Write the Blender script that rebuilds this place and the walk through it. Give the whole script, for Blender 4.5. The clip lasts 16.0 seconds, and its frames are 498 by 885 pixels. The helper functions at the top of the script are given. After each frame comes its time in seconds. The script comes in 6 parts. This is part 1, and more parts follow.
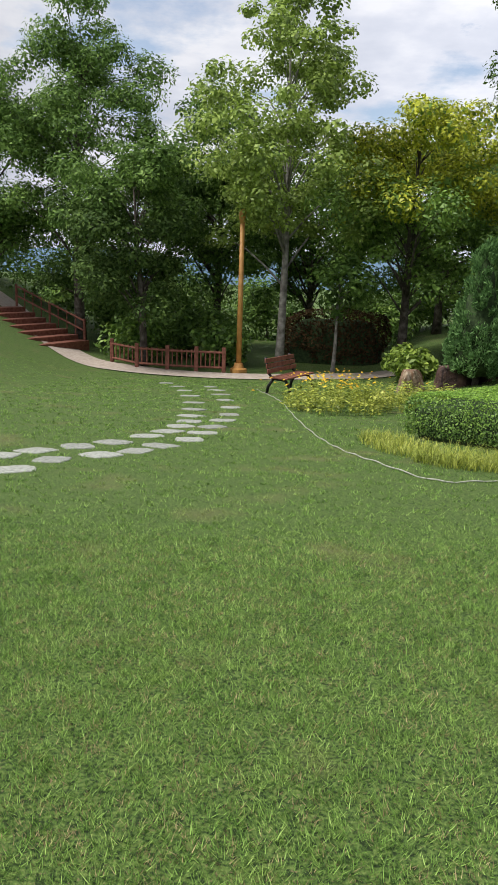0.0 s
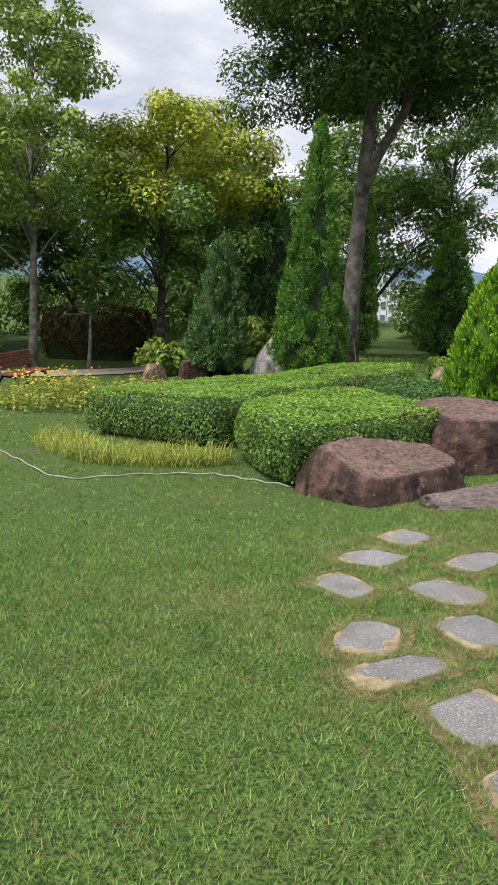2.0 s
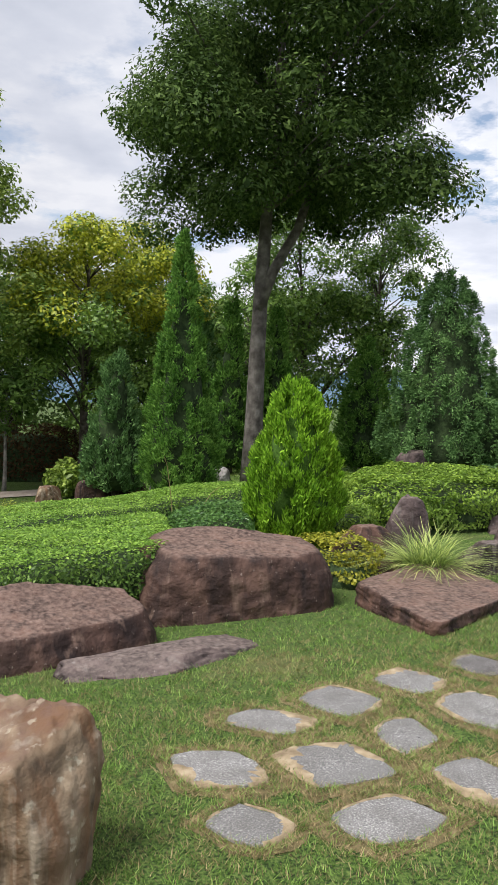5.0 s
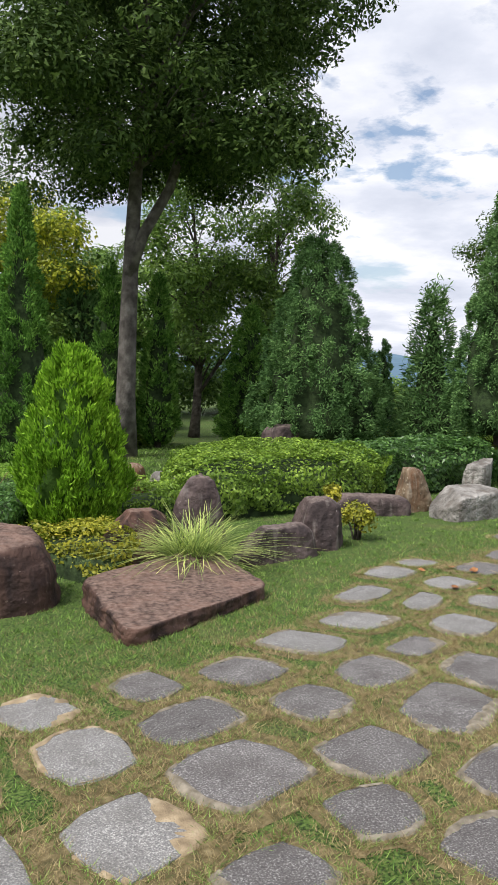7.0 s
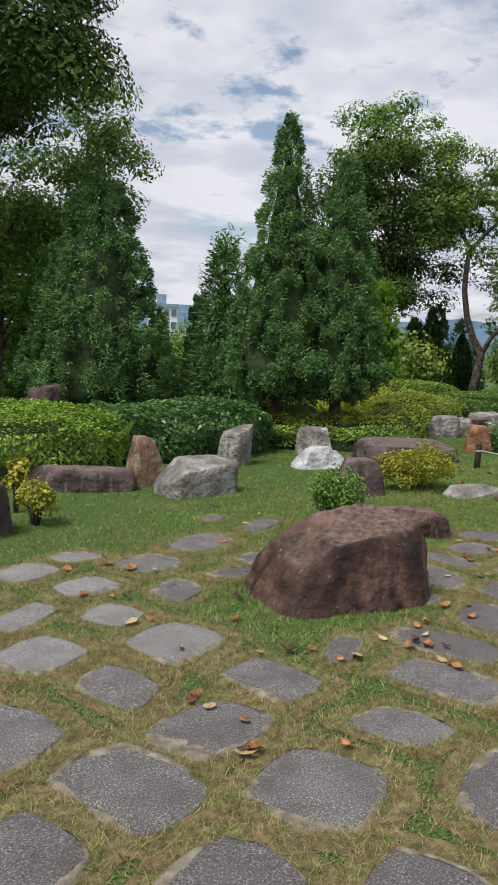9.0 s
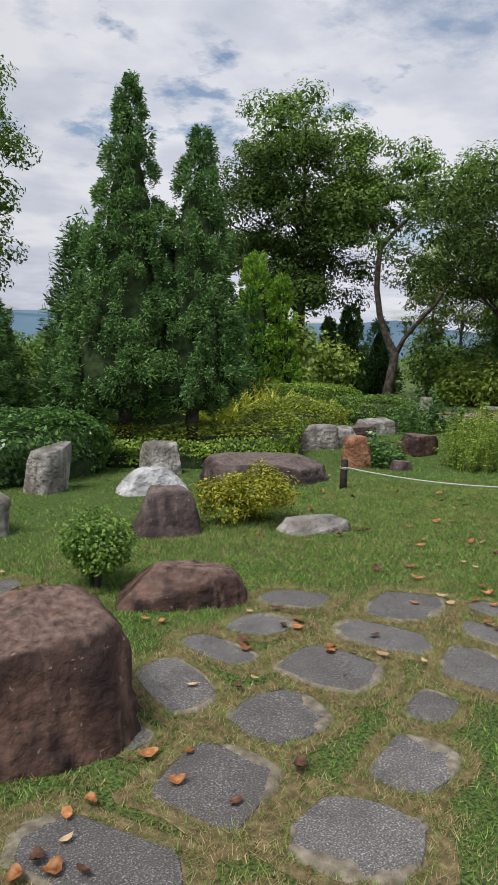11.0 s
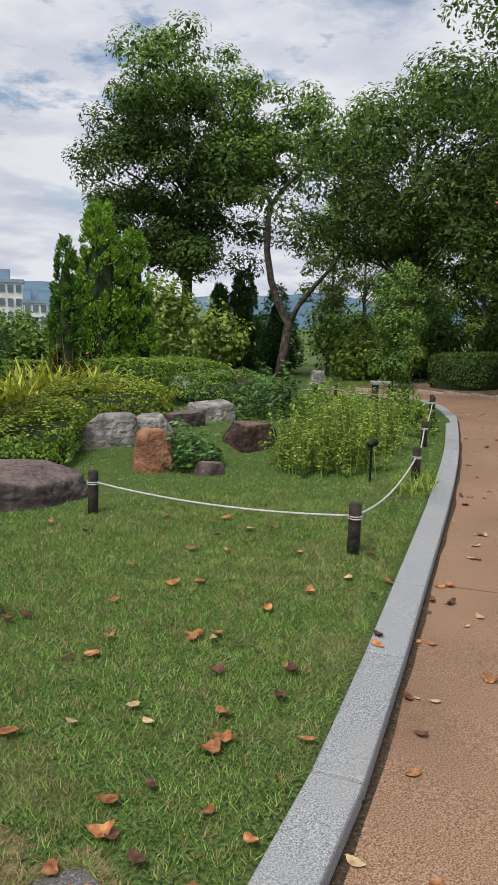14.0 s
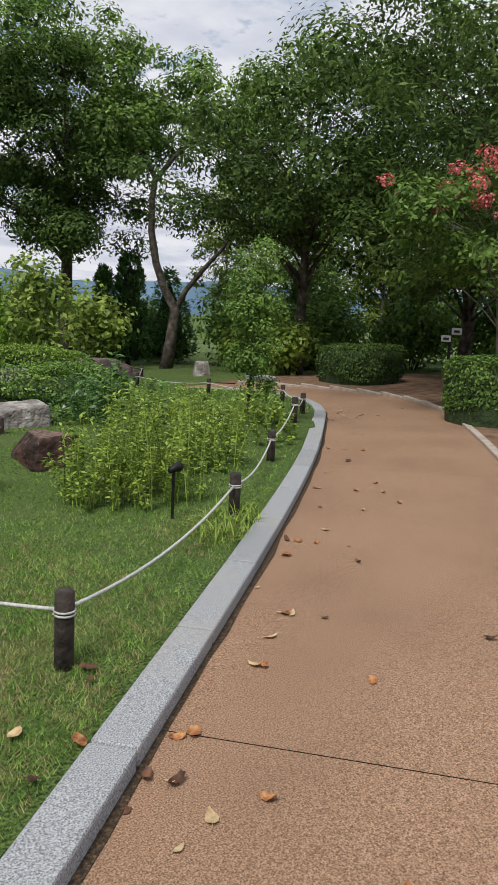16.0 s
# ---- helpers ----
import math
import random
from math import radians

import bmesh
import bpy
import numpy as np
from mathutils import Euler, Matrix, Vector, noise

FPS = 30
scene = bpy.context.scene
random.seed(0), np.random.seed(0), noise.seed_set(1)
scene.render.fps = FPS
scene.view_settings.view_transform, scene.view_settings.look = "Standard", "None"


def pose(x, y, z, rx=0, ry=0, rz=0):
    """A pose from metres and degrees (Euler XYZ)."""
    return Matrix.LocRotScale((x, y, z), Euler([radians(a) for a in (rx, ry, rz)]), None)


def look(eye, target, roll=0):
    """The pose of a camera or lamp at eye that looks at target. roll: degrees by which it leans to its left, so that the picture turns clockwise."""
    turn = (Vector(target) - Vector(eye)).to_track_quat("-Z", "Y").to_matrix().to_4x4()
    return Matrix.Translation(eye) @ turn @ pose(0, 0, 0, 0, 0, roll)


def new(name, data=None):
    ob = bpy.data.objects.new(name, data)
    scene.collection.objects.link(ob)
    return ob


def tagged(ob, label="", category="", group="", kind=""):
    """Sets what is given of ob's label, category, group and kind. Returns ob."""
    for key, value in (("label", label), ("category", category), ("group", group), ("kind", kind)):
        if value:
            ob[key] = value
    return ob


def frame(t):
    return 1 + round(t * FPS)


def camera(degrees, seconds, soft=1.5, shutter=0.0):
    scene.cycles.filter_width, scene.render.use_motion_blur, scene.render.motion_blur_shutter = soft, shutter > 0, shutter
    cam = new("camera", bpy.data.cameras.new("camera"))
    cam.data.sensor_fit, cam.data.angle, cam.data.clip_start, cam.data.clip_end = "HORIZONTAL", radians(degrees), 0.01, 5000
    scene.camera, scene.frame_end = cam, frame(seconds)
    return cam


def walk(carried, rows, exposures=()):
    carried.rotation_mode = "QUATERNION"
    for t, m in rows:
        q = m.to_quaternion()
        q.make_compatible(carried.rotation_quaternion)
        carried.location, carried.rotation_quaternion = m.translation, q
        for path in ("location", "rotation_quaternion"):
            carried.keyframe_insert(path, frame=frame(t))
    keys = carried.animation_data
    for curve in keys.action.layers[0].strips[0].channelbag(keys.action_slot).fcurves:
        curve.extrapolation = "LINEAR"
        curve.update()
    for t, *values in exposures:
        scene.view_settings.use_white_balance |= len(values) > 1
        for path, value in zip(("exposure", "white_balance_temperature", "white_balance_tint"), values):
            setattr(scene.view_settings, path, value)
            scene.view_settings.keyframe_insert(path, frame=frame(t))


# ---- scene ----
cam = camera(35.5, 16.0, 1.2)
METRES, EYE, TILT, LEAN, TURN = 15.6, 1.5, 0.0, 0.0, 0.0
ROWS = [
    (0.0, 0.0, 0.0, 0.0, 0.4, -12.47, -1.81),
    (0.5, 0.0226, -0.0007, 0.0019, -2.85, -12.58, -1.62),
    (1.0, 0.0473, 0.0033, 0.0002, -6.5, -12.52, -1.93),
    (1.5, 0.0784, 0.0044, -0.0008, -10.42, -12.3, -2.25),
    (2.0, 0.1081, 0.0035, 0.0005, -13.42, -12.22, -2.63),
    (2.5, 0.1374, 0.0075, 0.0008, -16.12, -12.15, -3.02),
    (3.0, 0.1668, 0.0093, 0.0006, -17.92, -11.97, -2.97),
    (5.5, 0.3089, 0.0448, 0.0047, -12.62, -2.66, -1.18),
    (6.0, 0.3374, 0.0515, 0.0034, -14.15, -2.44, -1.34),
    (6.5, 0.3648, 0.0608, 0.0029, -15.94, -3.65, -1.3),
    (7.0, 0.3938, 0.0668, 0.0019, -17.27, -5.59, -1.35),
    (7.5, 0.4245, 0.0771, 0.001, -19.42, -7.37, -1.7),
    (8.0, 0.4564, 0.083, 0.001, -22.59, -8.19, -2.16),
    (8.5, 0.4853, 0.0903, 0.001, -25.48, -8.3, -2.61),
    (9.0, 0.5147, 0.1027, 0.0015, -27.16, -8.24, -2.82),
    (9.5, 0.5455, 0.1142, 0.002, -28.4, -8.16, -2.98),
    (10.0, 0.5774, 0.1294, 0.0017, -30.35, -8.09, -3.12),
    (12.5, 0.7257, 0.2048, -0.001, -32.33, -7.67, -2.02),
    (13.0, 0.7573, 0.2203, -0.0024, -33.24, -7.96, -1.91),
    (13.5, 0.7885, 0.2358, -0.0046, -35.29, -8.88, -2.16),
    (14.0, 0.8213, 0.2489, -0.0053, -36.86, -9.6, -1.87),
    (14.5, 0.8528, 0.2611, -0.007, -36.77, -10.16, -1.6),
    (15.0, 0.883, 0.2767, -0.0062, -37.02, -10.64, -1.57),
    (15.5, 0.9127, 0.2873, -0.0049, -38.51, -10.64, -2.13),
    (16.0, 0.9424, 0.2976, -0.0053, -42.89, -10.29, -3.02),
]
walk(cam, [(t, pose(0, 0, EYE, TILT, LEAN, TURN) @ pose(METRES * x, METRES * y, METRES * z, 90 + pitch, roll, yaw)) for t, x, y, z, yaw, pitch, roll in ROWS],
     [(0.0, 0.32), (1.5, 0.29), (3.0, 0.33), (5.5, 0.26), (7.0, 0.24), (8.0, 0.14), (9.0, -0.1), (10.0, -0.16), (12.5, -0.16), (13.5, -0.08), (14.5, -0.18), (15.0, -0.08), (16.0, -0.1)])

# ---- light ----
SUN_EL, SUN_AZ = 57.0, -108.0          # degrees; azimuth from +y towards +x
world = bpy.data.worlds.new("world")
scene.world = world
world.use_nodes = True


def build_sky():
    nt = world.node_tree
    nt.nodes.clear()
    out = nt.nodes.new("ShaderNodeOutputWorld")
    bg = nt.nodes.new("ShaderNodeBackground")
    sky = nt.nodes.new("ShaderNodeTexSky")
    sky.sky_type = "NISHITA"
    sky.sun_disc = False
    sky.sun_elevation, sky.sun_rotation = radians(SUN_EL), radians(SUN_AZ)
    sky.air_density, sky.dust_density = 1.0, 1.5
    co = nt.nodes.new("ShaderNodeTexCoord")
    sep = nt.nodes.new("ShaderNodeSeparateXYZ")
    nt.links.new(co.outputs["Generated"], sep.inputs[0])
    # clouds lie on a flat layer: the direction divided by its height
    zz = nt.nodes.new("ShaderNodeMath"); zz.operation = "MAXIMUM"; zz.inputs[1].default_value = 0.0
    nt.links.new(sep.outputs["Z"], zz.inputs[0])
    za = nt.nodes.new("ShaderNodeMath"); za.operation = "ADD"; za.inputs[1].default_value = 0.16
    nt.links.new(zz.outputs[0], za.inputs[0])
    dx = nt.nodes.new("ShaderNodeMath"); dx.operation = "DIVIDE"
    dy = nt.nodes.new("ShaderNodeMath"); dy.operation = "DIVIDE"
    nt.links.new(sep.outputs["X"], dx.inputs[0]); nt.links.new(za.outputs[0], dx.inputs[1])
    nt.links.new(sep.outputs["Y"], dy.inputs[0]); nt.links.new(za.outputs[0], dy.inputs[1])
    com = nt.nodes.new("ShaderNodeCombineXYZ")
    nt.links.new(dx.outputs[0], com.inputs[0]); nt.links.new(dy.outputs[0], com.inputs[1])

    def cloud_noise(scale, detail, seed, rough=0.55):
        n = nt.nodes.new("ShaderNodeTexNoise")
        n.noise_dimensions = "3D"
        n.inputs["Scale"].default_value, n.inputs["Detail"].default_value, n.inputs["Roughness"].default_value = scale, detail, rough
        mp = nt.nodes.new("ShaderNodeMapping")
        mp.inputs["Location"].default_value = (seed, seed * 1.7, seed * 0.3)
        nt.links.new(com.outputs[0], mp.inputs[0]); nt.links.new(mp.outputs[0], n.inputs["Vector"])
        return n.outputs["Fac"]

    def ramp(src, stops):
        r = nt.nodes.new("ShaderNodeValToRGB")
        while len(r.color_ramp.elements) < len(stops):
            r.color_ramp.elements.new(0.5)
        for el, (p, c) in zip(r.color_ramp.elements, stops):
            el.position, el.color = p, (*c, 1)
        nt.links.new(src, r.inputs[0])
        return r.outputs[0]

    shade = ramp(cloud_noise(2.1, 7, 4.3), [(0.30, (5.8, 6.2, 7.3)), (0.46, (7.2, 7.5, 8.5)), (0.58, (9.0, 9.1, 9.7))])
    gaps = ramp(cloud_noise(1.35, 8, 2.2, 0.6), [(0.34, (0.25, 0.25, 0.25)), (0.43, (1.0, 1.0, 1.0))])
    # the one larger break in the cloud, low over the conifers
    off = nt.nodes.new("ShaderNodeVectorMath"); off.operation = "SUBTRACT"; off.inputs[1].default_value = (1.12, 2.1, 0)
    nt.links.new(com.outputs[0], off.inputs[0])
    sq = nt.nodes.new("ShaderNodeVectorMath"); sq.operation = "MULTIPLY"; sq.inputs[1].default_value = (1.5, 1.0, 1.0)
    nt.links.new(off.outputs[0], sq.inputs[0])
    ln = nt.nodes.new("ShaderNodeVectorMath"); ln.operation = "LENGTH"
    nt.links.new(sq.outputs[0], ln.inputs[0])
    add = nt.nodes.new("ShaderNodeMath"); add.operation = "MULTIPLY_ADD"; add.inputs[1].default_value = 2.6; add.inputs[2].default_value = -1.05
    nt.links.new(cloud_noise(5.0, 6, 7.7, 0.6), add.inputs[0])
    tot = nt.nodes.new("ShaderNodeMath"); tot.operation = "ADD"
    nt.links.new(add.outputs[0], tot.inputs[0]); nt.links.new(ln.outputs["Value"], tot.inputs[1])
    hole = ramp(tot.outputs[0], [(0.30, (0.12, 0.12, 0.12)), (0.62, (1.0, 1.0, 1.0))])
    both = nt.nodes.new("ShaderNodeMix"); both.data_type = "RGBA"; both.blend_type = "MULTIPLY"; both.inputs[0].default_value = 1.0
    nt.links.new(gaps, both.inputs[6]); nt.links.new(hole, both.inputs[7])
    gaps = both.outputs[2]
    # the cloud is thicker and duller towards the west
    west = nt.nodes.new("ShaderNodeMapRange")
    for k, val in (("From Min", -0.35), ("From Max", 0.42), ("To Min", 0.72), ("To Max", 1.04)):
        west.inputs[k].default_value = val
    nt.links.new(sep.outputs["X"], west.inputs["Value"])
    dull = nt.nodes.new("ShaderNodeVectorMath"); dull.operation = "SCALE"
    nt.links.new(shade, dull.inputs[0]); nt.links.new(west.outputs["Result"], dull.inputs["Scale"])
    shade = dull.outputs[0]
    mix = nt.nodes.new("ShaderNodeMix"); mix.data_type = "RGBA"
    gain = nt.nodes.new("ShaderNodeMix"); gain.data_type = "RGBA"; gain.blend_type = "MULTIPLY"; gain.inputs[0].default_value = 1.0; gain.inputs[7].default_value = (1.4, 1.4, 1.4, 1)
    nt.links.new(sky.outputs[0], gain.inputs[6])
    nt.links.new(gaps, mix.inputs[0]); nt.links.new(gain.outputs[2], mix.inputs[6]); nt.links.new(shade, mix.inputs[7])
    nt.links.new(mix.outputs[2], bg.inputs[0])
    bg.inputs[1].default_value = 0.092
    nt.links.new(bg.outputs[0], out.inputs[0])


build_sky()
sun = new("sun", bpy.data.lights.new("sun", "SUN"))
sun.data.energy, sun.data.angle, sun.data.color = 3.9, radians(24), (1.0, 0.96, 0.9)
sa, se = radians(SUN_AZ), radians(SUN_EL)
sun.matrix_world = look((math.sin(sa) * 40, math.cos(sa) * 40, 40 * math.tan(se)), (0, 0, 0))

# ---- materials ----


def material(name, stops, scale=6.0, rough=0.8, bump=0.3, bump_scale=40.0, detail=6.0, vary=0.0, spots=None, translucent=0.0, metal=0.0,
             spec=0.3, streaks=None, bump_dist=0.02, island=True, wide=None, top_tint=None, pale=None):
    """stops: colour ramp over a noise of that scale. vary: brightness spread by piece. spots: (scale, threshold, colour). wide: (scale, lo, hi, colour)."""
    m = bpy.data.materials.new(name)
    m.use_nodes = True
    nt = m.node_tree
    b = nt.nodes["Principled BSDF"]
    out = nt.nodes["Material Output"]
    geo = nt.nodes.new("ShaderNodeNewGeometry")
    co = geo.outputs["Position"]

    def noise_tex(sc, det=detail, vec=co):
        n = nt.nodes.new("ShaderNodeTexNoise")
        n.inputs["Scale"].default_value, n.inputs["Detail"].default_value = sc, det
        nt.links.new(vec, n.inputs["Vector"])
        return n.outputs["Fac"]

    def mixer(fac, a, c, mode="MIX"):
        x = nt.nodes.new("ShaderNodeMix"); x.data_type = "RGBA"; x.blend_type = mode
        if isinstance(fac, float):
            x.inputs[0].default_value = fac
        else:
            nt.links.new(fac, x.inputs[0])
        for i, v in ((6, a), (7, c)):
            if isinstance(v, tuple):
                x.inputs[i].default_value = (*v, 1)
            else:
                nt.links.new(v, x.inputs[i])
        return x.outputs[2]

    def step(src, lo, hi):
        r = nt.nodes.new("ShaderNodeMapRange")
        r.inputs["From Min"].default_value, r.inputs["From Max"].default_value = lo, hi
        nt.links.new(src, r.inputs["Value"])
        return r.outputs["Result"]

    r = nt.nodes.new("ShaderNodeValToRGB")
    while len(r.color_ramp.elements) < len(stops):
        r.color_ramp.elements.new(0.5)
    for el, (p, c) in zip(r.color_ramp.elements, stops):
        el.position, el.color = p, (*c, 1)
    if vary and island:
        # half by the piece, half by the noise
        rnd = geo.outputs["Random Per Island"]
        av = nt.nodes.new("ShaderNodeMix")
        av.inputs[0].default_value = 0.55
        nt.links.new(step(noise_tex(scale), 0.25, 0.75), av.inputs[2]); nt.links.new(rnd, av.inputs[3])
        nt.links.new(av.outputs[0], r.inputs[0])
    else:
        nt.links.new(step(noise_tex(scale), 0.25, 0.75), r.inputs[0])
    col = r.outputs[0]
    if vary:
        src = geo.outputs["Random Per Island"] if island else nt.nodes.new("ShaderNodeObjectInfo").outputs["Random"]
        hs = nt.nodes.new("ShaderNodeHueSaturation")
        nt.links.new(col, hs.inputs["Color"])
        mr = nt.nodes.new("ShaderNodeMapRange")
        mr.inputs["To Min"].default_value, mr.inputs["To Max"].default_value = 1 - vary, 1 + vary
        nt.links.new(src, mr.inputs["Value"]); nt.links.new(mr.outputs["Result"], hs.inputs["Value"])
        col = hs.outputs[0]
    if wide:
        sc, lo, hi, c = wide
        col = mixer(step(noise_tex(sc, 4.0), lo, hi), col, c)
    if spots:
        sc, lo, c = spots
        col = mixer(step(noise_tex(sc, 3.0), lo, lo + 0.07), col, c)
    if streaks:
        mp = nt.nodes.new("ShaderNodeMapping")
        mp.inputs["Scale"].default_value = (9, 9, 0.7)
        nt.links.new(co, mp.inputs[0])
        col = mixer(step(noise_tex(1.0, 6.0, mp.outputs[0]), 0.46, 0.66), col, streaks)
    if pale:
        mp = nt.nodes.new("ShaderNodeMapping")
        mp.inputs["Location"].default_value = (3.1, 7.7, 0.4)
        mp.inputs["Scale"].default_value = (13, 13, 0.9)
        nt.links.new(co, mp.inputs[0])
        col = mixer(step(noise_tex(1.0, 7.0, mp.outputs[0]), 0.58, 0.78), col, pale)
    # Upward faces only: pale tints mix weathering with lit-top brightness put into the colour.
    if top_tint:
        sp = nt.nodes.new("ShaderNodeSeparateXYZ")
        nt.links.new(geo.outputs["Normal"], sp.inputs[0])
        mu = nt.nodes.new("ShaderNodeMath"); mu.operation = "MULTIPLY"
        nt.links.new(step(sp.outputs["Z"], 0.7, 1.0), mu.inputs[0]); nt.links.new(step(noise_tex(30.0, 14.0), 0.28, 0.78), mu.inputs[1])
        col = mixer(mu.outputs[0], col, top_tint)
    nt.links.new(col, b.inputs["Base Color"])
    b.inputs["Roughness"].default_value, b.inputs["Metallic"].default_value = rough, metal
    b.inputs["Specular IOR Level"].default_value = spec
    if bump:
        bp = nt.nodes.new("ShaderNodeBump")
        bp.inputs["Strength"].default_value, bp.inputs["Distance"].default_value = bump, bump_dist
        nt.links.new(noise_tex(bump_scale), bp.inputs["Height"]); nt.links.new(bp.outputs[0], b.inputs["Normal"])
    if translucent:
        tr = nt.nodes.new("ShaderNodeBsdfTranslucent")
        nt.links.new(col, tr.inputs["Color"])
        ms = nt.nodes.new("ShaderNodeMixShader")
        ms.inputs[0].default_value = translucent
        nt.links.new(b.outputs[0], ms.inputs[1]); nt.links.new(tr.outputs[0], ms.inputs[2])
        nt.links.new(ms.outputs[0], out.inputs["Surface"])
    return m


def leaf_mat(name, dark, mid, light, rough=0.5, translucent=0.3, scale=1.2, vary=0.25, spec=0.35):
    dark, mid, light = [(2.15 * c[0], 2.02 * c[1], 1.5 * c[2]) for c in (dark, mid, light)]
    return material(name, [(0.1, dark), (0.5, mid), (0.9, light)], scale=scale, rough=rough, bump=0, vary=vary, translucent=translucent, spec=spec)


M_LAWN = material("lawn_soil", [(0.25, (0.018, 0.036, 0.008)), (0.5, (0.066, 0.118, 0.023)), (0.85, (0.14, 0.2, 0.049))], scale=75, spots=(90.0, 0.64, (0.16, 0.14, 0.065)), bump=0.9, bump_scale=85, rough=0.95, detail=9,
                  wide=(1.3, 0.57, 0.95, (0.17, 0.14, 0.07)))
M_GRASS = material("grass_blades", [(0.1, (0.062, 0.142, 0.025)), (0.5, (0.158, 0.288, 0.052)), (0.9, (0.29, 0.405, 0.11))], scale=4.5, bump=0, rough=0.6, vary=0.52, translucent=0.25,
                   wide=(1.3, 0.57, 0.9, (0.37, 0.32, 0.15)))
M_THATCH = material("straw_thatch", [(0.2, (0.09, 0.078, 0.034)), (0.6, (0.18, 0.142, 0.07)), (0.9, (0.28, 0.225, 0.12))], scale=22, bump=0.6, bump_scale=120, rough=0.95)
M_STRAW = material("dry_grass", [(0.1, (0.14, 0.105, 0.05)), (0.5, (0.31, 0.24, 0.12)), (0.9, (0.50, 0.41, 0.225))], scale=5, bump=0, rough=0.8, vary=0.25, translucent=0.2)
M_DUST = material("pale_dust", [(0.2, (0.14, 0.12, 0.09)), (0.6, (0.235, 0.205, 0.16)), (0.9, (0.33, 0.29, 0.23))], scale=22, bump=0.5, bump_scale=160, rough=0.95)
M_SAND = material("sandy_soil", [(0.2, (0.22, 0.165, 0.105)), (0.6, (0.36, 0.28, 0.18)), (0.9, (0.47, 0.385, 0.27))], scale=14, bump=0.5, bump_scale=150, rough=0.95)
M_STONE = material("granite_slab", [(0.1, (0.06, 0.056, 0.06)), (0.45, (0.13, 0.122, 0.122)), (0.62, (0.165, 0.158, 0.158)), (0.84, (0.38, 0.37, 0.365))], scale=150, bump=0.6, bump_scale=140, rough=0.9, vary=0.18, island=False, detail=9,
                   wide=(6.0, 0.38, 0.95, (0.07, 0.062, 0.06)), bump_dist=0.01)
M_STONE_DRY = material("dry_granite_slab", [(0.1, (0.12, 0.118, 0.12)), (0.45, (0.205, 0.20, 0.20)), (0.62, (0.26, 0.255, 0.25)), (0.82, (0.45, 0.44, 0.43))], scale=150, bump=0.6, bump_scale=140, rough=0.9, vary=0.12, island=False, detail=9,
                       wide=(6.0, 0.40, 0.95, (0.12, 0.112, 0.105)), bump_dist=0.01)
M_STONE_PALE = material("pale_slab", [(0.2, (0.19, 0.20, 0.175)), (0.8, (0.32, 0.33, 0.295))], scale=30, bump=0.3, bump_scale=90, rough=0.9, vary=0.15, island=False)
M_KERB = material("kerb_granite", [(0.2, (0.115, 0.122, 0.13)), (0.5, (0.27, 0.282, 0.296)), (0.85, (0.44, 0.456, 0.472))], scale=180, bump=0.3, bump_scale=160, rough=0.85, vary=0.08, island=False,
                  wide=(1.6, 0.55, 0.75, (0.30, 0.30, 0.29)), bump_dist=0.006)
M_PATH = material("tan_paving", [(0.15, (0.10, 0.058, 0.036)), (0.5, (0.265, 0.16, 0.098)), (0.85, (0.45, 0.30, 0.205))], scale=165, bump=0.4, bump_scale=170, rough=0.92,
                  wide=(1.1, 0.42, 1.1, (0.16, 0.095, 0.06)), bump_dist=0.006)
M_PATHFAR = material("pale_paving", [(0.2, (0.30, 0.25, 0.21)), (0.8, (0.42, 0.36, 0.31))], scale=8, bump=0.2, rough=0.9)
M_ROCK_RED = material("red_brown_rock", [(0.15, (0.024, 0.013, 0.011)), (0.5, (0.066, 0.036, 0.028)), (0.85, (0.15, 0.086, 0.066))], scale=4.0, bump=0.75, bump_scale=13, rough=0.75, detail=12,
                      wide=(1.4, 0.55, 0.8, (0.12, 0.062, 0.045)), streaks=(0.022, 0.013, 0.012), pale=(0.17, 0.11, 0.085), spots=(34.0, 0.66, (0.24, 0.18, 0.155)), bump_dist=0.045, top_tint=(0.255, 0.175, 0.145))
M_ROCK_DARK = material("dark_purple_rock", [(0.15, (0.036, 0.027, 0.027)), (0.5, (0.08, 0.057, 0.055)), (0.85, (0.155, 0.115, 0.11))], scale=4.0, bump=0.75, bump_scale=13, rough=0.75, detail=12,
                       streaks=(0.045, 0.033, 0.033), pale=(0.22, 0.19, 0.175), spots=(34.0, 0.66, (0.26, 0.22, 0.21)), bump_dist=0.045, top_tint=(0.235, 0.185, 0.165))
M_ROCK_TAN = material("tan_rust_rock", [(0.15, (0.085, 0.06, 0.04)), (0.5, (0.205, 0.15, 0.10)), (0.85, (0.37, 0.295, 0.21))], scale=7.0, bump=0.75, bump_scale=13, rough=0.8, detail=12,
                      wide=(3.2, 0.46, 0.72, (0.14, 0.07, 0.036)), streaks=(0.16, 0.085, 0.045), pale=(0.40, 0.35, 0.28), spots=(22.0, 0.62, (0.38, 0.33, 0.25)), bump_dist=0.035, top_tint=(0.15, 0.09, 0.07))
M_ROCK_GREY = material("grey_rock", [(0.15, (0.13, 0.12, 0.11)), (0.5, (0.28, 0.265, 0.25)), (0.85, (0.46, 0.44, 0.42))], scale=4.5, bump=0.9, bump_scale=20, rough=0.85, detail=10,
                       streaks=(0.16, 0.14, 0.125), bump_dist=0.05)
M_ROCK_WHITE = material("white_rock", [(0.15, (0.22, 0.22, 0.23)), (0.5, (0.40, 0.40, 0.42)), (0.85, (0.60, 0.60, 0.62))], scale=5, bump=0.9, bump_scale=18, rough=0.85, detail=10, bump_dist=0.05)
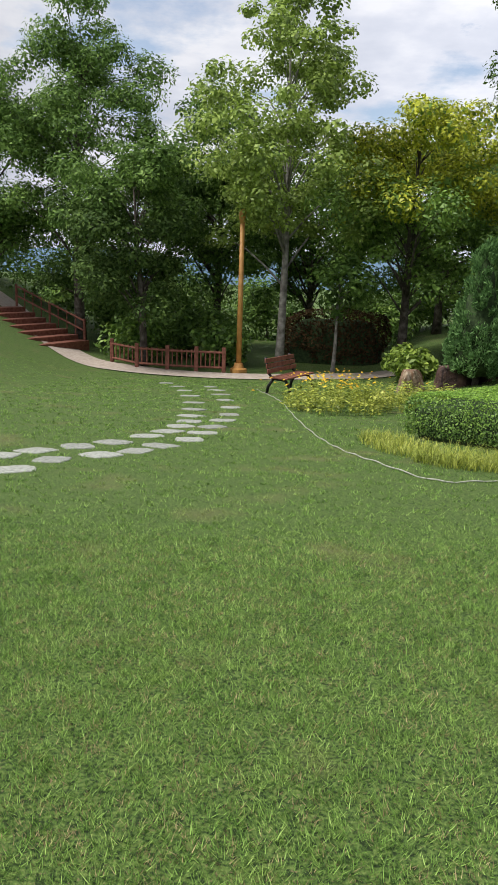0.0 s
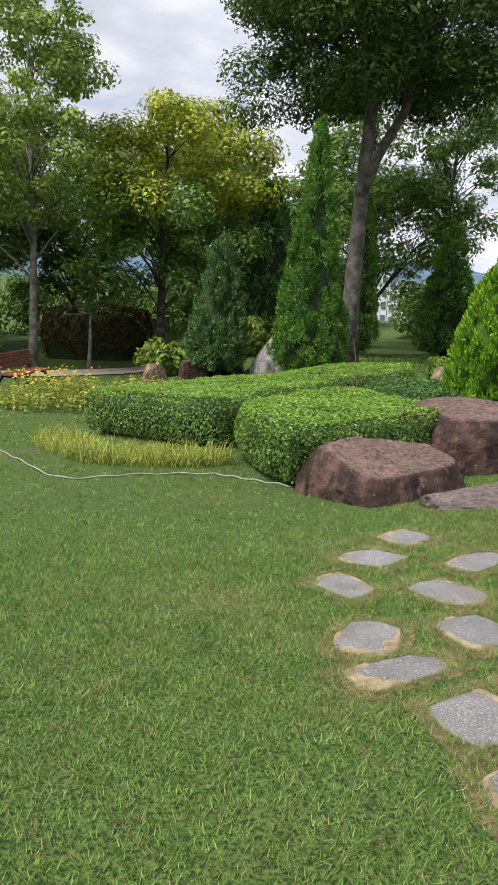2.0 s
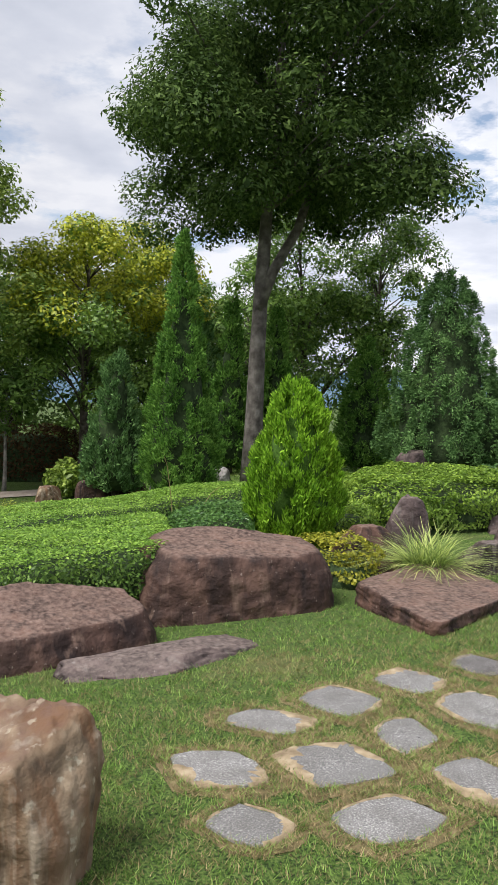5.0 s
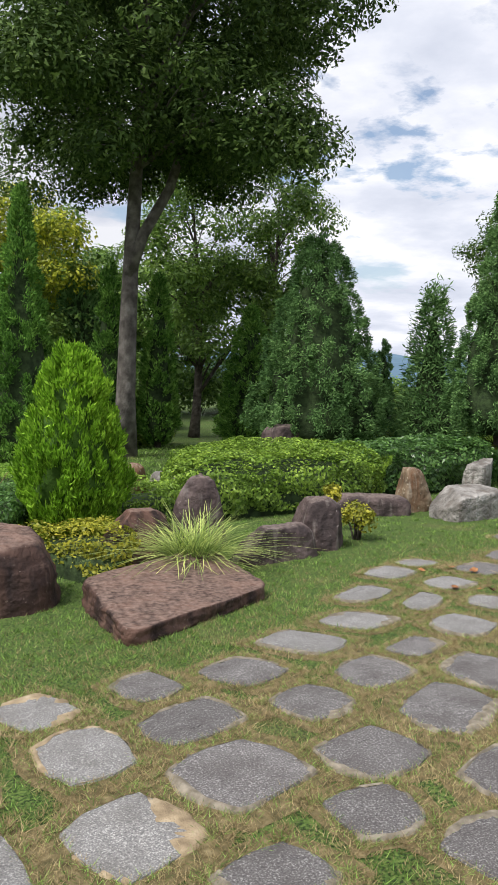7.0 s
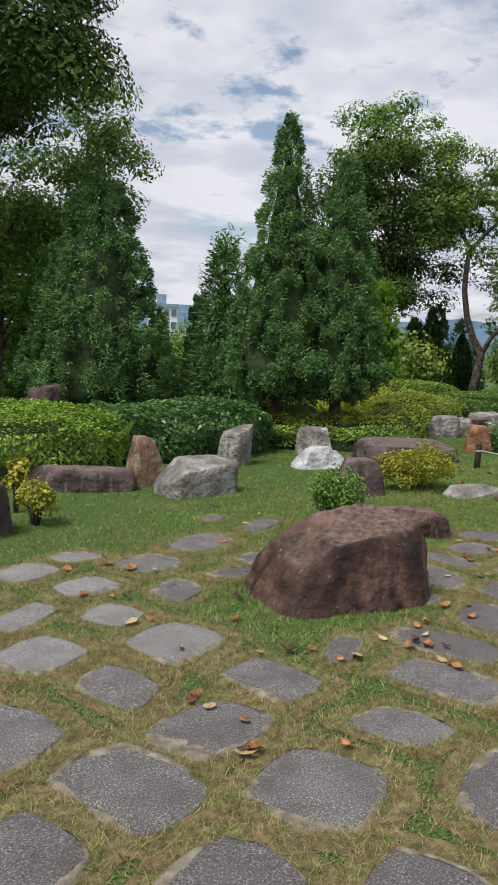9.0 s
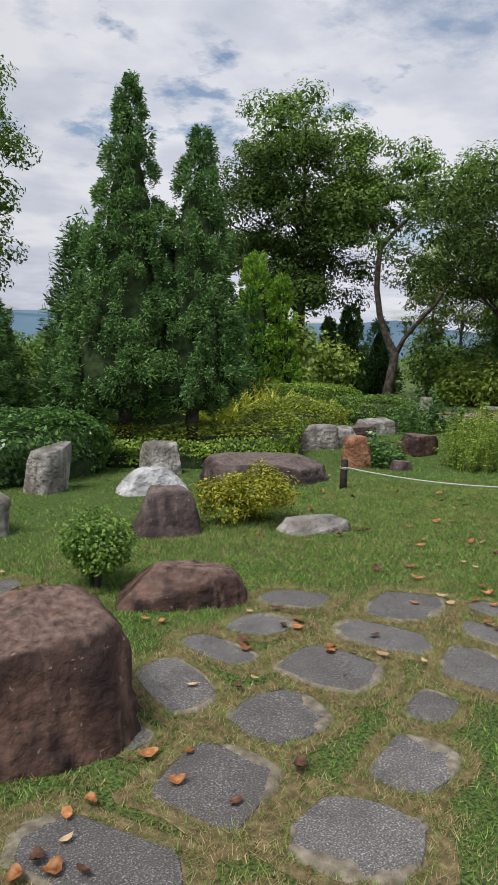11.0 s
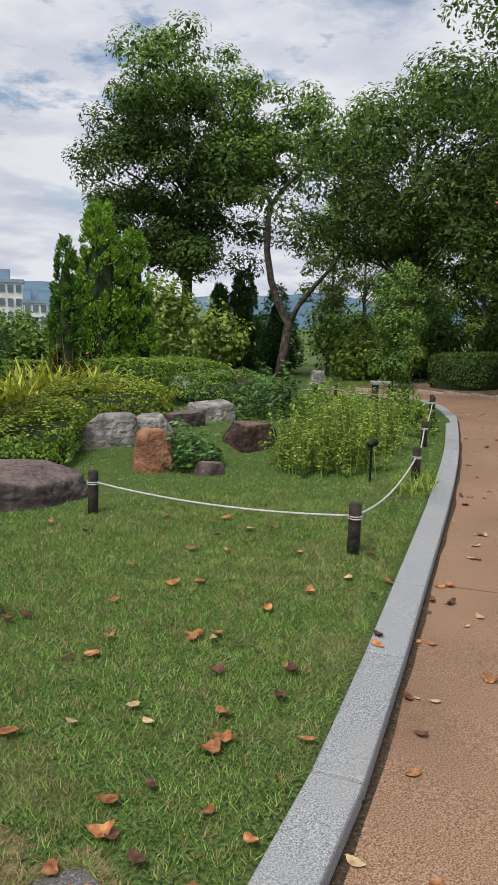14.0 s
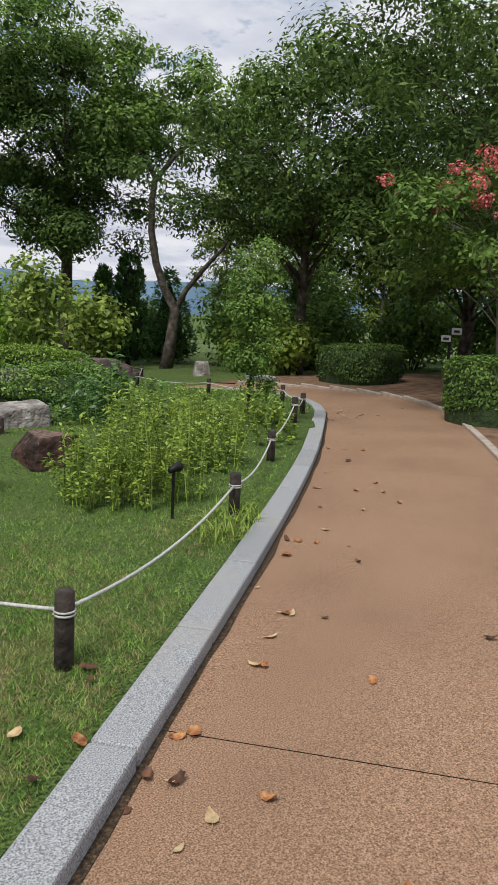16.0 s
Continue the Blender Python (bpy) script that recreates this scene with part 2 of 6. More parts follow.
M_ROCK_ORANGE = material("orange_rock", [(0.15, (0.15, 0.07, 0.04)), (0.5, (0.29, 0.14, 0.08)), (0.85, (0.40, 0.24, 0.15))], scale=5, bump=0.9, bump_scale=22, rough=0.85, detail=10, bump_dist=0.04)
M_BARK = material("bark", [(0.2, (0.045, 0.036, 0.03)), (0.6, (0.10, 0.085, 0.072)), (0.9, (0.17, 0.15, 0.13))], scale=7, bump=0.9, bump_scale=28, rough=0.95, bump_dist=0.03)
M_BARK_GREY = material("grey_bark", [(0.2, (0.075, 0.066, 0.06)), (0.6, (0.15, 0.135, 0.122)), (0.9, (0.23, 0.21, 0.195))], scale=5, bump=0.9, bump_scale=24, rough=0.95, bump_dist=0.03)
M_BARK_PALE = material("pale_bark", [(0.2, (0.12, 0.11, 0.10)), (0.6, (0.24, 0.225, 0.205)), (0.9, (0.34, 0.32, 0.30))], scale=6, bump=0.6, bump_scale=25, rough=0.9)
# Dark greens that carry the shade inside dense plants in their colour.
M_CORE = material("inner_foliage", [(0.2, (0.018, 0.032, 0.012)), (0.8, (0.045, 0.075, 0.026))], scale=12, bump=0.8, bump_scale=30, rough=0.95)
M_CORE_GOLD = material("gold_shade_core", [(0.2, (0.035, 0.085, 0.01)), (0.8, (0.07, 0.15, 0.02))], scale=14, bump=0.8, bump_scale=40, rough=0.95)
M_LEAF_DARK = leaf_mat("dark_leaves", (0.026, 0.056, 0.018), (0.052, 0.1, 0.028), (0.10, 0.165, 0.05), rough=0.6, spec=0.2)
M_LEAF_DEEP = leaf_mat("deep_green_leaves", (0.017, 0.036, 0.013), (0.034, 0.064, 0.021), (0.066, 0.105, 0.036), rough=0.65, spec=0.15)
M_LEAF_MID = leaf_mat("mid_leaves", (0.035, 0.075, 0.02), (0.065, 0.125, 0.032), (0.12, 0.19, 0.05))
M_LEAF_PALE = leaf_mat("pale_leaves", (0.066, 0.108, 0.03), (0.115, 0.172, 0.045), (0.185, 0.245, 0.08))
M_LEAF_YELLOW = leaf_mat("yellowing_leaves", (0.085, 0.12, 0.016), (0.17, 0.205, 0.024), (0.285, 0.30, 0.036))
M_THUJA = leaf_mat("thuja_sprays", (0.028, 0.076, 0.02), (0.062, 0.14, 0.034), (0.115, 0.21, 0.056), rough=0.7, spec=0.12)
M_THUJA_LIGHT = leaf_mat("light_thuja_sprays", (0.055, 0.115, 0.022), (0.105, 0.20, 0.036), (0.165, 0.28, 0.055), rough=0.65, spec=0.15)
M_THUJA_BLUE = leaf_mat("blue_green_sprays", (0.026, 0.064, 0.028), (0.056, 0.116, 0.052), (0.104, 0.186, 0.086), rough=0.7, spec=0.12)
M_THUJA_GOLD = leaf_mat("golden_sprays", (0.045, 0.11, 0.012), (0.095, 0.20, 0.02), (0.175, 0.30, 0.038), rough=0.65, spec=0.15)
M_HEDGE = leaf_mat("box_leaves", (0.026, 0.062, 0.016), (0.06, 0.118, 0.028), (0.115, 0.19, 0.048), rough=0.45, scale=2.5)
# Lighter copy of box_leaves: new growth plus a lit top, in the colour.
M_HEDGE_TOP = leaf_mat("young_lit_box_leaves", (0.05, 0.112, 0.021), (0.092, 0.175, 0.034), (0.155, 0.245, 0.057), rough=0.45, scale=2.5)
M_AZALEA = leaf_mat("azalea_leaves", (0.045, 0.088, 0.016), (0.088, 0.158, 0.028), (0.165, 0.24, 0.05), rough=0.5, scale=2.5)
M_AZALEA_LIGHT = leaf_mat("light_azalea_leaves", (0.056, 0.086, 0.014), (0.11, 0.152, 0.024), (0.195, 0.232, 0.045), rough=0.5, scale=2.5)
M_GLOSSY = leaf_mat("glossy_leaves", (0.018, 0.05, 0.018), (0.04, 0.095, 0.03), (0.08, 0.15, 0.055), rough=0.3, scale=2.5, spec=0.5)
M_YELLOWBUSH = leaf_mat("yellow_green_leaves", (0.06, 0.08, 0.01), (0.125, 0.142, 0.018), (0.23, 0.22, 0.034), rough=0.5, scale=3)
M_FERN = leaf_mat("yellow_green_fronds", (0.115, 0.15, 0.026), (0.19, 0.225, 0.042), (0.27, 0.30, 0.07), rough=0.5, scale=3)
M_REDLEAF = leaf_mat("red_brown_leaves", (0.016, 0.011, 0.007), (0.03, 0.019, 0.011), (0.055, 0.034, 0.02), rough=0.7, spec=0.15)
M_WEED = leaf_mat("weed_leaves", (0.05, 0.09, 0.02), (0.1, 0.155, 0.034), (0.175, 0.235, 0.06), scale=2.5)
M_SEDGE = leaf_mat("sedge_blades", (0.07, 0.12, 0.04), (0.135, 0.20, 0.07), (0.36, 0.40, 0.19), rough=0.5)
M_OLIVE = leaf_mat("olive_grass", (0.07, 0.10, 0.02), (0.13, 0.165, 0.035), (0.23, 0.25, 0.07))
M_FLOWER = leaf_mat("yellow_petals", (0.22, 0.14, 0.008), (0.30, 0.20, 0.012), (0.36, 0.27, 0.03), scale=3)
M_PINK = leaf_mat("pink_petals", (0.28, 0.055, 0.10), (0.38, 0.11, 0.16), (0.44, 0.20, 0.23), scale=3)
M_FALLEN = material("fallen_leaves_brown", [(0.1, (0.16, 0.05, 0.02)), (0.5, (0.36, 0.15, 0.055)), (0.9, (0.52, 0.29, 0.13))], scale=38, rough=0.6, bump=0.5, bump_scale=160, vary=0.35, island=False, translucent=0.12, bump_dist=0.004)
M_FALLEN_DARK = material("fallen_leaves_dark", [(0.1, (0.04, 0.018, 0.012)), (0.5, (0.10, 0.045, 0.026)), (0.9, (0.17, 0.085, 0.045))], scale=38, rough=0.6, bump=0.5, bump_scale=160, vary=0.35, island=False, bump_dist=0.004)
M_FALLEN_Y = material("fallen_leaves_tan", [(0.1, (0.36, 0.22, 0.11)), (0.5, (0.50, 0.36, 0.20)), (0.9, (0.62, 0.50, 0.30))], scale=38, rough=0.6, bump=0.5, bump_scale=160, vary=0.2, island=False, translucent=0.12, bump_dist=0.004)
M_WOOD = material("dark_stained_wood", [(0.2, (0.02, 0.016, 0.014)), (0.8, (0.06, 0.047, 0.04))], scale=18, bump=0.5, bump_scale=40, rough=0.8)
M_REDWOOD = material("red_brown_wood", [(0.2, (0.13, 0.045, 0.03)), (0.8, (0.24, 0.095, 0.065))], scale=10, bump=0.3, bump_scale=30, rough=0.65)
M_LAMP = material("yellow_painted_steel", [(0.2, (0.42, 0.20, 0.05)), (0.8, (0.52, 0.26, 0.075))], scale=5, bump=0.05, rough=0.5, spec=0.5)
M_IRON = material("black_iron", [(0.2, (0.012, 0.012, 0.013)), (0.8, (0.03, 0.03, 0.03))], scale=20, bump=0.2, rough=0.5, metal=0.6)
M_ROPE = material("white_rope", [(0.2, (0.36, 0.37, 0.35)), (0.8, (0.56, 0.56, 0.54))], scale=60, bump=0.6, bump_scale=220, rough=0.8, bump_dist=0.004)
M_ROPE_OLD = material("weathered_rope", [(0.2, (0.24, 0.25, 0.20)), (0.8, (0.42, 0.42, 0.37))], scale=30, bump=0.6, bump_scale=200, rough=0.9, bump_dist=0.004)
M_CONC = material("white_concrete", [(0.2, (0.60, 0.61, 0.63)), (0.8, (0.78, 0.79, 0.81))], scale=0.3, bump=0, rough=0.8)
M_GLASS = material("far_window", [(0.2, (0.10, 0.14, 0.18)), (0.8, (0.16, 0.21, 0.26))], scale=0.5, bump=0, rough=0.2, spec=0.6)
# Wooded hills with the blue distance haze mixed into their colour.
M_HILL = material("hazed_hill", [(0.2, (0.085, 0.14, 0.20)), (0.8, (0.13, 0.20, 0.27))], scale=0.012, bump=0, rough=1.0, spec=0.0)
M_ROOF = material("roof_blue", [(0.2, (0.18, 0.25, 0.36)), (0.8, (0.24, 0.32, 0.44))], scale=0.4, bump=0, rough=0.7)
M_DIRT = material("bare_brown_soil", [(0.2, (0.10, 0.06, 0.035)), (0.8, (0.22, 0.135, 0.085))], scale=5, bump=0.6, bump_scale=40, rough=0.95)
M_LITTER = material("leaf_litter", [(0.2, (0.03, 0.022, 0.015)), (0.6, (0.075, 0.05, 0.03)), (0.9, (0.16, 0.10, 0.06))], scale=70, bump=0.9, bump_scale=90, rough=0.95)
M_SIGN = material("sign_paint", [(0.2, (0.24, 0.25, 0.25)), (0.8, (0.33, 0.34, 0.34))], scale=4, bump=0, rough=0.5)

# ---- the lie of the land ----


def smooth(a, b, x):
    u = np.clip((x - a) / (b - a), 0, 1)
    return u * u * (3 - 2 * u)


KERB = [(11.5, -3.0), (11.5, 0.6), (11.62, 2.4), (11.95, 3.65), (12.88, 4.53), (14.38, 5.47), (16.22, 6.76), (18.2, 8.17), (20.3, 9.75), (22.5, 11.55), (24.3, 13.2), (25.3, 14.7), (25.7, 16.6), (25.2, 18.6)]
PATH_WIDTH = 2.05


def rounded(points, per=8):
    """A smooth line through the points (Catmull-Rom)."""
    p = [Vector((*q, 0)) if len(q) == 2 else Vector(q) for q in points]
    p = [p[0] * 2 - p[1]] + p + [p[-1] * 2 - p[-2]]
    res = []
    for i in range(1, len(p) - 2):
        for k in range(per):
            t = k / per
            a, b, c, d = p[i - 1], p[i], p[i + 1], p[i + 2]
            res.append(0.5 * ((2 * b) + (c - a) * t + (2 * a - 5 * b + 4 * c - d) * t * t + (3 * b - a - 3 * c + d) * t ** 3))
    res.append(p[-2])
    return res


def beside(line, dist):
    """A line that runs dist to the right of another."""
    res = []
    for i, p in enumerate(line):
        d = (line[min(i + 1, len(line) - 1)] - line[max(i - 1, 0)]).normalized()
        res.append(p + Vector((d.y, -d.x, 0)) * dist)
    return res


KERB_LINE = rounded(KERB)
OUTER_LINE = beside(KERB_LINE, PATH_WIDTH)
BED_LINE = beside(KERB_LINE, 9.0)
BED_POLY = [(v.x, v.y) for v in OUTER_LINE[40:]] + [(v.x, v.y) for v in reversed(BED_LINE[40:])]
PATH_POLY = [(v.x, v.y) for v in KERB_LINE] + [(v.x, v.y) for v in reversed(OUTER_LINE)]


def inside(poly, x, y):
    """Which of the places lie in the outline (arrays)."""
    x, y = np.asarray(x, float), np.asarray(y, float)
    res = np.zeros(x.shape, bool)
    for (x0, y0), (x1, y1) in zip(poly, poly[1:] + poly[:1]):
        if y0 == y1:
            continue
        res ^= ((y0 > y) != (y1 > y)) & (x < (x1 - x0) * (y - y0) / (y1 - y0) + x0)
    return res


def lie(x, y):
    """The lawn's height, for arrays."""
    x, y = np.asarray(x, float), np.asarray(y, float)
    d = np.minimum(y - 0.33 * np.maximum(0, np.minimum(x, 30) - 3), 22)
    s = np.log1p(np.exp((d - 3.2) * 1.6)) / 1.6
    f = 1 - 0.5 * smooth(3.5, 9, x) + 0.25 * smooth(17, 24, x)
    bank = 2.6 * smooth(-4.6, -13, x) * smooth(9, 20, y)
    away = smooth(44, 130, np.hypot(x - 8, y - 8))
    terrace = 0.2 * smooth(15.2, 16.6, x) * smooth(10.4, 11.3, y) * (1 - smooth(20.5, 24, x))
    return -0.085 * f * s - 0.05 * smooth(12, 16, x) + bank + terrace - 16 * away


def g(x, y):
    return float(lie(x, y))


def mesh_of(name, verts, faces, mat, smooth_faces=False):
    me = bpy.data.meshes.new(name)
    me.from_pydata(verts, [], faces)
    if mat:
        me.materials.append(mat)
    if smooth_faces:
        me.polygons.foreach_set("use_smooth", [True] * len(me.polygons))
    me.update()
    return me


def structure(name, me, label, category):
    return tagged(new(name, me), label, category, kind="structure")


def thing(name, place, label, category, group="", kind="", rz=0.0):
    ob = new(name)
    ob.matrix_world = pose(*place, 0, 0, rz)
    return tagged(ob, label, category, group, kind)


def part(name, me, parent, label=""):
    ob = new(name, me)
    ob.parent = parent
    if label:
        ob["label"] = label
    return ob


def bm_mesh(name, bm, mat, smooth_faces=False):
    me = bpy.data.meshes.new(name)
    bm.to_mesh(me)
    bm.free()
    me.materials.append(mat)
    if smooth_faces:
        me.polygons.foreach_set("use_smooth", [True] * len(me.polygons))
    return me


def quads_mesh(name, v, nface, mat, corners=4):
    """A mesh of loose leaves: v holds corners rows for each leaf."""
    me = bpy.data.meshes.new(name)
    n = len(v)
    me.vertices.add(n)
    me.vertices.foreach_set("co", np.ascontiguousarray(v, dtype=np.float32).ravel())
    me.loops.add(n)
    me.loops.foreach_set("vertex_index", np.arange(n, dtype=np.int32))
    me.polygons.add(nface)
    me.polygons.foreach_set("loop_start", np.arange(0, n, corners, dtype=np.int32))
    me.materials.append(mat)
    me.update(calc_edges=True)
    return me


def unit(a):
    return a / np.maximum(1e-9, np.linalg.norm(a, axis=1, keepdims=True))


def leaf_verts(rng, p, n, length, width, spread=0.6, droop=0.0, along=None):
    """Kite-shaped leaves at p that face about along n."""
    k = len(p)
    n = unit(n + rng.normal(0, spread, (k, 3)))
    a = rng.normal(0, 1, (k, 3)) if along is None else along + rng.normal(0, 0.35, (k, 3))
    a[:, 2] -= droop
    a = unit(a - n * np.sum(a * n, axis=1, keepdims=True))
    b = np.cross(n, a)
    le = (length * rng.uniform(0.65, 1.3, k))[:, None]
    wi = (width * rng.uniform(0.7, 1.25, k))[:, None]
    v = np.empty((k, 4, 3))
    v[:, 0] = p - a * le * 0.5
    v[:, 1] = p - b * wi * 0.5 + n * wi * 0.18
    v[:, 2] = p + a * le * 0.5
    v[:, 3] = p + b * wi * 0.5 + n * wi * 0.18
    return v.reshape(-1, 3)


def tube(bm, pts, radii, sides=7):
    """A tapered limb through the points."""
    rings = []
    for i, (p, r) in enumerate(zip(pts, radii)):
        d = (pts[min(i + 1, len(pts) - 1)] - pts[max(i - 1, 0)]).normalized()
        u = d.cross(Vector((0.3, 1, 0.2))).normalized()
        w = d.cross(u)
        rings.append([bm.verts.new(p + (u * math.cos(2 * math.pi * k / sides) + w * math.sin(2 * math.pi * k / sides)) * r) for k in range(sides)])
    for a, b in zip(rings, rings[1:]):
        for k in range(sides):
            bm.faces.new((a[k], a[(k + 1) % sides], b[(k + 1) % sides], b[k]))
    bm.faces.new(rings[-1])
    bm.faces.new(list(reversed(rings[0])))


def box(bm, x0, x1, y0, y1, z0, z1, bevel=0.0, m=None):
    r = bmesh.ops.create_cube(bm, size=1)
    vs = r["verts"]
    for v in vs:
        v.co = Vector((x0 + (v.co.x + 0.5) * (x1 - x0), y0 + (v.co.y + 0.5) * (y1 - y0), z0 + (v.co.z + 0.5) * (z1 - z0)))
    if m is not None:
        for v in vs:
            v.co = m @ v.co
    if bevel:
        es = list({e for v in vs for e in v.link_edges})
        bmesh.ops.bevel(bm, geom=es, offset=bevel, segments=2, affect="EDGES", profile=0.5)


# ---- ground, paths, kerb ----


def build_ground():
    xs = np.concatenate([[-3000, -800, -300, -120, -60, -40, -30], np.arange(-24, -4, 0.8), np.arange(-4, 29, 0.14), np.arange(29, 46, 1.2), [60, 90, 150, 300, 800, 3000]])
    ys = np.concatenate([[-3000, -800, -200, -60, -25, -12, -6], np.arange(-3.2, 20.5, 0.14), np.arange(20.8, 46, 0.9), [55, 80, 130, 300, 900, 3000]])
    X, Y = np.meshgrid(xs, ys)
    Z = lie(X, Y) - 0.14 * inside(PATH_POLY, X, Y) - 0.1 * inside(BED_POLY, X, Y)
    v = np.stack([X.ravel(), Y.ravel(), Z.ravel()], 1)
    nx = len(xs)
    i = (np.arange(len(ys) - 1)[:, None] * nx + np.arange(nx - 1)[None, :]).ravel()
    f = np.stack([i, i + 1, i + 1 + nx, i + nx], 1)
    structure("ground", mesh_of("ground", v.tolist(), f.tolist(), M_LAWN, True), "mown green lawn with dry straw-coloured patches", "lawn")


def strip(a_line, b_line, lift, across=6):
    verts, faces = [], []
    n = min(len(a_line), len(b_line))
    for i in range(n):
        for k in range(across + 1):
            p = a_line[i].lerp(b_line[i], k / across)
            verts.append((p.x, p.y, g(p.x, p.y) + lift))
    for i in range(n - 1):
        for k in range(across):
            q = i * (across + 1) + k
            faces.append((q, q + 1, q + across + 2, q + across + 1))
    return verts, faces


JOINT_STEP = 16


def build_path():
    root = tagged(new("pavement"), "tan-orange granular paved walkway with fallen leaves", "pavement", kind="structure")
    for i in range(0, len(KERB_LINE) - 1, JOINT_STEP):
        a, b = list(KERB_LINE[i:i + JOINT_STEP + 1]), list(OUTER_LINE[i:i + JOINT_STEP + 1])
        # a narrow open joint between two slabs
        a[-1], b[-1] = a[-1] + (a[-2] - a[-1]).normalized() * 0.006, b[-1] + (b[-2] - b[-1]).normalized() * 0.006
        v, f = strip(a, b, -0.055, 10)
        part("paving_slab", mesh_of("paving_slab", v, f, M_PATH, True), root)
    far = rounded([(-13, 32.5), (-9.5, 29.2), (-6.3, 25.2), (-4.4, 23.6), (-2.6, 22.7), (-0.4, 22.4), (2.2, 22.9), (6, 24.5)])
    far2 = rounded([(-12, 33.5), (-8.4, 30.2), (-5.4, 26.3), (-3.6, 24.7), (-2.2, 23.9), (-0.4, 23.6), (2.0, 24.1), (5.6, 25.7)])
    v, f = strip(far, far2, 0.03, 3)
    structure("pavement_far", mesh_of("pavement_far", v, f, M_PATHFAR, True), "pale beige footpath curving past the railing", "footpath")
    v, f = strip(OUTER_LINE[40:], beside(KERB_LINE, 9.0)[40:], -0.03, 8)
    structure("ground_bed", mesh_of("ground_bed", v, f, M_DIRT, True), "bare brown soil under the dark trees", "soil")


def build_litter():
    """Crumbs of soil and leaf litter in the corner between kerb and paving, coloured dark for the shadow gap there."""
    rng = np.random.default_rng(31)
    a, b = beside(KERB_LINE, 0.085), []
    for i, p in enumerate(a):
        q = a[min(i + 1, len(a) - 1)] - a[max(i - 1, 0)]
        d = Vector((q.y, -q.x, 0)).normalized()
        b.append(p + d * (0.03 + 0.035 * abs(noise.noise(Vector((i * 0.7, 3.1, 0)))) + 0.012 * rng.uniform(0, 1)))
    v, f = strip(a, b, -0.049, 2)
    tagged(new("leaf_litter", mesh_of("leaf_litter", v, f, M_LITTER, True)), "crumbled soil and leaf litter along the kerb, coloured dark as a shadow gap", "litter", kind="stuff")


def along(line, spacing):
    """Places and headings at even steps on a line."""
    res, left = [], 0.0
    for a, b in zip(line, line[1:]):
        d = (b - a).length
        while left <= d:
            res.append((a.lerp(b, left / d), (b - a).normalized()))
            left += spacing
        left -= d
    return res


def build_kerb():
    root = tagged(new("kerb"), "pale grey granite kerb edging the walkway", "kerb", kind="structure")
    stones = along(KERB_LINE, 0.98)
    for (a, _), (b, _) in zip(stones, stones[1:]):
        d = (b - a)
        bm = bmesh.new()
        box(bm, 0.004, d.length - 0.004, -0.098, 0.074, -0.2, 0.022, 0.012)
        ob = part("kerb_stone", bm_mesh("kerb_stone", bm, M_KERB), root)
        ob.matrix_world = Matrix.Translation((a.x, a.y, g(a.x, a.y))) @ Matrix.Rotation(math.atan2(d.y, d.x), 4, "Z") @ Matrix.Rotation(-math.atan2(g(b.x, b.y) - g(a.x, a.y), d.length), 4, "Y")
    root2 = tagged(new("kerb_outer"), "low stone edging on the far side of the walkway", "kerb", kind="structure")
    stones = along(OUTER_LINE[28:], 0.9)
    for (a, _), (b, _) in zip(stones, stones[1:]):
        d = (b - a)
        bm = bmesh.new()
        box(bm, 0.004, d.length - 0.004, -0.05, 0.05, -0.2, -0.02, 0.012)
        ob = part("kerb_stone", bm_mesh("kerb_stone", bm, M_PATHFAR), root2)
        ob.matrix_world = Matrix.Translation((a.x, a.y, g(a.x, a.y))) @ Matrix.Rotation(math.atan2(d.y, d.x), 4, "Z")


# stepping stones: x, y, half the long and the cross diagonal, turn, skew
STONES_A = [(2.99, 2.67, 0.23, 0.18, -7, -38), (2.99, 2.98, 0.2, 0.18, 20, -18), (3.11, 3.6, 0.15, 0.2, -22, 14), (3.14, 2.29, 0.19, 0.21, -28, -4), (3.16, 1.85, 0.23, 0.25, -31, -7), (3.46, 4.03, 0.21, 0.18, -5, -8),
            (3.5, 2.96, 0.19, 0.19, -36, 3), (3.59, 2.44, 0.23, 0.2, -5, -18), (3.61, 3.42, 0.2, 0.2, -22, 14), (3.64, 1.96, 0.17, 0.19, -30, 1), (3.82, 4.38, 0.18, 0.18, -11, -7), (4.02, 3.84, 0.2, 0.19, 3, -33),
            (4.08, 1.66, 0.2, 0.2, -20, 0), (4.1, 2.11, 0.18, 0.2, -14, -31), (4.11, 2.57, 0.19, 0.2, -35, 5), (4.54, 2.73, 0.18, 0.16, -13, -28)]
STONES_B = [(5.0, 3.7, 0.25, 0.19, -44, 3), (5.03, 3.23, 0.16, 0.15, -12, 11), (5.35, 4.13, 0.23, 0.19, -10, 19), (5.5, 3.63, 0.27, 0.23, -32, -3), (5.55, 3.17, 0.23, 0.19, -13, -13), (5.77, 4.32, 0.22, 0.23, -16, 6),
            (5.93, 3.84, 0.16, 0.22, -34, 5), (6.05, 3.36, 0.21, 0.21, -34, 16), (6.25, 4.51, 0.2, 0.21, -13, 7), (6.43, 4.03, 0.23, 0.26, -30, 13), (6.53, 3.45, 0.25, 0.26, -15, 3), (6.78, 4.65, 0.19, 0.21, -19, 5),
            (6.9, 4.21, 0.24, 0.25, -9, -19), (6.91, 3.11, 0.2, 0.18, -15, -10), (6.98, 3.73, 0.29, 0.27, -15, -2), (7.29, 4.71, 0.23, 0.22, -12, 5)]
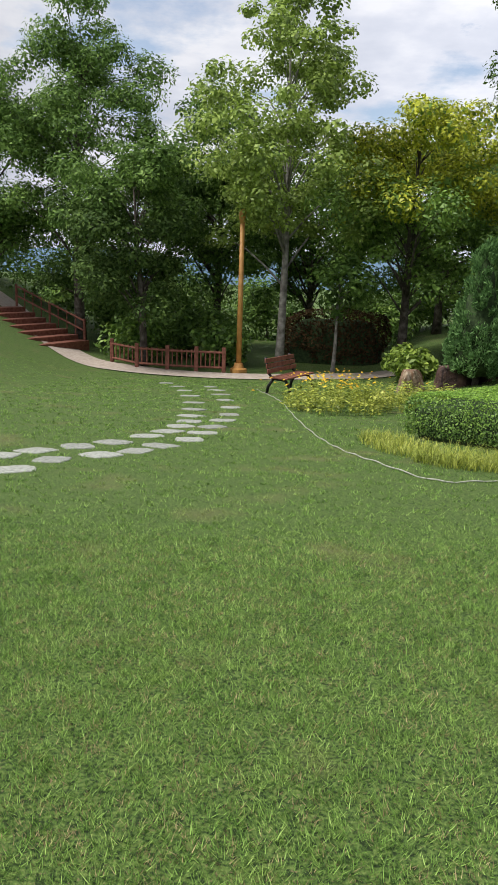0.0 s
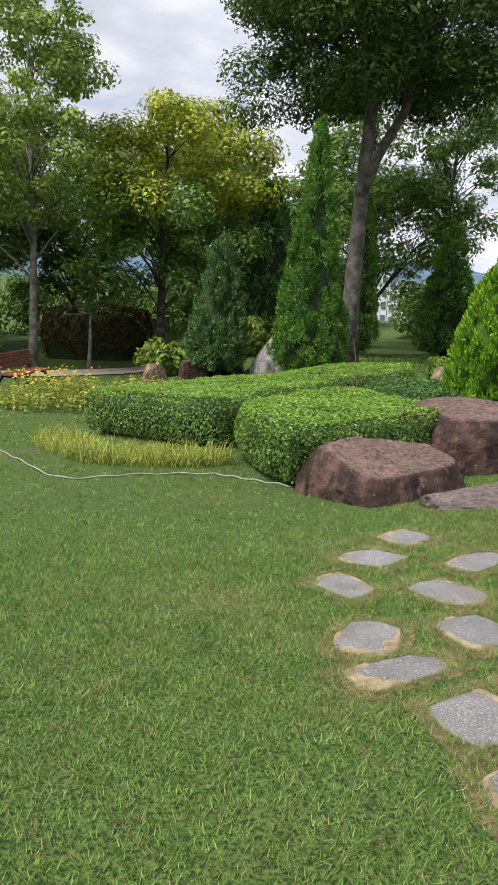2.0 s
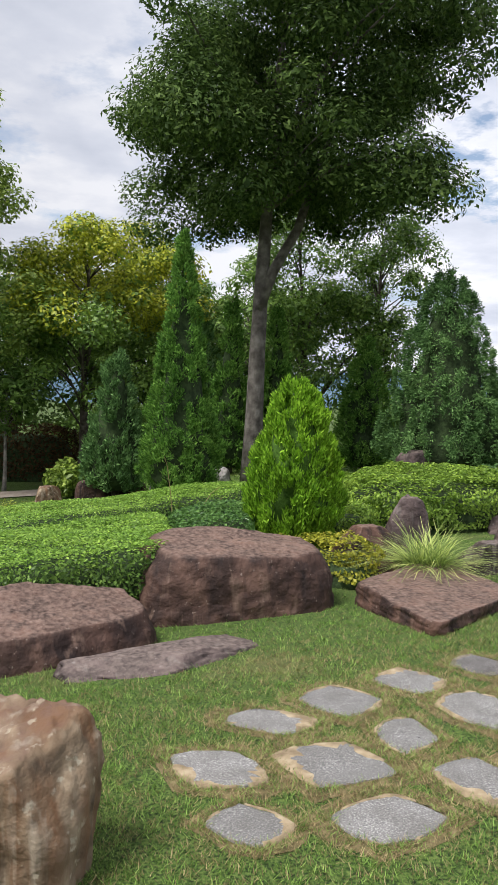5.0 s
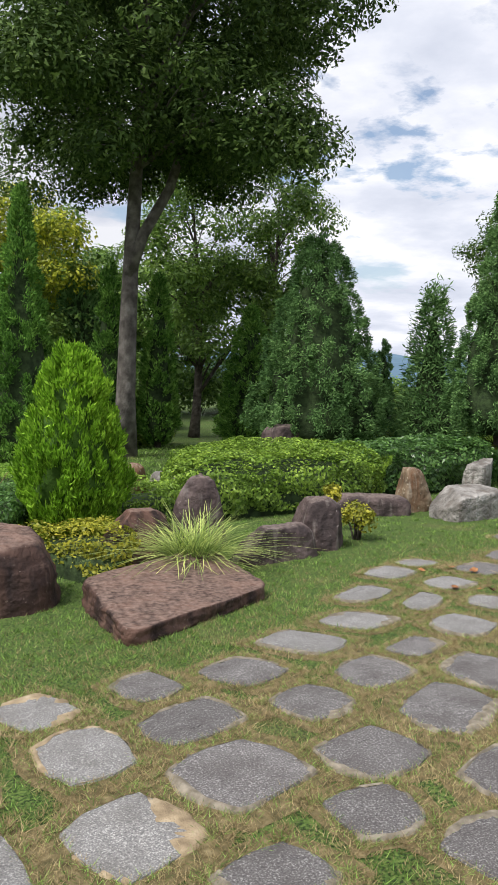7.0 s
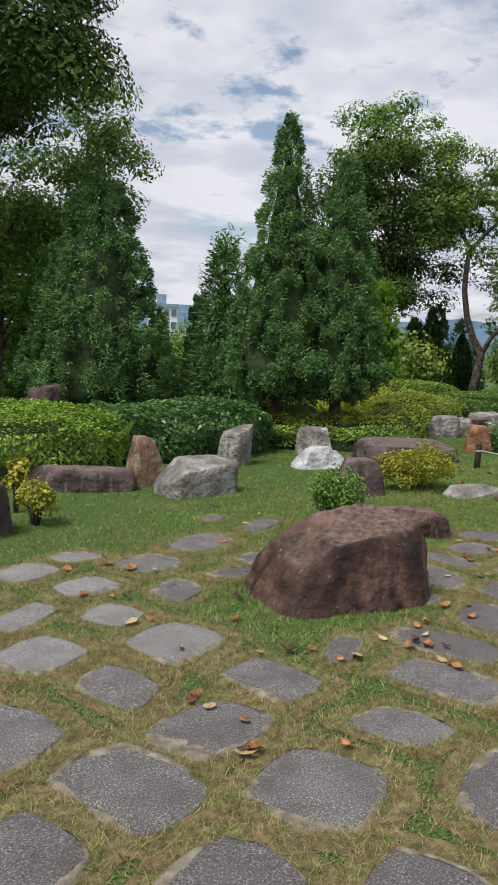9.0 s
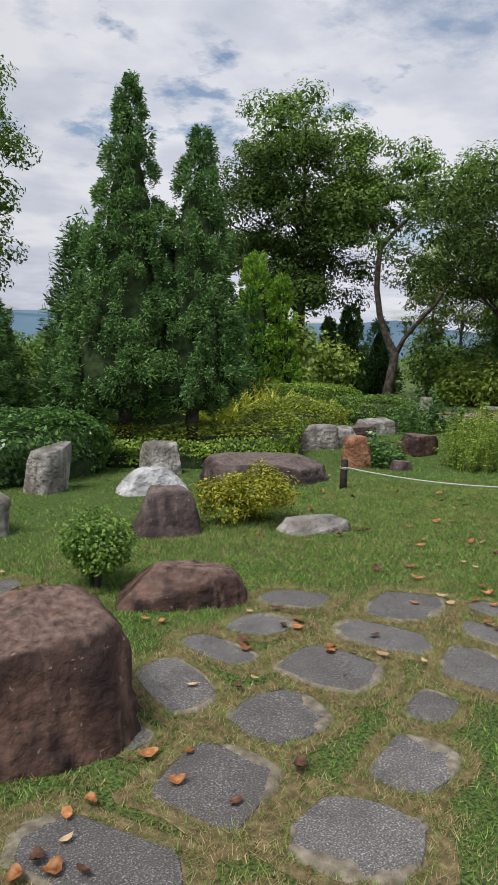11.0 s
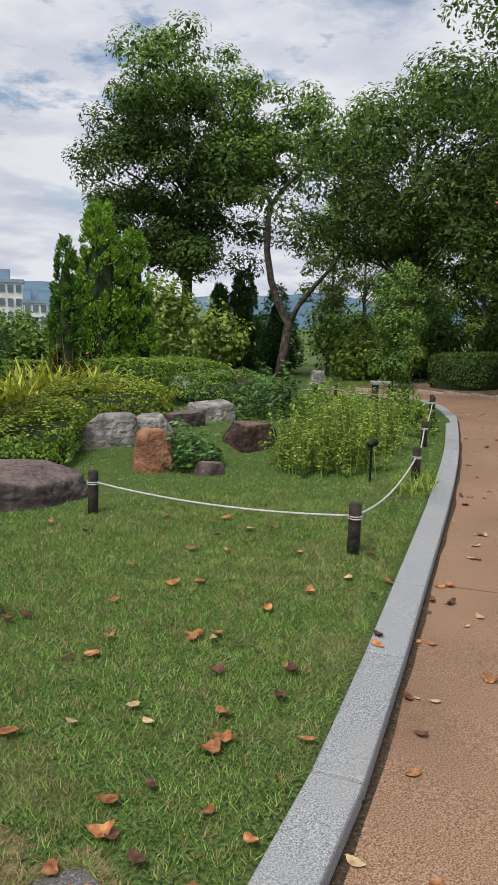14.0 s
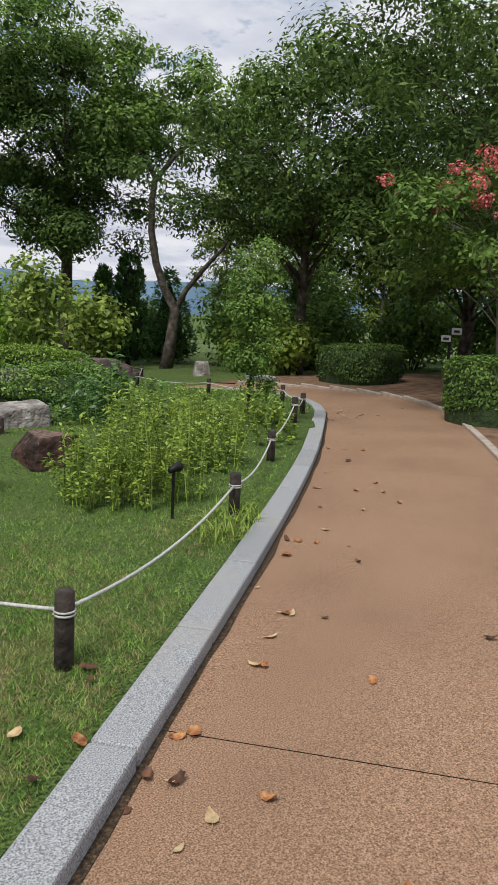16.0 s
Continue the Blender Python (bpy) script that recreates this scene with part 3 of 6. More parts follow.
STONES_C = [(7.36, 3.35, 0.19, 0.19, -33, -5), (7.49, 4.26, 0.21, 0.22, -15, -3), (7.55, 3.74, 0.24, 0.23, -18, -6), (7.69, 3.04, 0.24, 0.23, -18, -1), (7.75, 5.04, 0.26, 0.23, -11, 11), (7.93, 4.52, 0.21, 0.24, -14, -8),
            (8.0, 3.42, 0.25, 0.24, -16, -2), (8.08, 4.05, 0.27, 0.29, -2, -15), (8.22, 5.32, 0.26, 0.2, -9, 4), (8.33, 4.79, 0.2, 0.16, 0, -20), (8.4, 3.65, 0.23, 0.25, -15, -7), (8.48, 3.14, 0.26, 0.25, -22, 4),
            (8.49, 4.37, 0.24, 0.28, -16, 3), (8.52, 5.87, 0.26, 0.21, 8, -27), (8.8, 5.06, 0.22, 0.24, -13, -2), (8.83, 5.59, 0.19, 0.24, 8, -34)]
STONES_D = [(8.85, 3.89, 0.28, 0.28, -30, 17), (8.93, 3.31, 0.23, 0.25, -13, -9), (8.99, 6.38, 0.22, 0.22, -9, -13), (9.03, 4.6, 0.18, 0.25, -21, 14), (9.25, 4.14, 0.26, 0.23, -12, -13), (9.26, 5.43, 0.19, 0.19, -8, 3),
            (9.27, 5.97, 0.21, 0.22, -18, -8), (9.37, 6.64, 0.2, 0.16, -19, -6), (9.4, 3.02, 0.25, 0.25, -15, 0), (9.43, 4.98, 0.25, 0.28, -16, -4), (9.44, 3.64, 0.26, 0.27, -10, -1), (9.68, 4.42, 0.23, 0.24, -31, 16),
            (9.74, 5.69, 0.16, 0.22, -15, -4), (9.78, 6.31, 0.25, 0.26, -18, -7), (9.95, 3.86, 0.23, 0.16, -29, 12), (10.06, 3.34, 0.29, 0.27, -4, -20)]
STONES_E = [(10.16, 4.58, 0.15, 0.17, 13, -41), (10.22, 5.89, 0.19, 0.14, -13, -22), (10.32, 6.67, 0.27, 0.28, -8, -24), (10.4, 4.11, 0.26, 0.25, -31, 27), (10.55, 6.14, 0.2, 0.2, -17, -19), (10.64, 3.57, 0.24, 0.23, -11, -5),
            (10.7, 4.45, 0.24, 0.28, -25, 28), (10.75, 7.41, 0.11, 0.15, -19, -13), (11.01, 7.03, 0.2, 0.29, 9, -47), (11.02, 3.82, 0.22, 0.25, -38, 22), (11.05, 5.05, 0.1, 0.11, -25, 6), (11.2, 4.63, 0.23, 0.27, -12, -6),
            (11.41, 5.38, 0.21, 0.28, -58, 30), (11.44, 4.16, 0.23, 0.22, -12, 1), (11.45, 3.5, 0.21, 0.2, -20, 0), (11.65, 4.91, 0.22, 0.24, -31, -6)]
STONES_F = [(11.77, 5.62, 0.21, 0.22, -49, 38), (11.88, 4.39, 0.2, 0.2, -9, -19), (12.13, 5.2, 0.26, 0.28, -23, 7), (12.14, 5.8, 0.22, 0.17, -16, -5), (12.27, 4.69, 0.15, 0.17, -10, -23), (12.56, 6.08, 0.24, 0.2, -11, 9),
            (12.62, 5.39, 0.24, 0.28, -21, 23), (12.75, 4.88, 0.2, 0.26, -11, -13), (13.06, 5.7, 0.32, 0.27, 1, -19), (13.16, 5.15, 0.15, 0.22, -37, 21), (13.49, 5.45, 0.14, 0.14, -52, 9)]
STONES = STONES_A + STONES_B + STONES_C + STONES_D + STONES_E + STONES_F
STONE_LINES = []
ARC_IN = [(-2.1, 6.7), (-1.9, 7.3), (-1.5, 7.7), (-1.2, 8.05), (-1.0, 8.5), (-0.72, 9.1), (-0.6, 9.8), (-0.5, 10.5), (-0.4, 11.4), (-0.33, 12.3), (-0.35, 13.6), (-0.5, 15.2), (-0.65, 16.7), (-0.8, 18.0), (-1.0, 19.2)]
ARC_OUT = [(-2.75, 7.0), (-2.45, 7.45), (-2.2, 7.85), (-1.85, 8.25), (-1.55, 8.65), (-1.25, 9.3), (-1.05, 9.85), (-0.95, 10.5), (-0.88, 11.1), (-0.9, 11.9), (-0.95, 13.0), (-1.05, 14.4), (-1.25, 16.0), (-1.5, 17.6), (-1.8, 18.9), (-2.2, 20.1)]


def slab_outline(rng, ra, rb, turn, skew):
    """A split slab's outline: four blunt corners at the ends of its two diagonals, with slightly wavy sides."""
    ta, tb = radians(turn), radians(turn - 90 + skew)
    da, db = Vector((math.cos(ta), math.sin(ta), 0)) * ra * 1.05, Vector((math.cos(tb), math.sin(tb), 0)) * rb * 1.05
    corners = [c * rng.uniform(0.95, 1.07) for c in (da, -db, -da, db)]
    if corners[0].cross(corners[1]).z < 0:
        corners.reverse()
    res = []
    for k in range(4):
        a, b, c = corners[k - 1], corners[k], corners[(k + 1) % 4]
        blunt = rng.uniform(0.1, 0.24)
        p, q = b.lerp(a, blunt), b.lerp(c, blunt)
        for t in (0.0, 0.35, 0.65, 1.0):
            v = p.lerp(b, t).lerp(b.lerp(q, t), t)
            res.append((v.x * rng.uniform(0.985, 1.015), v.y * rng.uniform(0.985, 1.015)))
        bulge = rng.uniform(1.02, 1.16)
        for t in (0.4, 0.62):
            v = b.lerp(c, t) * bulge * rng.uniform(0.97, 1.03)
            res.append((v.x, v.y))
    return res


def build_stones():
    rng = np.random.default_rng(5)
    root = tagged(new("stepping_stones"), "flat rough grey granite stepping stones set in grass", "stepping stones", kind="structure")
    root2 = tagged(new("stepping_stones_far"), "two curved rows of pale stepping stones across the lawn", "stepping stones", kind="structure")
    sv, sf, dv, df = [], [], [], []
    for owner, (x, y, ra, rb, turn, skew) in [(root, s) for s in STONES] + [(root2, (x, y, 0.24, 0.22, rng.uniform(0, 90), rng.uniform(-15, 15))) for x, y in ARC_IN + ARC_OUT]:
        line = slab_outline(rng, ra, rb, turn, skew)
        w = ra + rb
        n = len(line)
        STONE_LINES.append((x, y, w, [(x + px * 0.95, y + py * 0.95) for px, py in line]))
        z = g(x, y)
        top = 0.006 + rng.uniform(0, 0.008)
        verts, faces = [], []
        for k, (sc, h) in enumerate(((1.0, -0.08), (1.0, top - 0.010), (0.975, top - 0.002), (0.9, top), (0.45, top + 0.003))):
            verts += [(px * sc, py * sc, h + (rng.normal(0, 0.0016) if k > 1 else 0)) for px, py in line]
        for r in range(4):
            for k in range(n):
                faces.append((r * n + k, r * n + (k + 1) % n, (r + 1) * n + (k + 1) % n, (r + 1) * n + k))
        faces.append(tuple(4 * n + k for k in range(n)))
        ob = part("stone", mesh_of("stone", verts, faces, (M_STONE_DRY if x < 6.6 or (x < 9.5 and y > 4.8) else M_STONE) if owner is root else M_STONE_PALE), owner)
        slope_x, slope_y = g(x + 0.2, y) - g(x - 0.2, y), g(x, y + 0.2) - g(x, y - 0.2)
        nrm = Vector((-slope_x / 0.4, -slope_y / 0.4, 1)).normalized()
        ob.matrix_world = Matrix.Translation((x, y, z)) @ Vector((0, 0, 1)).rotation_difference(nrm).to_matrix().to_4x4()
        if owner is not root:
            continue
        # straw thatch round the stone
        ring = [(x, y, z + 0.004)]
        for k, (px, py) in enumerate(line):
            sc = 1.44 + 0.08 * math.sin(k * 1.3 + x * 7) + rng.uniform(-0.06, 0.06)
            qx, qy = x + px * sc, y + py * sc
            ring.append((qx, qy, g(qx, qy) + 0.002))
        part("straw_ring", mesh_of("straw_ring", ring, [(0, 1 + k, 1 + (k + 1) % n) for k in range(n)], M_THATCH), root, "dry straw thatch round the stone")
        # sand or dust that lies on the stone's rim, wider on one side
        sandy = x < 6.6
        vv, ff = (sv, sf) if sandy else (dv, df)
        way, reach = rng.uniform(0, 6.28), rng.choice([0.04, 0.12, 0.32]) if sandy else rng.choice([0.06, 0.12, 0.22])
        first = len(vv)
        m = 2 * n
        for k in range(m):
            a, b = line[(k // 2) % n], line[(k // 2 + 1) % n]
            px, py = (a if k % 2 == 0 else ((a[0] + b[0]) / 2, (a[1] + b[1]) / 2))
            ang = math.atan2(py, px)
            side = 0.55 * math.cos(ang - way) + 0.35 * math.cos(2 * ang + way * 3) + 0.25 * math.sin(5 * ang + way * 7) + rng.normal(0, 0.16)
            cut = 0.97 - max(0.0, side) * reach * 2.0
            out = 1.0 + 0.09 * max(0.0, side + 0.25)
            low = 0.0 if side > 0 else -0.035
            for sc, hh in ((cut, top - 0.001), (cut * 0.4 + 0.6, top + 0.005 + low), (1.0, top + 0.004 + low), (out, 0.0)):
                q = ob.matrix_world @ Vector((px * sc, py * sc, hh))
                vv.append((q.x, q.y, q.z if hh else g(q.x, q.y) + 0.002 + low))
        for k in range(m):
            i, j = first + k * 4, first + ((k + 1) % m) * 4
            ff += [(i + c, j + c, j + c + 1, i + c + 1) for c in range(3)]
    tagged(new("pale_dust", mesh_of("pale_dust", dv, df, M_DUST, True)), "pale dust worn round the granite slabs", "soil", kind="stuff")
    tagged(new("sandy_soil", mesh_of("sandy_soil", sv, sf, M_SAND, True)), "bare sandy soil worn round the stepping stones", "soil", kind="stuff")


build_ground()
build_path()
build_kerb()
build_litter()

# ---- rocks ----
ROCK_SPOTS = []


def rock(name, x, y, rz, lx, ly, h, mat, label, seed, block=5.2, rough=0.042, cuts=5, lean=(0, 0), taper=0.1, sink=0.0, flat=0.0, tilt=None, group="garden rocks", flutes=0.02, shear=0.0):
    """A weathered boulder: a rounded block, cut by random planes and roughened."""
    rnd = random.Random(seed)
    sink = sink or 0.06 + 0.42 * h
    bm = bmesh.new()
    bmesh.ops.create_icosphere(bm, subdivisions=5 if max(lx, ly) > 0.42 else 4, radius=1)
    planes = []
    for _ in range(cuts):
        a, e = rnd.uniform(0, 6.283), rnd.uniform(-0.15, 1.0)
        planes.append((Vector((math.cos(a) * math.cos(e), math.sin(a) * math.cos(e), math.sin(e))), rnd.uniform(0.74, 0.98)))
    if flat:
        tx, ty = tilt or (rnd.uniform(-0.15, 0.15), rnd.uniform(-0.15, 0.15))
        planes.append((Vector((tx, ty, 1)).normalized(), flat))
    off = Vector((seed * 3.7, seed * 1.3, seed * 2.1))
    tot = h + sink
    for v in bm.verts:
        d = v.co.normalized()
        r = 1 / (abs(d.x) ** block + abs(d.y) ** block + abs(d.z) ** block) ** (1 / block)
        p = d * r
        for n, q in planes:
            over = p.dot(n) - q
            if over > 0:
                p -= n * over * 0.97
        f1 = noise.fractal(p * 1.6 + off, 1.0, 2.0, 5)
        f2 = noise.fractal(p * 6.0 + off, 0.9, 2.1, 4)
        f3 = noise.fractal(p * 17.0 + off, 0.9, 2.1, 3)
        crease = max(0.0, 0.16 - abs(noise.noise(p * 2.3 + off * 1.7))) + 0.6 * max(0.0, 0.13 - abs(noise.noise(p * 5.1 - off)))
        flute = noise.noise(Vector((p.x * 5.5, p.y * 5.5, p.z * 0.9)) + off) * (1 - abs(d.z)) + 0.5 * noise.noise(Vector((p.x * 13, p.y * 13, p.z * 1.8)) - off) * (1 - abs(d.z))
        p += d * (f1 * rough * 0.8 + f2 * rough * 0.6 + f3 * rough * 0.3 - crease * rough * 2.4 + flute * flutes)
        up = (p.z + 1) / 2
        k = 1 - taper * max(0.0, up - 0.3) / 0.7
        v.co = Vector((p.x * lx / 2 * k + lean[0] * up + shear * p.y * ly / 2, p.y * ly / 2 * k + lean[1] * up, -sink + up * tot))
    ob = new(name, bm_mesh(name, bm, mat, True))
    ob.matrix_world = pose(x, y, g(x, y), 0, 0, rz)
    ROCK_SPOTS.append((x, y, rz, lx * 0.5, ly * 0.5))
    return tagged(ob, label, "rock", group)


def build_rocks():
    R, D, T, G, W, O = M_ROCK_RED, M_ROCK_DARK, M_ROCK_TAN, M_ROCK_GREY, M_ROCK_WHITE, M_ROCK_ORANGE
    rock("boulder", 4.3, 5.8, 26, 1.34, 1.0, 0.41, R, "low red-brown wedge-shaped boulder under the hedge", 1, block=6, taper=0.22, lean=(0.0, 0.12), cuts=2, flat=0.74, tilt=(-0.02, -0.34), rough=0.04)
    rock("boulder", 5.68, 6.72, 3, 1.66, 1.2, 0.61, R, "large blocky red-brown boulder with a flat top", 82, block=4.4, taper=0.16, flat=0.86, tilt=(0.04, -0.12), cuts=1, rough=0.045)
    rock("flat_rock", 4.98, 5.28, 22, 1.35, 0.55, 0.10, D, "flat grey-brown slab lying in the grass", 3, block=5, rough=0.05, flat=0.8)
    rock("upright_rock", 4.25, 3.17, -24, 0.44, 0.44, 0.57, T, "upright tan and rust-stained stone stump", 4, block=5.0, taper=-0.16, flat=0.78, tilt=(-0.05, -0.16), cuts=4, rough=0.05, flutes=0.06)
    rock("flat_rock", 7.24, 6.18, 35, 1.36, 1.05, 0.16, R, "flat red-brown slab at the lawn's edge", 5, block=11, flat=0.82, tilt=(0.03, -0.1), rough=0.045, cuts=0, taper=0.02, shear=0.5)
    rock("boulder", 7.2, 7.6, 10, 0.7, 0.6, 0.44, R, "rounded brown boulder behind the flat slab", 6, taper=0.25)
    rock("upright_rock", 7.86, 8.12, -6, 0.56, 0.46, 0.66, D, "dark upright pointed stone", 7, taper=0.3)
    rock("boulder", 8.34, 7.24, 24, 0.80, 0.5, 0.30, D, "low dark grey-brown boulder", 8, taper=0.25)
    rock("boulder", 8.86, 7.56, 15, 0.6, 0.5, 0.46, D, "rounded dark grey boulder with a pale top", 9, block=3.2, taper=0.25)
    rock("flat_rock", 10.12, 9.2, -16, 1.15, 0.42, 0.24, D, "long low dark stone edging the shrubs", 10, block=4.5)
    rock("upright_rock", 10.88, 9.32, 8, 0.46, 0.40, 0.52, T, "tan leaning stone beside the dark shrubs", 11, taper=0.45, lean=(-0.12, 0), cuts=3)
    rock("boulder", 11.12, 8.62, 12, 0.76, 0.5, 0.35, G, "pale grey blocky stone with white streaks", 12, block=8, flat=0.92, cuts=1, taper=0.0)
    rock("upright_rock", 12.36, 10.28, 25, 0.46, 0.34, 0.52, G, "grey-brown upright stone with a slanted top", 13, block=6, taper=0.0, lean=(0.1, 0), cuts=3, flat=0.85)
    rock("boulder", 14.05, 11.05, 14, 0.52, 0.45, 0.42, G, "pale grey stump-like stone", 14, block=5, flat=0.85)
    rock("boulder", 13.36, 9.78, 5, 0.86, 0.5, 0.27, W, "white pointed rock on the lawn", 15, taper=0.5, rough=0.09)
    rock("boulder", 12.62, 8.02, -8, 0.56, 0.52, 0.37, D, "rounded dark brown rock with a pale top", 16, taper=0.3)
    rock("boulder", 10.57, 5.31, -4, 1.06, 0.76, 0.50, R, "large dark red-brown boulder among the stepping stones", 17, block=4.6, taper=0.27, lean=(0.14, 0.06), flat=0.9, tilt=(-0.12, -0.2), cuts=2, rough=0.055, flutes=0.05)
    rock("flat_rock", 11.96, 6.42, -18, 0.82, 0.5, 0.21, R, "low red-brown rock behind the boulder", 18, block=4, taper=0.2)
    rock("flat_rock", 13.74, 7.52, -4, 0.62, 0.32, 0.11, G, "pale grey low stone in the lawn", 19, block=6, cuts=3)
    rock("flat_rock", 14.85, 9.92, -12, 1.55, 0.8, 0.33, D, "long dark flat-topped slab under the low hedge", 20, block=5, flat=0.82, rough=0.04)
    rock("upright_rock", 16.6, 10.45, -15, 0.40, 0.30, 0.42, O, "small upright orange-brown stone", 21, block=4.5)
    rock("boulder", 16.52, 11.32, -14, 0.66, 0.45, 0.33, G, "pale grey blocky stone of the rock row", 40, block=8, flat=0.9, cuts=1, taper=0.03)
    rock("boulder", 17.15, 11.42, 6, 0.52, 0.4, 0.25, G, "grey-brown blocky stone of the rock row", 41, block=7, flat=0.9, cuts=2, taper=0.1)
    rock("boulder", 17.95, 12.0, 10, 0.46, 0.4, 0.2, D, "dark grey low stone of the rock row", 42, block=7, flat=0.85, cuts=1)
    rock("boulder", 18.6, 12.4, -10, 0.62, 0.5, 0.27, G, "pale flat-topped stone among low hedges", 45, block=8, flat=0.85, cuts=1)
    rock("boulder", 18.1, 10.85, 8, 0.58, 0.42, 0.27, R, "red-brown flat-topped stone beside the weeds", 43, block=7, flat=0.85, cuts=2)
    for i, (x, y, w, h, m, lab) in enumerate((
                                              (20.6, 16.5, 0.9, 0.4, G, "grey stone on the far bank"), (22.6, 19.5, 0.8, 0.45, W, "whitish stone on the far bank"), (23.8, 21.0, 1.3, 0.4, D, "long dark stone near the bent tree"),
                                              (26.2, 22.5, 1.8, 0.5, D, "dark low rock near the bent tree"), (28.3, 21.0, 0.55, 0.4, G, "grey stone near the bench"), (16.95, 9.95, 0.3, 0.12, D, "small brown stone among weeds"),
                                              (11.0, 14.8, 0.85, 0.85, D, "pointed grey-brown rock behind the hedge"), (7.75, 11.6, 0.5, 0.5, T, "tan stone behind the golden conifer"), (8.35, 12.2, 0.5, 0.3, G, "small grey stone behind the shrubs"))):
        rock("boulder", x, y, 25 - i * 13, w, w * 0.7, h, m, lab, 46 + i, block=5)
    rock("boulder", 3.95, 19.2, 10, 0.70, 0.55, 0.55, T, "grey-pink rock beyond the hedge", 61)
    rock("boulder", 5.05, 19.3, -8, 0.95, 0.6, 0.55, R, "reddish rounded rock beyond the hedge", 62)
    rock("boulder", 5.95, 19.6, -8, 0.75, 0.5, 0.32, R, "low reddish rock beyond the hedge", 63)
    rock("boulder", 6.9, 18.6, 12, 1.25, 0.8, 0.85, G, "large pale grey rock under the conifers", 64, taper=0.4)
    rock("boulder", 7.75, 18.9, 30, 0.9, 0.7, 0.4, G, "low grey rock beside the tall tree", 65)


build_rocks()

# ---- plants ----


def crown_leaves(rng, centres, radii, per, length, width, droop=0.3):
    """Clumps of leaves round the centres, denser towards each clump's skin."""
    ps, ns = [], []
    for c, r in zip(centres, radii):
        k = max(8, int(2.6 * per * r * r))
        d = unit(rng.normal(0, 1, (k, 3)))
        rr = r * rng.uniform(0.2, 1.05, k) ** 0.5
        d2 = d * rr[:, None] * np.array([1.1, 1.1, 0.68])
        ps.append(np.array(c) + d2)
        ns.append(d * 0.8 + np.array([0, 0, 0.6]))
    p, n = np.concatenate(ps), np.concatenate(ns)
    return leaf_verts(rng, p, n, length, width, 0.4, droop)


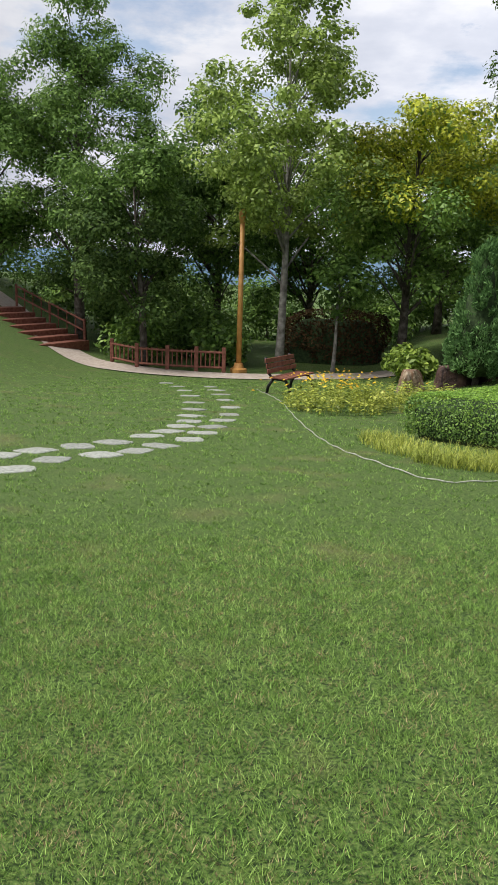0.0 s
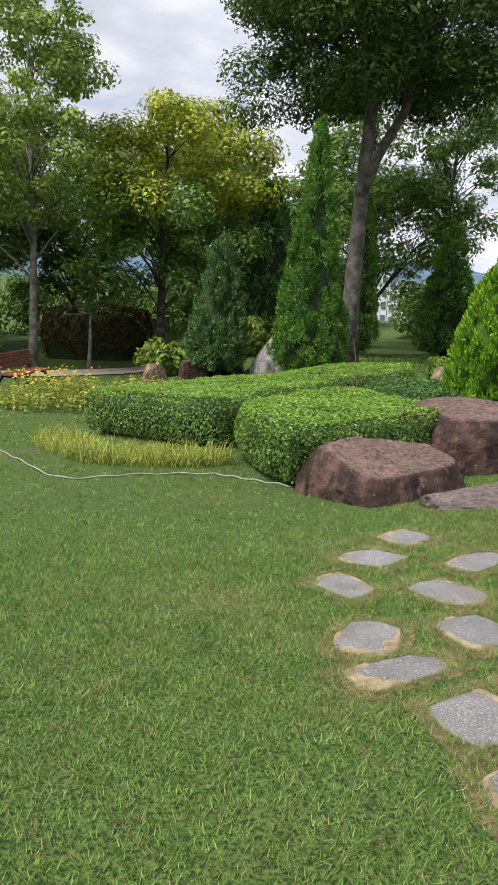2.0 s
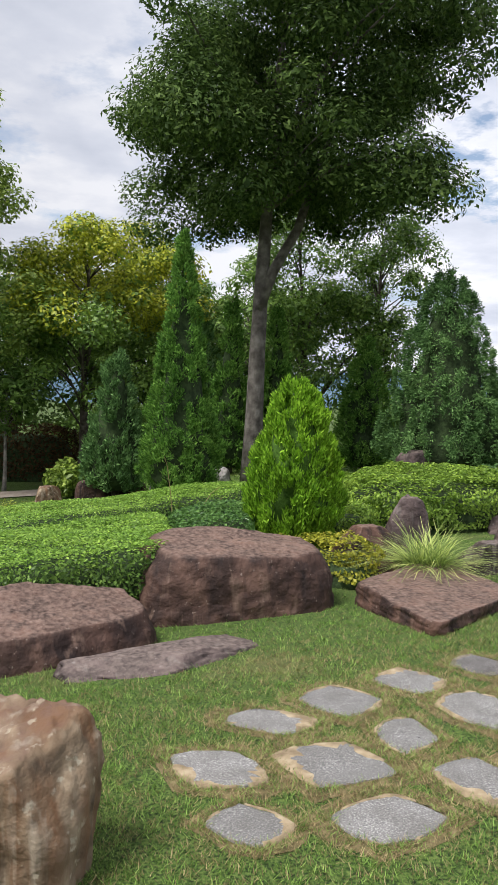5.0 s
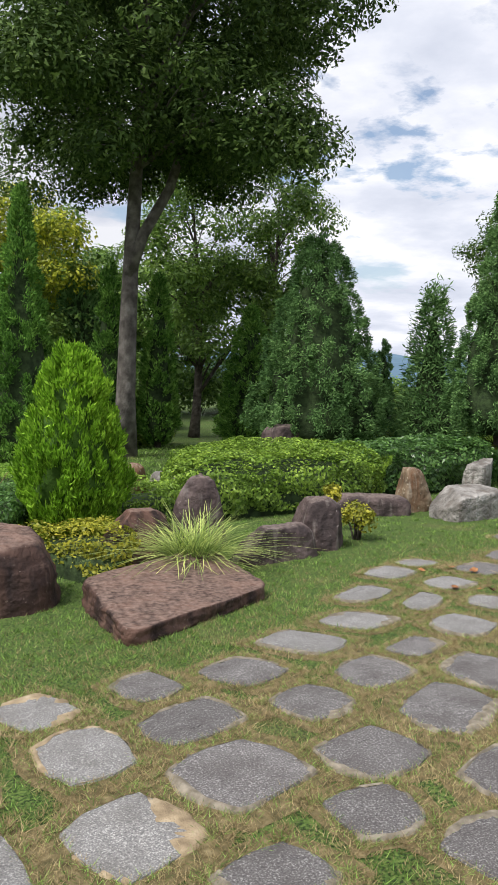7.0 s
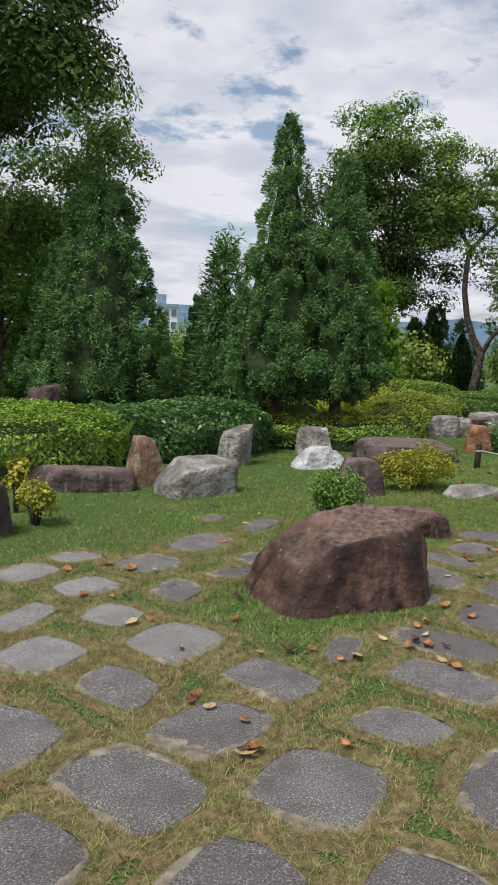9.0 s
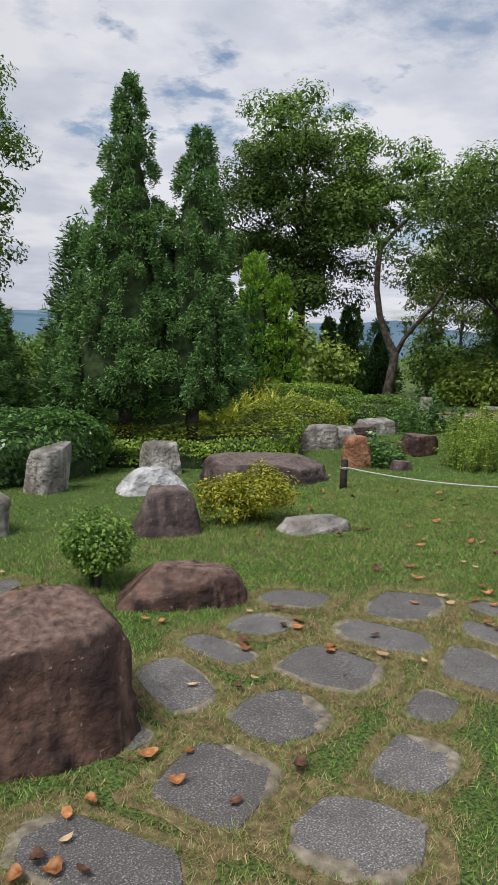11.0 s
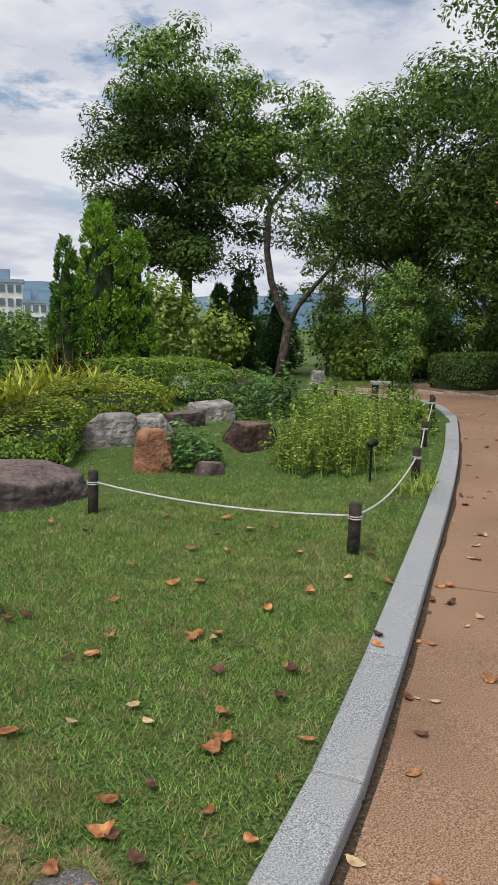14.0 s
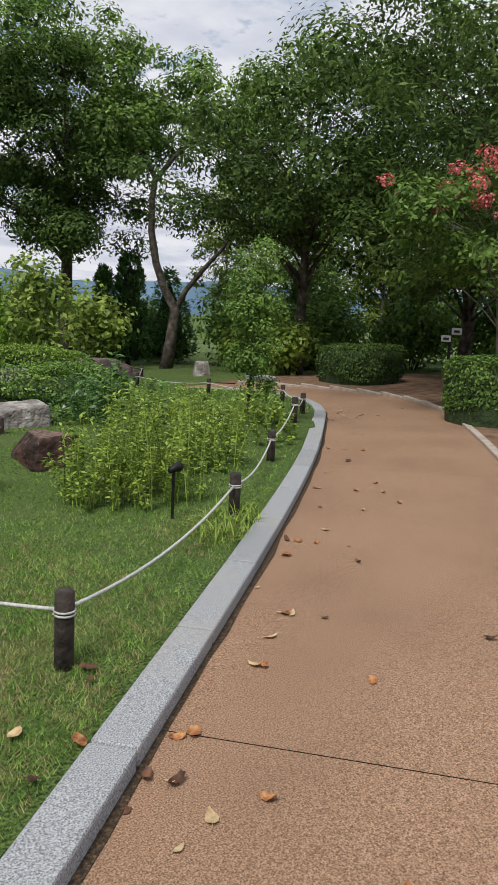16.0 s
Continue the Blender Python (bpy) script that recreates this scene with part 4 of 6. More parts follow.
def broad_tree(name, x, y, label, crown, bark=M_BARK, leaf=M_LEAF_DARK, trunk_r=0.16, fork=2.5, seed=1, clumps=90, clump_r=0.75, per=170, length=0.17, width=0.085, tips=None, lean=(0, 0), shape=1.0, light=None, shell=0.45, lobes=None):
    """A leafy tree. crown: (dx, dy, bottom, top, half width) over the ground."""
    rng = np.random.default_rng(seed)
    z0 = g(x, y)
    root = thing(name, (x, y, z0), label, "tree", "garden trees")
    cx, cy, b, t, w = crown
    cent, mid, hh = [], (b + t) / 2, (t - b) / 2
    while len(cent) < clumps:
        d = rng.normal(0, 1, 3)
        d /= np.linalg.norm(d)
        r = rng.uniform(shell, 1.0)
        lump = 1 + 0.26 * noise.noise(Vector(d * 1.9) + Vector((seed, 0, 0))) + 0.16 * noise.noise(Vector(d * 4.5) + Vector((0, seed, 0)))
        lump /= (abs(d[0]) ** 2.7 + abs(d[1]) ** 2.7 + abs(d[2]) ** 2.7) ** (1 / 2.7)
        lump *= 0.94
        prof = 1.0 if d[2] < 0 else max(0.25, 1 - (1 - 1 / shape) * d[2] * r) if shape > 1 else 1.0
        cent.append((cx + d[0] * r * w * lump * prof, cy + d[1] * r * w * lump * prof, mid + d[2] * r * hh * lump))
    if lobes:
        # each lobe is a bough's mass: across, up, half width, half height; spread to and fro by the crown's depth there
        cent = []
        share = np.array([lw * lh for _, _, lw, lh in lobes])
        for i in rng.choice(len(lobes), clumps, p=share / share.sum()):
            lx, lz, lw, lh = lobes[i]
            d = rng.normal(0, 1, 3)
            d *= rng.uniform(0.45, 1.0) / np.linalg.norm(d)
            deep = w * math.sqrt(max(0.1, 1 - ((lx - cx) / (w * 1.25)) ** 2)) * 0.62
            cent.append((lx + d[0] * lw, cy + rng.choice([-1, 0, 1]) * deep + d[1] * lw, lz + d[2] * lh))
    rad = clump_r * rng.uniform(0.6, 1.25, clumps)
    # trunk and limbs
    bm = bmesh.new()
    top = Vector((cx * 0.8, cy * 0.8, b + (t - b) * 0.72))
    line = []
    for k in range(9):
        u = k / 8
        line.append(Vector((top.x * u ** 2.6 + lean[0] * math.sin(u * 3.1) + 0.05 * math.sin(5 * u + seed), top.y * u ** 2.6 + lean[1] * math.sin(u * 3.1) + 0.05 * math.cos(4 * u + seed), -0.2 + (top.z + 0.2) * u)))
    tube(bm, line, [trunk_r * (1.35 if k == 0 else 1.05 - 0.88 * (k / 8)) for k in range(9)], 9)
    trunk = bm_mesh("trunk", bm, bark, True)
    part("trunk", trunk, root)
    order = rng.permutation(clumps)[: min(clumps, 44)]
    for i in order:
        bm = bmesh.new()
        c = Vector(cent[i])
        zt = max(fork, min(top.z * 0.95, c.z - (Vector((c.x - cx, c.y - cy, 0)).length) * rng.uniform(0.5, 0.95)))
        u = zt / max(0.1, top.z) * 8
        k = min(7, max(0, int(u)))
        s = line[k].lerp(line[k + 1], min(1, max(0, u - k)))
        m = s.lerp(c, 0.5) + Vector((rng.normal(0, 0.12), rng.normal(0, 0.12), 0.1 + 0.1 * (c - s).length))
        r0 = trunk_r * rng.uniform(0.2, 0.42) * (1.1 - zt / (t + 1))
        tube(bm, [s, s.lerp(m, 0.5) + Vector((0, 0, 0.05)), m, m.lerp(c, 0.6), c], [r0, r0 * 0.8, r0 * 0.6, r0 * 0.4, r0 * 0.16], 5)
        part("limb", bm_mesh("limb", bm, bark, True), root)
    # oversized leaves added inside the clumps to block light and darken the crown
    v = crown_leaves(rng, cent, rad * 0.62, 0.04 * per * length * length / 0.0225 + 8, length * 1.9, width * 2.3, 0.1)
    part("inner_leaves", quads_mesh("inner_leaves", v, len(v) // 4, leaf), root)
    # Upper clumps take lighter leaves, sunlight put in colour; only the yellowing is real.
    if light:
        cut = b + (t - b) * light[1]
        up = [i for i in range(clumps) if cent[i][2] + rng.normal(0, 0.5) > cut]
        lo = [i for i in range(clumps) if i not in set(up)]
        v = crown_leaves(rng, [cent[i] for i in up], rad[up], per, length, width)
        part("crown_top", quads_mesh("crown_top", v, len(v) // 4, light[0]), root, "lighter upper leaves, yellowed or with sunlight in their colour")
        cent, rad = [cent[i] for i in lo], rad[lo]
    v = crown_leaves(rng, cent, rad, per, length, width)
    part("crown", quads_mesh("crown", v, len(v) // 4, leaf), root)
    return root


def conifer(name, x, y, label, h, w, leaf=M_THUJA, seed=1, count=9000, base=0.05, power=0.85, length=0.16, width=0.05, trunk_r=0.08, up=0.5, lumps=0.16, tip=0.0, belly=0.12, group="garden conifers", core=None):
    """A dense conical evergreen with sprays over lumpy tiers. base: bare trunk height."""
    rng = np.random.default_rng(seed)
    root = thing(name, (x, y, g(x, y)), label, "conifer", group)

    def radius(u):
        return w / 2 * np.minimum(1, (u + 0.02) / belly) ** 0.6 * np.clip(1 - (u - belly * 0.5) / (1 - belly * 0.5), 0, 1) ** power + tip

    # dark core: the shade between sprays is put in its colour
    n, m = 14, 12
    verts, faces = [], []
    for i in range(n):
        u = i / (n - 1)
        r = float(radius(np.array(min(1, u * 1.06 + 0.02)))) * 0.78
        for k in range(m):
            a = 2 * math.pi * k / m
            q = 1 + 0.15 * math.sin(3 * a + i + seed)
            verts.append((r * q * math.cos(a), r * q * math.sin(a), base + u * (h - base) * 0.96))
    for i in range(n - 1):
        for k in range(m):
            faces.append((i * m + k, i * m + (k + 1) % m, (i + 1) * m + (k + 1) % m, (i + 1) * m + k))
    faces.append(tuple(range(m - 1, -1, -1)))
    part("inner_foliage", mesh_of("inner_foliage", verts, faces, core or M_CORE, True), root, "dark inner core with the foliage's shade in its colour")
    bm = bmesh.new()
    tube(bm, [Vector((0, 0, -0.2)), Vector((0.01, 0, base + 0.3)), Vector((0, 0.01, h * 0.8))], [trunk_r * 1.2, trunk_r, trunk_r * 0.3], 8)
    part("trunk", bm_mesh("trunk", bm, M_BARK, True), root)
    # sprays in lumps
    lumps_n = int(max(70 + 34 * h * w, (1.15 if lumps > 0.1 else 1.9) * h * w / (lumps * lumps * 1.2)))
    lu = 1 - rng.uniform(0, 1, lumps_n) ** (1 / (1 + power))
    lu[: lumps_n // 14] = rng.uniform(0.82, 1.0, lumps_n // 14)
    la = rng.uniform(0, 2 * math.pi, lumps_n)
    pick = rng.integers(0, lumps_n, count)
    size = lumps * (0.55 + 0.6 * rng.uniform(0, 1, lumps_n)) * min(1.0, w)
    r0 = radius(lu) * rng.uniform(0.78, 1.06, lumps_n)
    c = np.stack([r0 * np.cos(la), r0 * np.sin(la), base + lu * (h - base)], 1)
    d = unit(rng.normal(0, 1, (count, 3)) + np.stack([np.cos(la), np.sin(la), np.full(lumps_n, 0.35)], 1)[pick] * 1.1)
    p = c[pick] + d * (size[pick] * rng.uniform(0.4, 1.05, count))[:, None] * np.array([1, 1, 1.35])
    out = np.stack([np.cos(la), np.sin(la), np.zeros(lumps_n)], 1)[pick]
    alongv = out * 0.7 + np.array([0, 0, 1.0]) * up + d * 0.5
    nrm = np.cross(alongv, rng.normal(0, 1, (count, 3))) + out * 0.7 + np.array([0, 0, 0.25])
    v = leaf_verts(rng, p, nrm, length, width, 0.3, 0, alongv)
    part("foliage", quads_mesh("foliage", v, len(v) // 4, leaf), root)
    return root


def hedge(name, poly, h, label, leaf, seed=1, density=1500, length=0.035, width=0.02, uneven=0.03, skirt=0.06, category="hedge", group="clipped hedges", edge=0.14, lump=0.9, top=None):
    """A clipped shrub mass over an outline, h above the lawn, with a core coloured dark as inner shade and a skin of
    small leaves.
    """
    rng = np.random.default_rng(seed)
    cx = sum(p[0] for p in poly) / len(poly)
    cy = sum(p[1] for p in poly) / len(poly)
    z0 = g(cx, cy)
    root = thing(name, (cx, cy, z0), label, category, group)
    line = rounded(list(poly) + [poly[0]], 6)[:-1]
    line = [(v.x, v.y) for v in line]
    pts = np.array(line)
    n = len(line)

    def height(x, y):
        e = np.array([noise.noise(Vector((a * lump, b * lump, seed))) for a, b in zip(np.ravel(x), np.ravel(y))])
        e2 = np.array([noise.noise(Vector((a * 5, b * 5, seed + 3.3))) for a, b in zip(np.ravel(x), np.ravel(y))])
        return lie(x, y) + h + uneven * (e * 1.6 + e2 * 0.6)

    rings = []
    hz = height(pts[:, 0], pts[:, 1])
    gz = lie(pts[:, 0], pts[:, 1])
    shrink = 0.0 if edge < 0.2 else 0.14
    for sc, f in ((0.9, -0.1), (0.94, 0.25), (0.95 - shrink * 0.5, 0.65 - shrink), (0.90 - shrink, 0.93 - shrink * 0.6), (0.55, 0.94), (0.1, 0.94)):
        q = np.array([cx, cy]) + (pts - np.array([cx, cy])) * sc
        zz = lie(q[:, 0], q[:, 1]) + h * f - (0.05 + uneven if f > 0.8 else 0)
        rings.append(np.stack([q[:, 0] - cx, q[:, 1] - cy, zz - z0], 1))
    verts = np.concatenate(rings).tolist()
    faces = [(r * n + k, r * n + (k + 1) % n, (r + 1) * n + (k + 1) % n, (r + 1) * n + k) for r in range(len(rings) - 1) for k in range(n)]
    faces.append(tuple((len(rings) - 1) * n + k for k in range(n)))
    part("inner_mass", mesh_of("inner_mass", verts, faces, M_CORE, True), root, "dark filled core with inner shade in its colour")
    # top skin
    x0, y0, x1, y1 = pts[:, 0].min(), pts[:, 1].min(), pts[:, 0].max(), pts[:, 1].max()
    k = int(density * (x1 - x0) * (y1 - y0))
    px, py = rng.uniform(x0, x1, k), rng.uniform(y0, y1, k)
    ok = inside(line, px, py)
    px, py = px[ok], py[ok]
    # distance to the rim rounds the shoulder
    dist = np.full(len(px), 9.0)
    for i in range(n):
        a, b = pts[i], pts[(i + 1) % n]
        ab = b - a
        t = np.clip(((px - a[0]) * ab[0] + (py - a[1]) * ab[1]) / (ab @ ab + 1e-9), 0, 1)
        dist = np.minimum(dist, np.hypot(px - a[0] - t * ab[0], py - a[1] - t * ab[1]))
    drop = edge * (1 - np.sqrt(np.clip(1 - (1 - np.clip(dist / edge, 0, 1)) ** 2, 0, 1)))
    pz = height(px, py) - drop + rng.uniform(-0.03, 0.012, len(px))
    P = [np.stack([px, py, pz], 1)]
    N = [np.tile([0.0, 0, 1.0], (len(px), 1)) * 1.0]
    # sides
    seg = np.roll(pts, -1, 0) - pts
    sl = np.hypot(seg[:, 0], seg[:, 1])
    area = float(sl.sum() * h)
    k2 = int(area * density * 1.1)
    i = rng.choice(n, k2, p=sl / sl.sum())
    t = rng.uniform(0, 1, k2)
    q = pts[i] + seg[i] * t[:, None]
    nrm = np.stack([seg[i][:, 1], -seg[i][:, 0]], 1) / sl[i][:, None]
    ctr = q + nrm * 0.01
    if np.mean(inside(line, ctr[:, 0], ctr[:, 1])) > 0.5:
        nrm = -nrm
    f = rng.uniform(skirt / h, 1 - edge * 0.35 / h, k2)
    bulge = np.array([noise.noise(Vector((a * 2.2, b * 2.2, c * 3 + seed))) for a, b, c in zip(q[:, 0], q[:, 1], f)]) * uneven * 1.5
    inset = edge * 0.5 * np.clip((f - 0.75) / 0.25, 0, 1) ** 2 + 0.10 * np.clip((0.35 - f) / 0.35, 0, 1)
    q2 = q + nrm * (bulge - inset + rng.uniform(-0.035, 0.012, k2))[:, None]
    gz2 = lie(q[:, 0], q[:, 1])
    P.append(np.stack([q2[:, 0], q2[:, 1], gz2 + f * (height(q[:, 0], q[:, 1]) - gz2)], 1))
    N.append(np.concatenate([nrm, np.full((k2, 1), 0.35)], 1))
    c0 = np.array([cx, cy, z0])
    v = leaf_verts(rng, P[0] - c0, N[0], length, width, 0.33)
    part("leaf_top", quads_mesh("leaf_top", v, len(v) // 4, top or leaf), root, "fresh leaves on the clipped top, lightened in colour as lit" if top else "")
    v = leaf_verts(rng, P[1] - c0, N[1], length, width, 0.45)
    part("leaf_cover", quads_mesh("leaf_cover", v, len(v) // 4, leaf), root)
    return root


def bush(name, x, y, w, h, label, leaf, seed=1, count=2500, length=0.05, width=0.028, clumps=16, category="bush", group="garden shrubs", stems=True, lift=0.1, wy=None):
    """A loose round shrub of leafy clumps on thin stems."""
    rng = np.random.default_rng(seed)
    root = thing(name, (x, y, g(x, y)), label, category, group)
    wy = wy or w
    cen, rad = [], []
    for _ in range(clumps):
        d = unit(rng.normal(0, 1, (1, 3)))[0]
        r = rng.uniform(0.25, 0.8)
        cen.append(np.array([d[0] * r * w / 2, d[1] * r * wy / 2, lift + (h - lift) * (0.5 + 0.42 * d[2] * r / 0.8)]))
        rad.append(rng.uniform(0.16, 0.3) * min(w, h * 1.4))
    if stems:
        bm = bmesh.new()
        for c in cen[:10]:
            c = Vector(c)
            tube(bm, [Vector((c.x * 0.15, c.y * 0.15, -0.05)), Vector((c.x * 0.5, c.y * 0.5, c.z * 0.55)), c], [0.014, 0.01, 0.004], 5)
        part("stem_mass", bm_mesh("stem_mass", bm, M_BARK, True), root)
    each = count // clumps
    v = []
    for c, r in zip(cen, rad):
        d = unit(rng.normal(0, 1, (each, 3)))
        p = c + d * (r * rng.uniform(0.3, 1.05, each) ** 0.5)[:, None]
        p[:, 2] = np.maximum(p[:, 2], 0.015)
        v.append(leaf_verts(rng, p, d * 0.7 + np.array([0, 0, 0.6]), length, width, 0.5))
    v = np.concatenate(v)
    part("leaf_cover", quads_mesh("leaf_cover", v, len(v) // 4, leaf), root)
    return root


def blade_verts(rng, p, length, width, lean, steps=3):
    """Arching blades as chains of quads; p: feet."""
    k = len(p)
    a = rng.uniform(0, 2 * math.pi, k)
    d = np.stack([np.cos(a), np.sin(a), np.zeros(k)], 1)
    s = np.stack([-np.sin(a), np.cos(a), np.zeros(k)], 1)
    le = length * rng.uniform(0.6, 1.2, k)
    ln = lean * rng.uniform(0.3, 1.3, k)
    rows = []
    for i in range(steps + 1):
        u = i / steps
        c = p + d * (le * ln * u ** 1.6)[:, None] + np.array([0, 0, 1.0]) * (le * (u - 0.55 * np.minimum(ln, 1.2) * u * u))[:, None]
        wdt = (width * (1 - 0.85 * u))
        rows.append((c - s * wdt / 2, c + s * wdt / 2))
    v = []
    for (l0, r0), (l1, r1) in zip(rows, rows[1:]):
        v.append(np.stack([l0, r0, r1, l1], 1))
    return np.concatenate(v).reshape(-1, 3)


def tuft(name, x, y, r, length, label, leaf, seed, count=260, width=0.012, lean=0.9, category="grass tuft", group="", wx=None, wy=None, rz=0.0):
    rng = np.random.default_rng(seed)
    root = thing(name, (x, y, g(x, y)), label, category, group)
    a, q = rng.uniform(0, 6.283, count), np.sqrt(rng.uniform(0, 1, count))
    lx, ly = (wx or r) * q * np.cos(a), (wy or r) * q * np.sin(a)
    c, s = math.cos(radians(rz)), math.sin(radians(rz))
    X, Y = lx * c - ly * s, lx * s + ly * c
    p = np.stack([X, Y, lie(x + X, y + Y) - g(x, y) - 0.01], 1)
    v = blade_verts(rng, p, length, width, lean, 4)
    part("blade_clump", quads_mesh("blade_clump", v, len(v) // 4, leaf), root)
    return root


def weeds(name, x, y, w, h, label, leaf, seed, stems=40, leaves=26, length=0.06, width=0.03, wy=None, category="weeds", group="tall weeds"):
    """Upright leafy stems."""
    rng = np.random.default_rng(seed)
    root = thing(name, (x, y, g(x, y)), label, category, group)
    bm = bmesh.new()
    v = []
    wy = wy or w
    for _ in range(stems):
        a, q = rng.uniform(0, 6.283), math.sqrt(rng.uniform(0, 1))
        fx, fy = w / 2 * q * math.cos(a), wy / 2 * q * math.sin(a)
        z = g(x + fx, y + fy) - g(x, y)
        hh = h * rng.uniform(0.4, 1.15) * (1 - 0.5 * q * q)
        tx, ty = fx + rng.normal(0, 0.1) * h, fy + rng.normal(0, 0.1) * h
        tube(bm, [Vector((fx, fy, z - 0.03)), Vector(((fx * 2 + tx) / 3, (fy * 2 + ty) / 3, z + hh * 0.5)), Vector((tx, ty, z + hh))], [0.005, 0.004, 0.002], 3)
        u = rng.uniform(0.12, 1.0, leaves)
        p = np.stack([fx + (tx - fx) * u, fy + (ty - fy) * u, z + hh * u], 1)
        d = unit(np.stack([rng.normal(0, 1, leaves), rng.normal(0, 1, leaves), rng.uniform(-0.1, 0.5, leaves)], 1))
        p = p + d * length * 0.6
        v.append(leaf_verts(rng, p, np.tile([0.0, 0, 1.0], (leaves, 1)), length, width, 0.35, 0, d))
    tagged(part("stem_mass", bm_mesh("stem_mass", bm, leaf), root), kind="stuff")
    v = np.concatenate(v)
    part("leaf_cover", quads_mesh("leaf_cover", v, len(v) // 4, leaf), root)
    return root


def build_hedges():
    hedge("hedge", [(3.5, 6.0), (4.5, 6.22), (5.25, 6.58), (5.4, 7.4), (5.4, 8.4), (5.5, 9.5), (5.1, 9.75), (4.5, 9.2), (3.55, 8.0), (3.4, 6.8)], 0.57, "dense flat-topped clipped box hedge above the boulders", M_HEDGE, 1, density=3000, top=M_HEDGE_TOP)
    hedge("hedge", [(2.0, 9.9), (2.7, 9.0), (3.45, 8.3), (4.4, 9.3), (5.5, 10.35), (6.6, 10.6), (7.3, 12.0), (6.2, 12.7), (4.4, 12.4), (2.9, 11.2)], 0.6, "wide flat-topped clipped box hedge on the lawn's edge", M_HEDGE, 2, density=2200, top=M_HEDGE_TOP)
    hedge("hedge", [(5.55, 7.8), (6.05, 7.8), (6.3, 8.5), (6.6, 9.4), (6.3, 10.3), (5.65, 9.9), (5.5, 8.8)], 0.54, "dark rounded shrub between hedge and conifer", M_GLOSSY, 3, density=1500, length=0.05, width=0.028, uneven=0.06)
    hedge("shrub_mass", [(8.15, 9.1), (9.2, 9.35), (10.3, 9.55), (10.95, 10.4), (10.9, 12.2), (9.6, 12.9), (8.5, 11.8), (7.95, 10.2)], 0.68, "rounded mass of green azalea shrubs", M_AZALEA, 4, density=1700, length=0.055, width=0.03, uneven=0.12, edge=0.4, lump=1.3, group="azalea masses")
    hedge("shrub_mass", [(10.95, 10.6), (11.9, 10.55), (12.9, 10.9), (13.5, 11.5), (13.4, 12.8), (11.8, 13.0), (10.95, 12.4)], 0.68, "dark glossy-leaved evergreen shrub mass", M_GLOSSY, 5, density=1300, length=0.075, width=0.035, uneven=0.09, edge=0.3, group="azalea masses")
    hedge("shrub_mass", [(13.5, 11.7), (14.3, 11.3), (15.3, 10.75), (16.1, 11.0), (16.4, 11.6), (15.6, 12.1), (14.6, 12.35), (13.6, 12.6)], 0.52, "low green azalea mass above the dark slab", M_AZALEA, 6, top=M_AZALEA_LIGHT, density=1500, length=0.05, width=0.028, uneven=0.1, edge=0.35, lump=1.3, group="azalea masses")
    hedge("hedge", [(12.3, 17.0), (14.2, 16.2), (16.5, 15.6), (19.0, 14.6), (19.5, 15.4), (17.0, 16.6), (14.6, 17.4), (12.6, 18.0)], 0.72, "long low clipped hedge with bright new leaves", M_AZALEA, 7, density=700, length=0.06, width=0.035, uneven=0.05)
    hedge("shrub_mass", [(16.6, 11.75), (17.6, 12.05), (18.2, 12.7), (18.4, 13.8), (17.2, 14.2), (16.4, 13.0)], 0.5, "low mounded azalea above the rock row", M_AZALEA_LIGHT, 8, density=1200, length=0.05, width=0.03, uneven=0.1, edge=0.35, lump=1.3, group="azalea masses")
    hedge("shrub_mass", [(19.4, 14.0), (20.6, 13.6), (21.2, 14.4), (20.6, 15.4), (19.4, 15.0)], 0.5, "low dark green mounded shrub", M_HEDGE, 9, density=900, length=0.05, width=0.03, uneven=0.09, edge=0.22, lump=1.5, group="azalea masses")
    hedge("shrub_mass", [(20.0, 18.0), (22.0, 17.2), (23.0, 18.2), (21.8, 19.6), (20.2, 19.4)], 0.75, "clipped rounded azalea on the bank", M_AZALEA, 10, density=600, length=0.06, width=0.035, uneven=0.06, group="azalea masses")
    hedge("hedge", [(24.1, 10.25), (24.5, 9.6), (25.6, 9.9), (25.5, 10.9), (24.65, 11.05)], 0.86, "square clipped green hedge beside the walkway", M_LEAF_DARK, 11, skirt=-0.3, density=1300, length=0.06, width=0.035, uneven=0.04)
    # Deepest leaf colour chosen so the trees' shadow on this hedge is painted in.
    hedge("hedge", [(29.1, 17.6), (28.5, 16.2), (29.0, 15.5), (30.4, 15.9), (31.3, 17.2), (30.8, 18.2)], 0.85, "clipped hedge under the trees, their shade in its leaf colour", M_LEAF_DEEP, 12, density=500, length=0.07, width=0.04, uneven=0.05)
    hedge("shrub_mass", [(5.95, 7.75), (6.5, 7.25), (6.72, 6.85), (7.0, 6.8), (7.05, 7.4), (6.8, 8.1)], 0.38, "low yellow-green shrub spilling over the boulder", M_YELLOWBUSH, 13, density=1700, length=0.04, width=0.024, uneven=0.09, edge=0.22, lump=1.5, group="azalea masses")
    hedge("shrub_mass", [(7.0, 8.7), (7.6, 8.7), (8.0, 9.3), (7.6, 10.0), (7.1, 9.6)], 0.5, "yellow-green shrub beside the upright stone", M_AZALEA, 14, density=1500, length=0.045, width=0.026, uneven=0.09, edge=0.22, lump=1.5, group="azalea masses")
    hedge("shrub_mass", [(8.9, 13.6), (10.2, 13.4), (10.4, 14.4), (9.0, 14.6)], 0.45, "low brownish-green mounded shrub", M_AZALEA, 15, density=800, length=0.05, width=0.03, uneven=0.08, group="azalea masses")
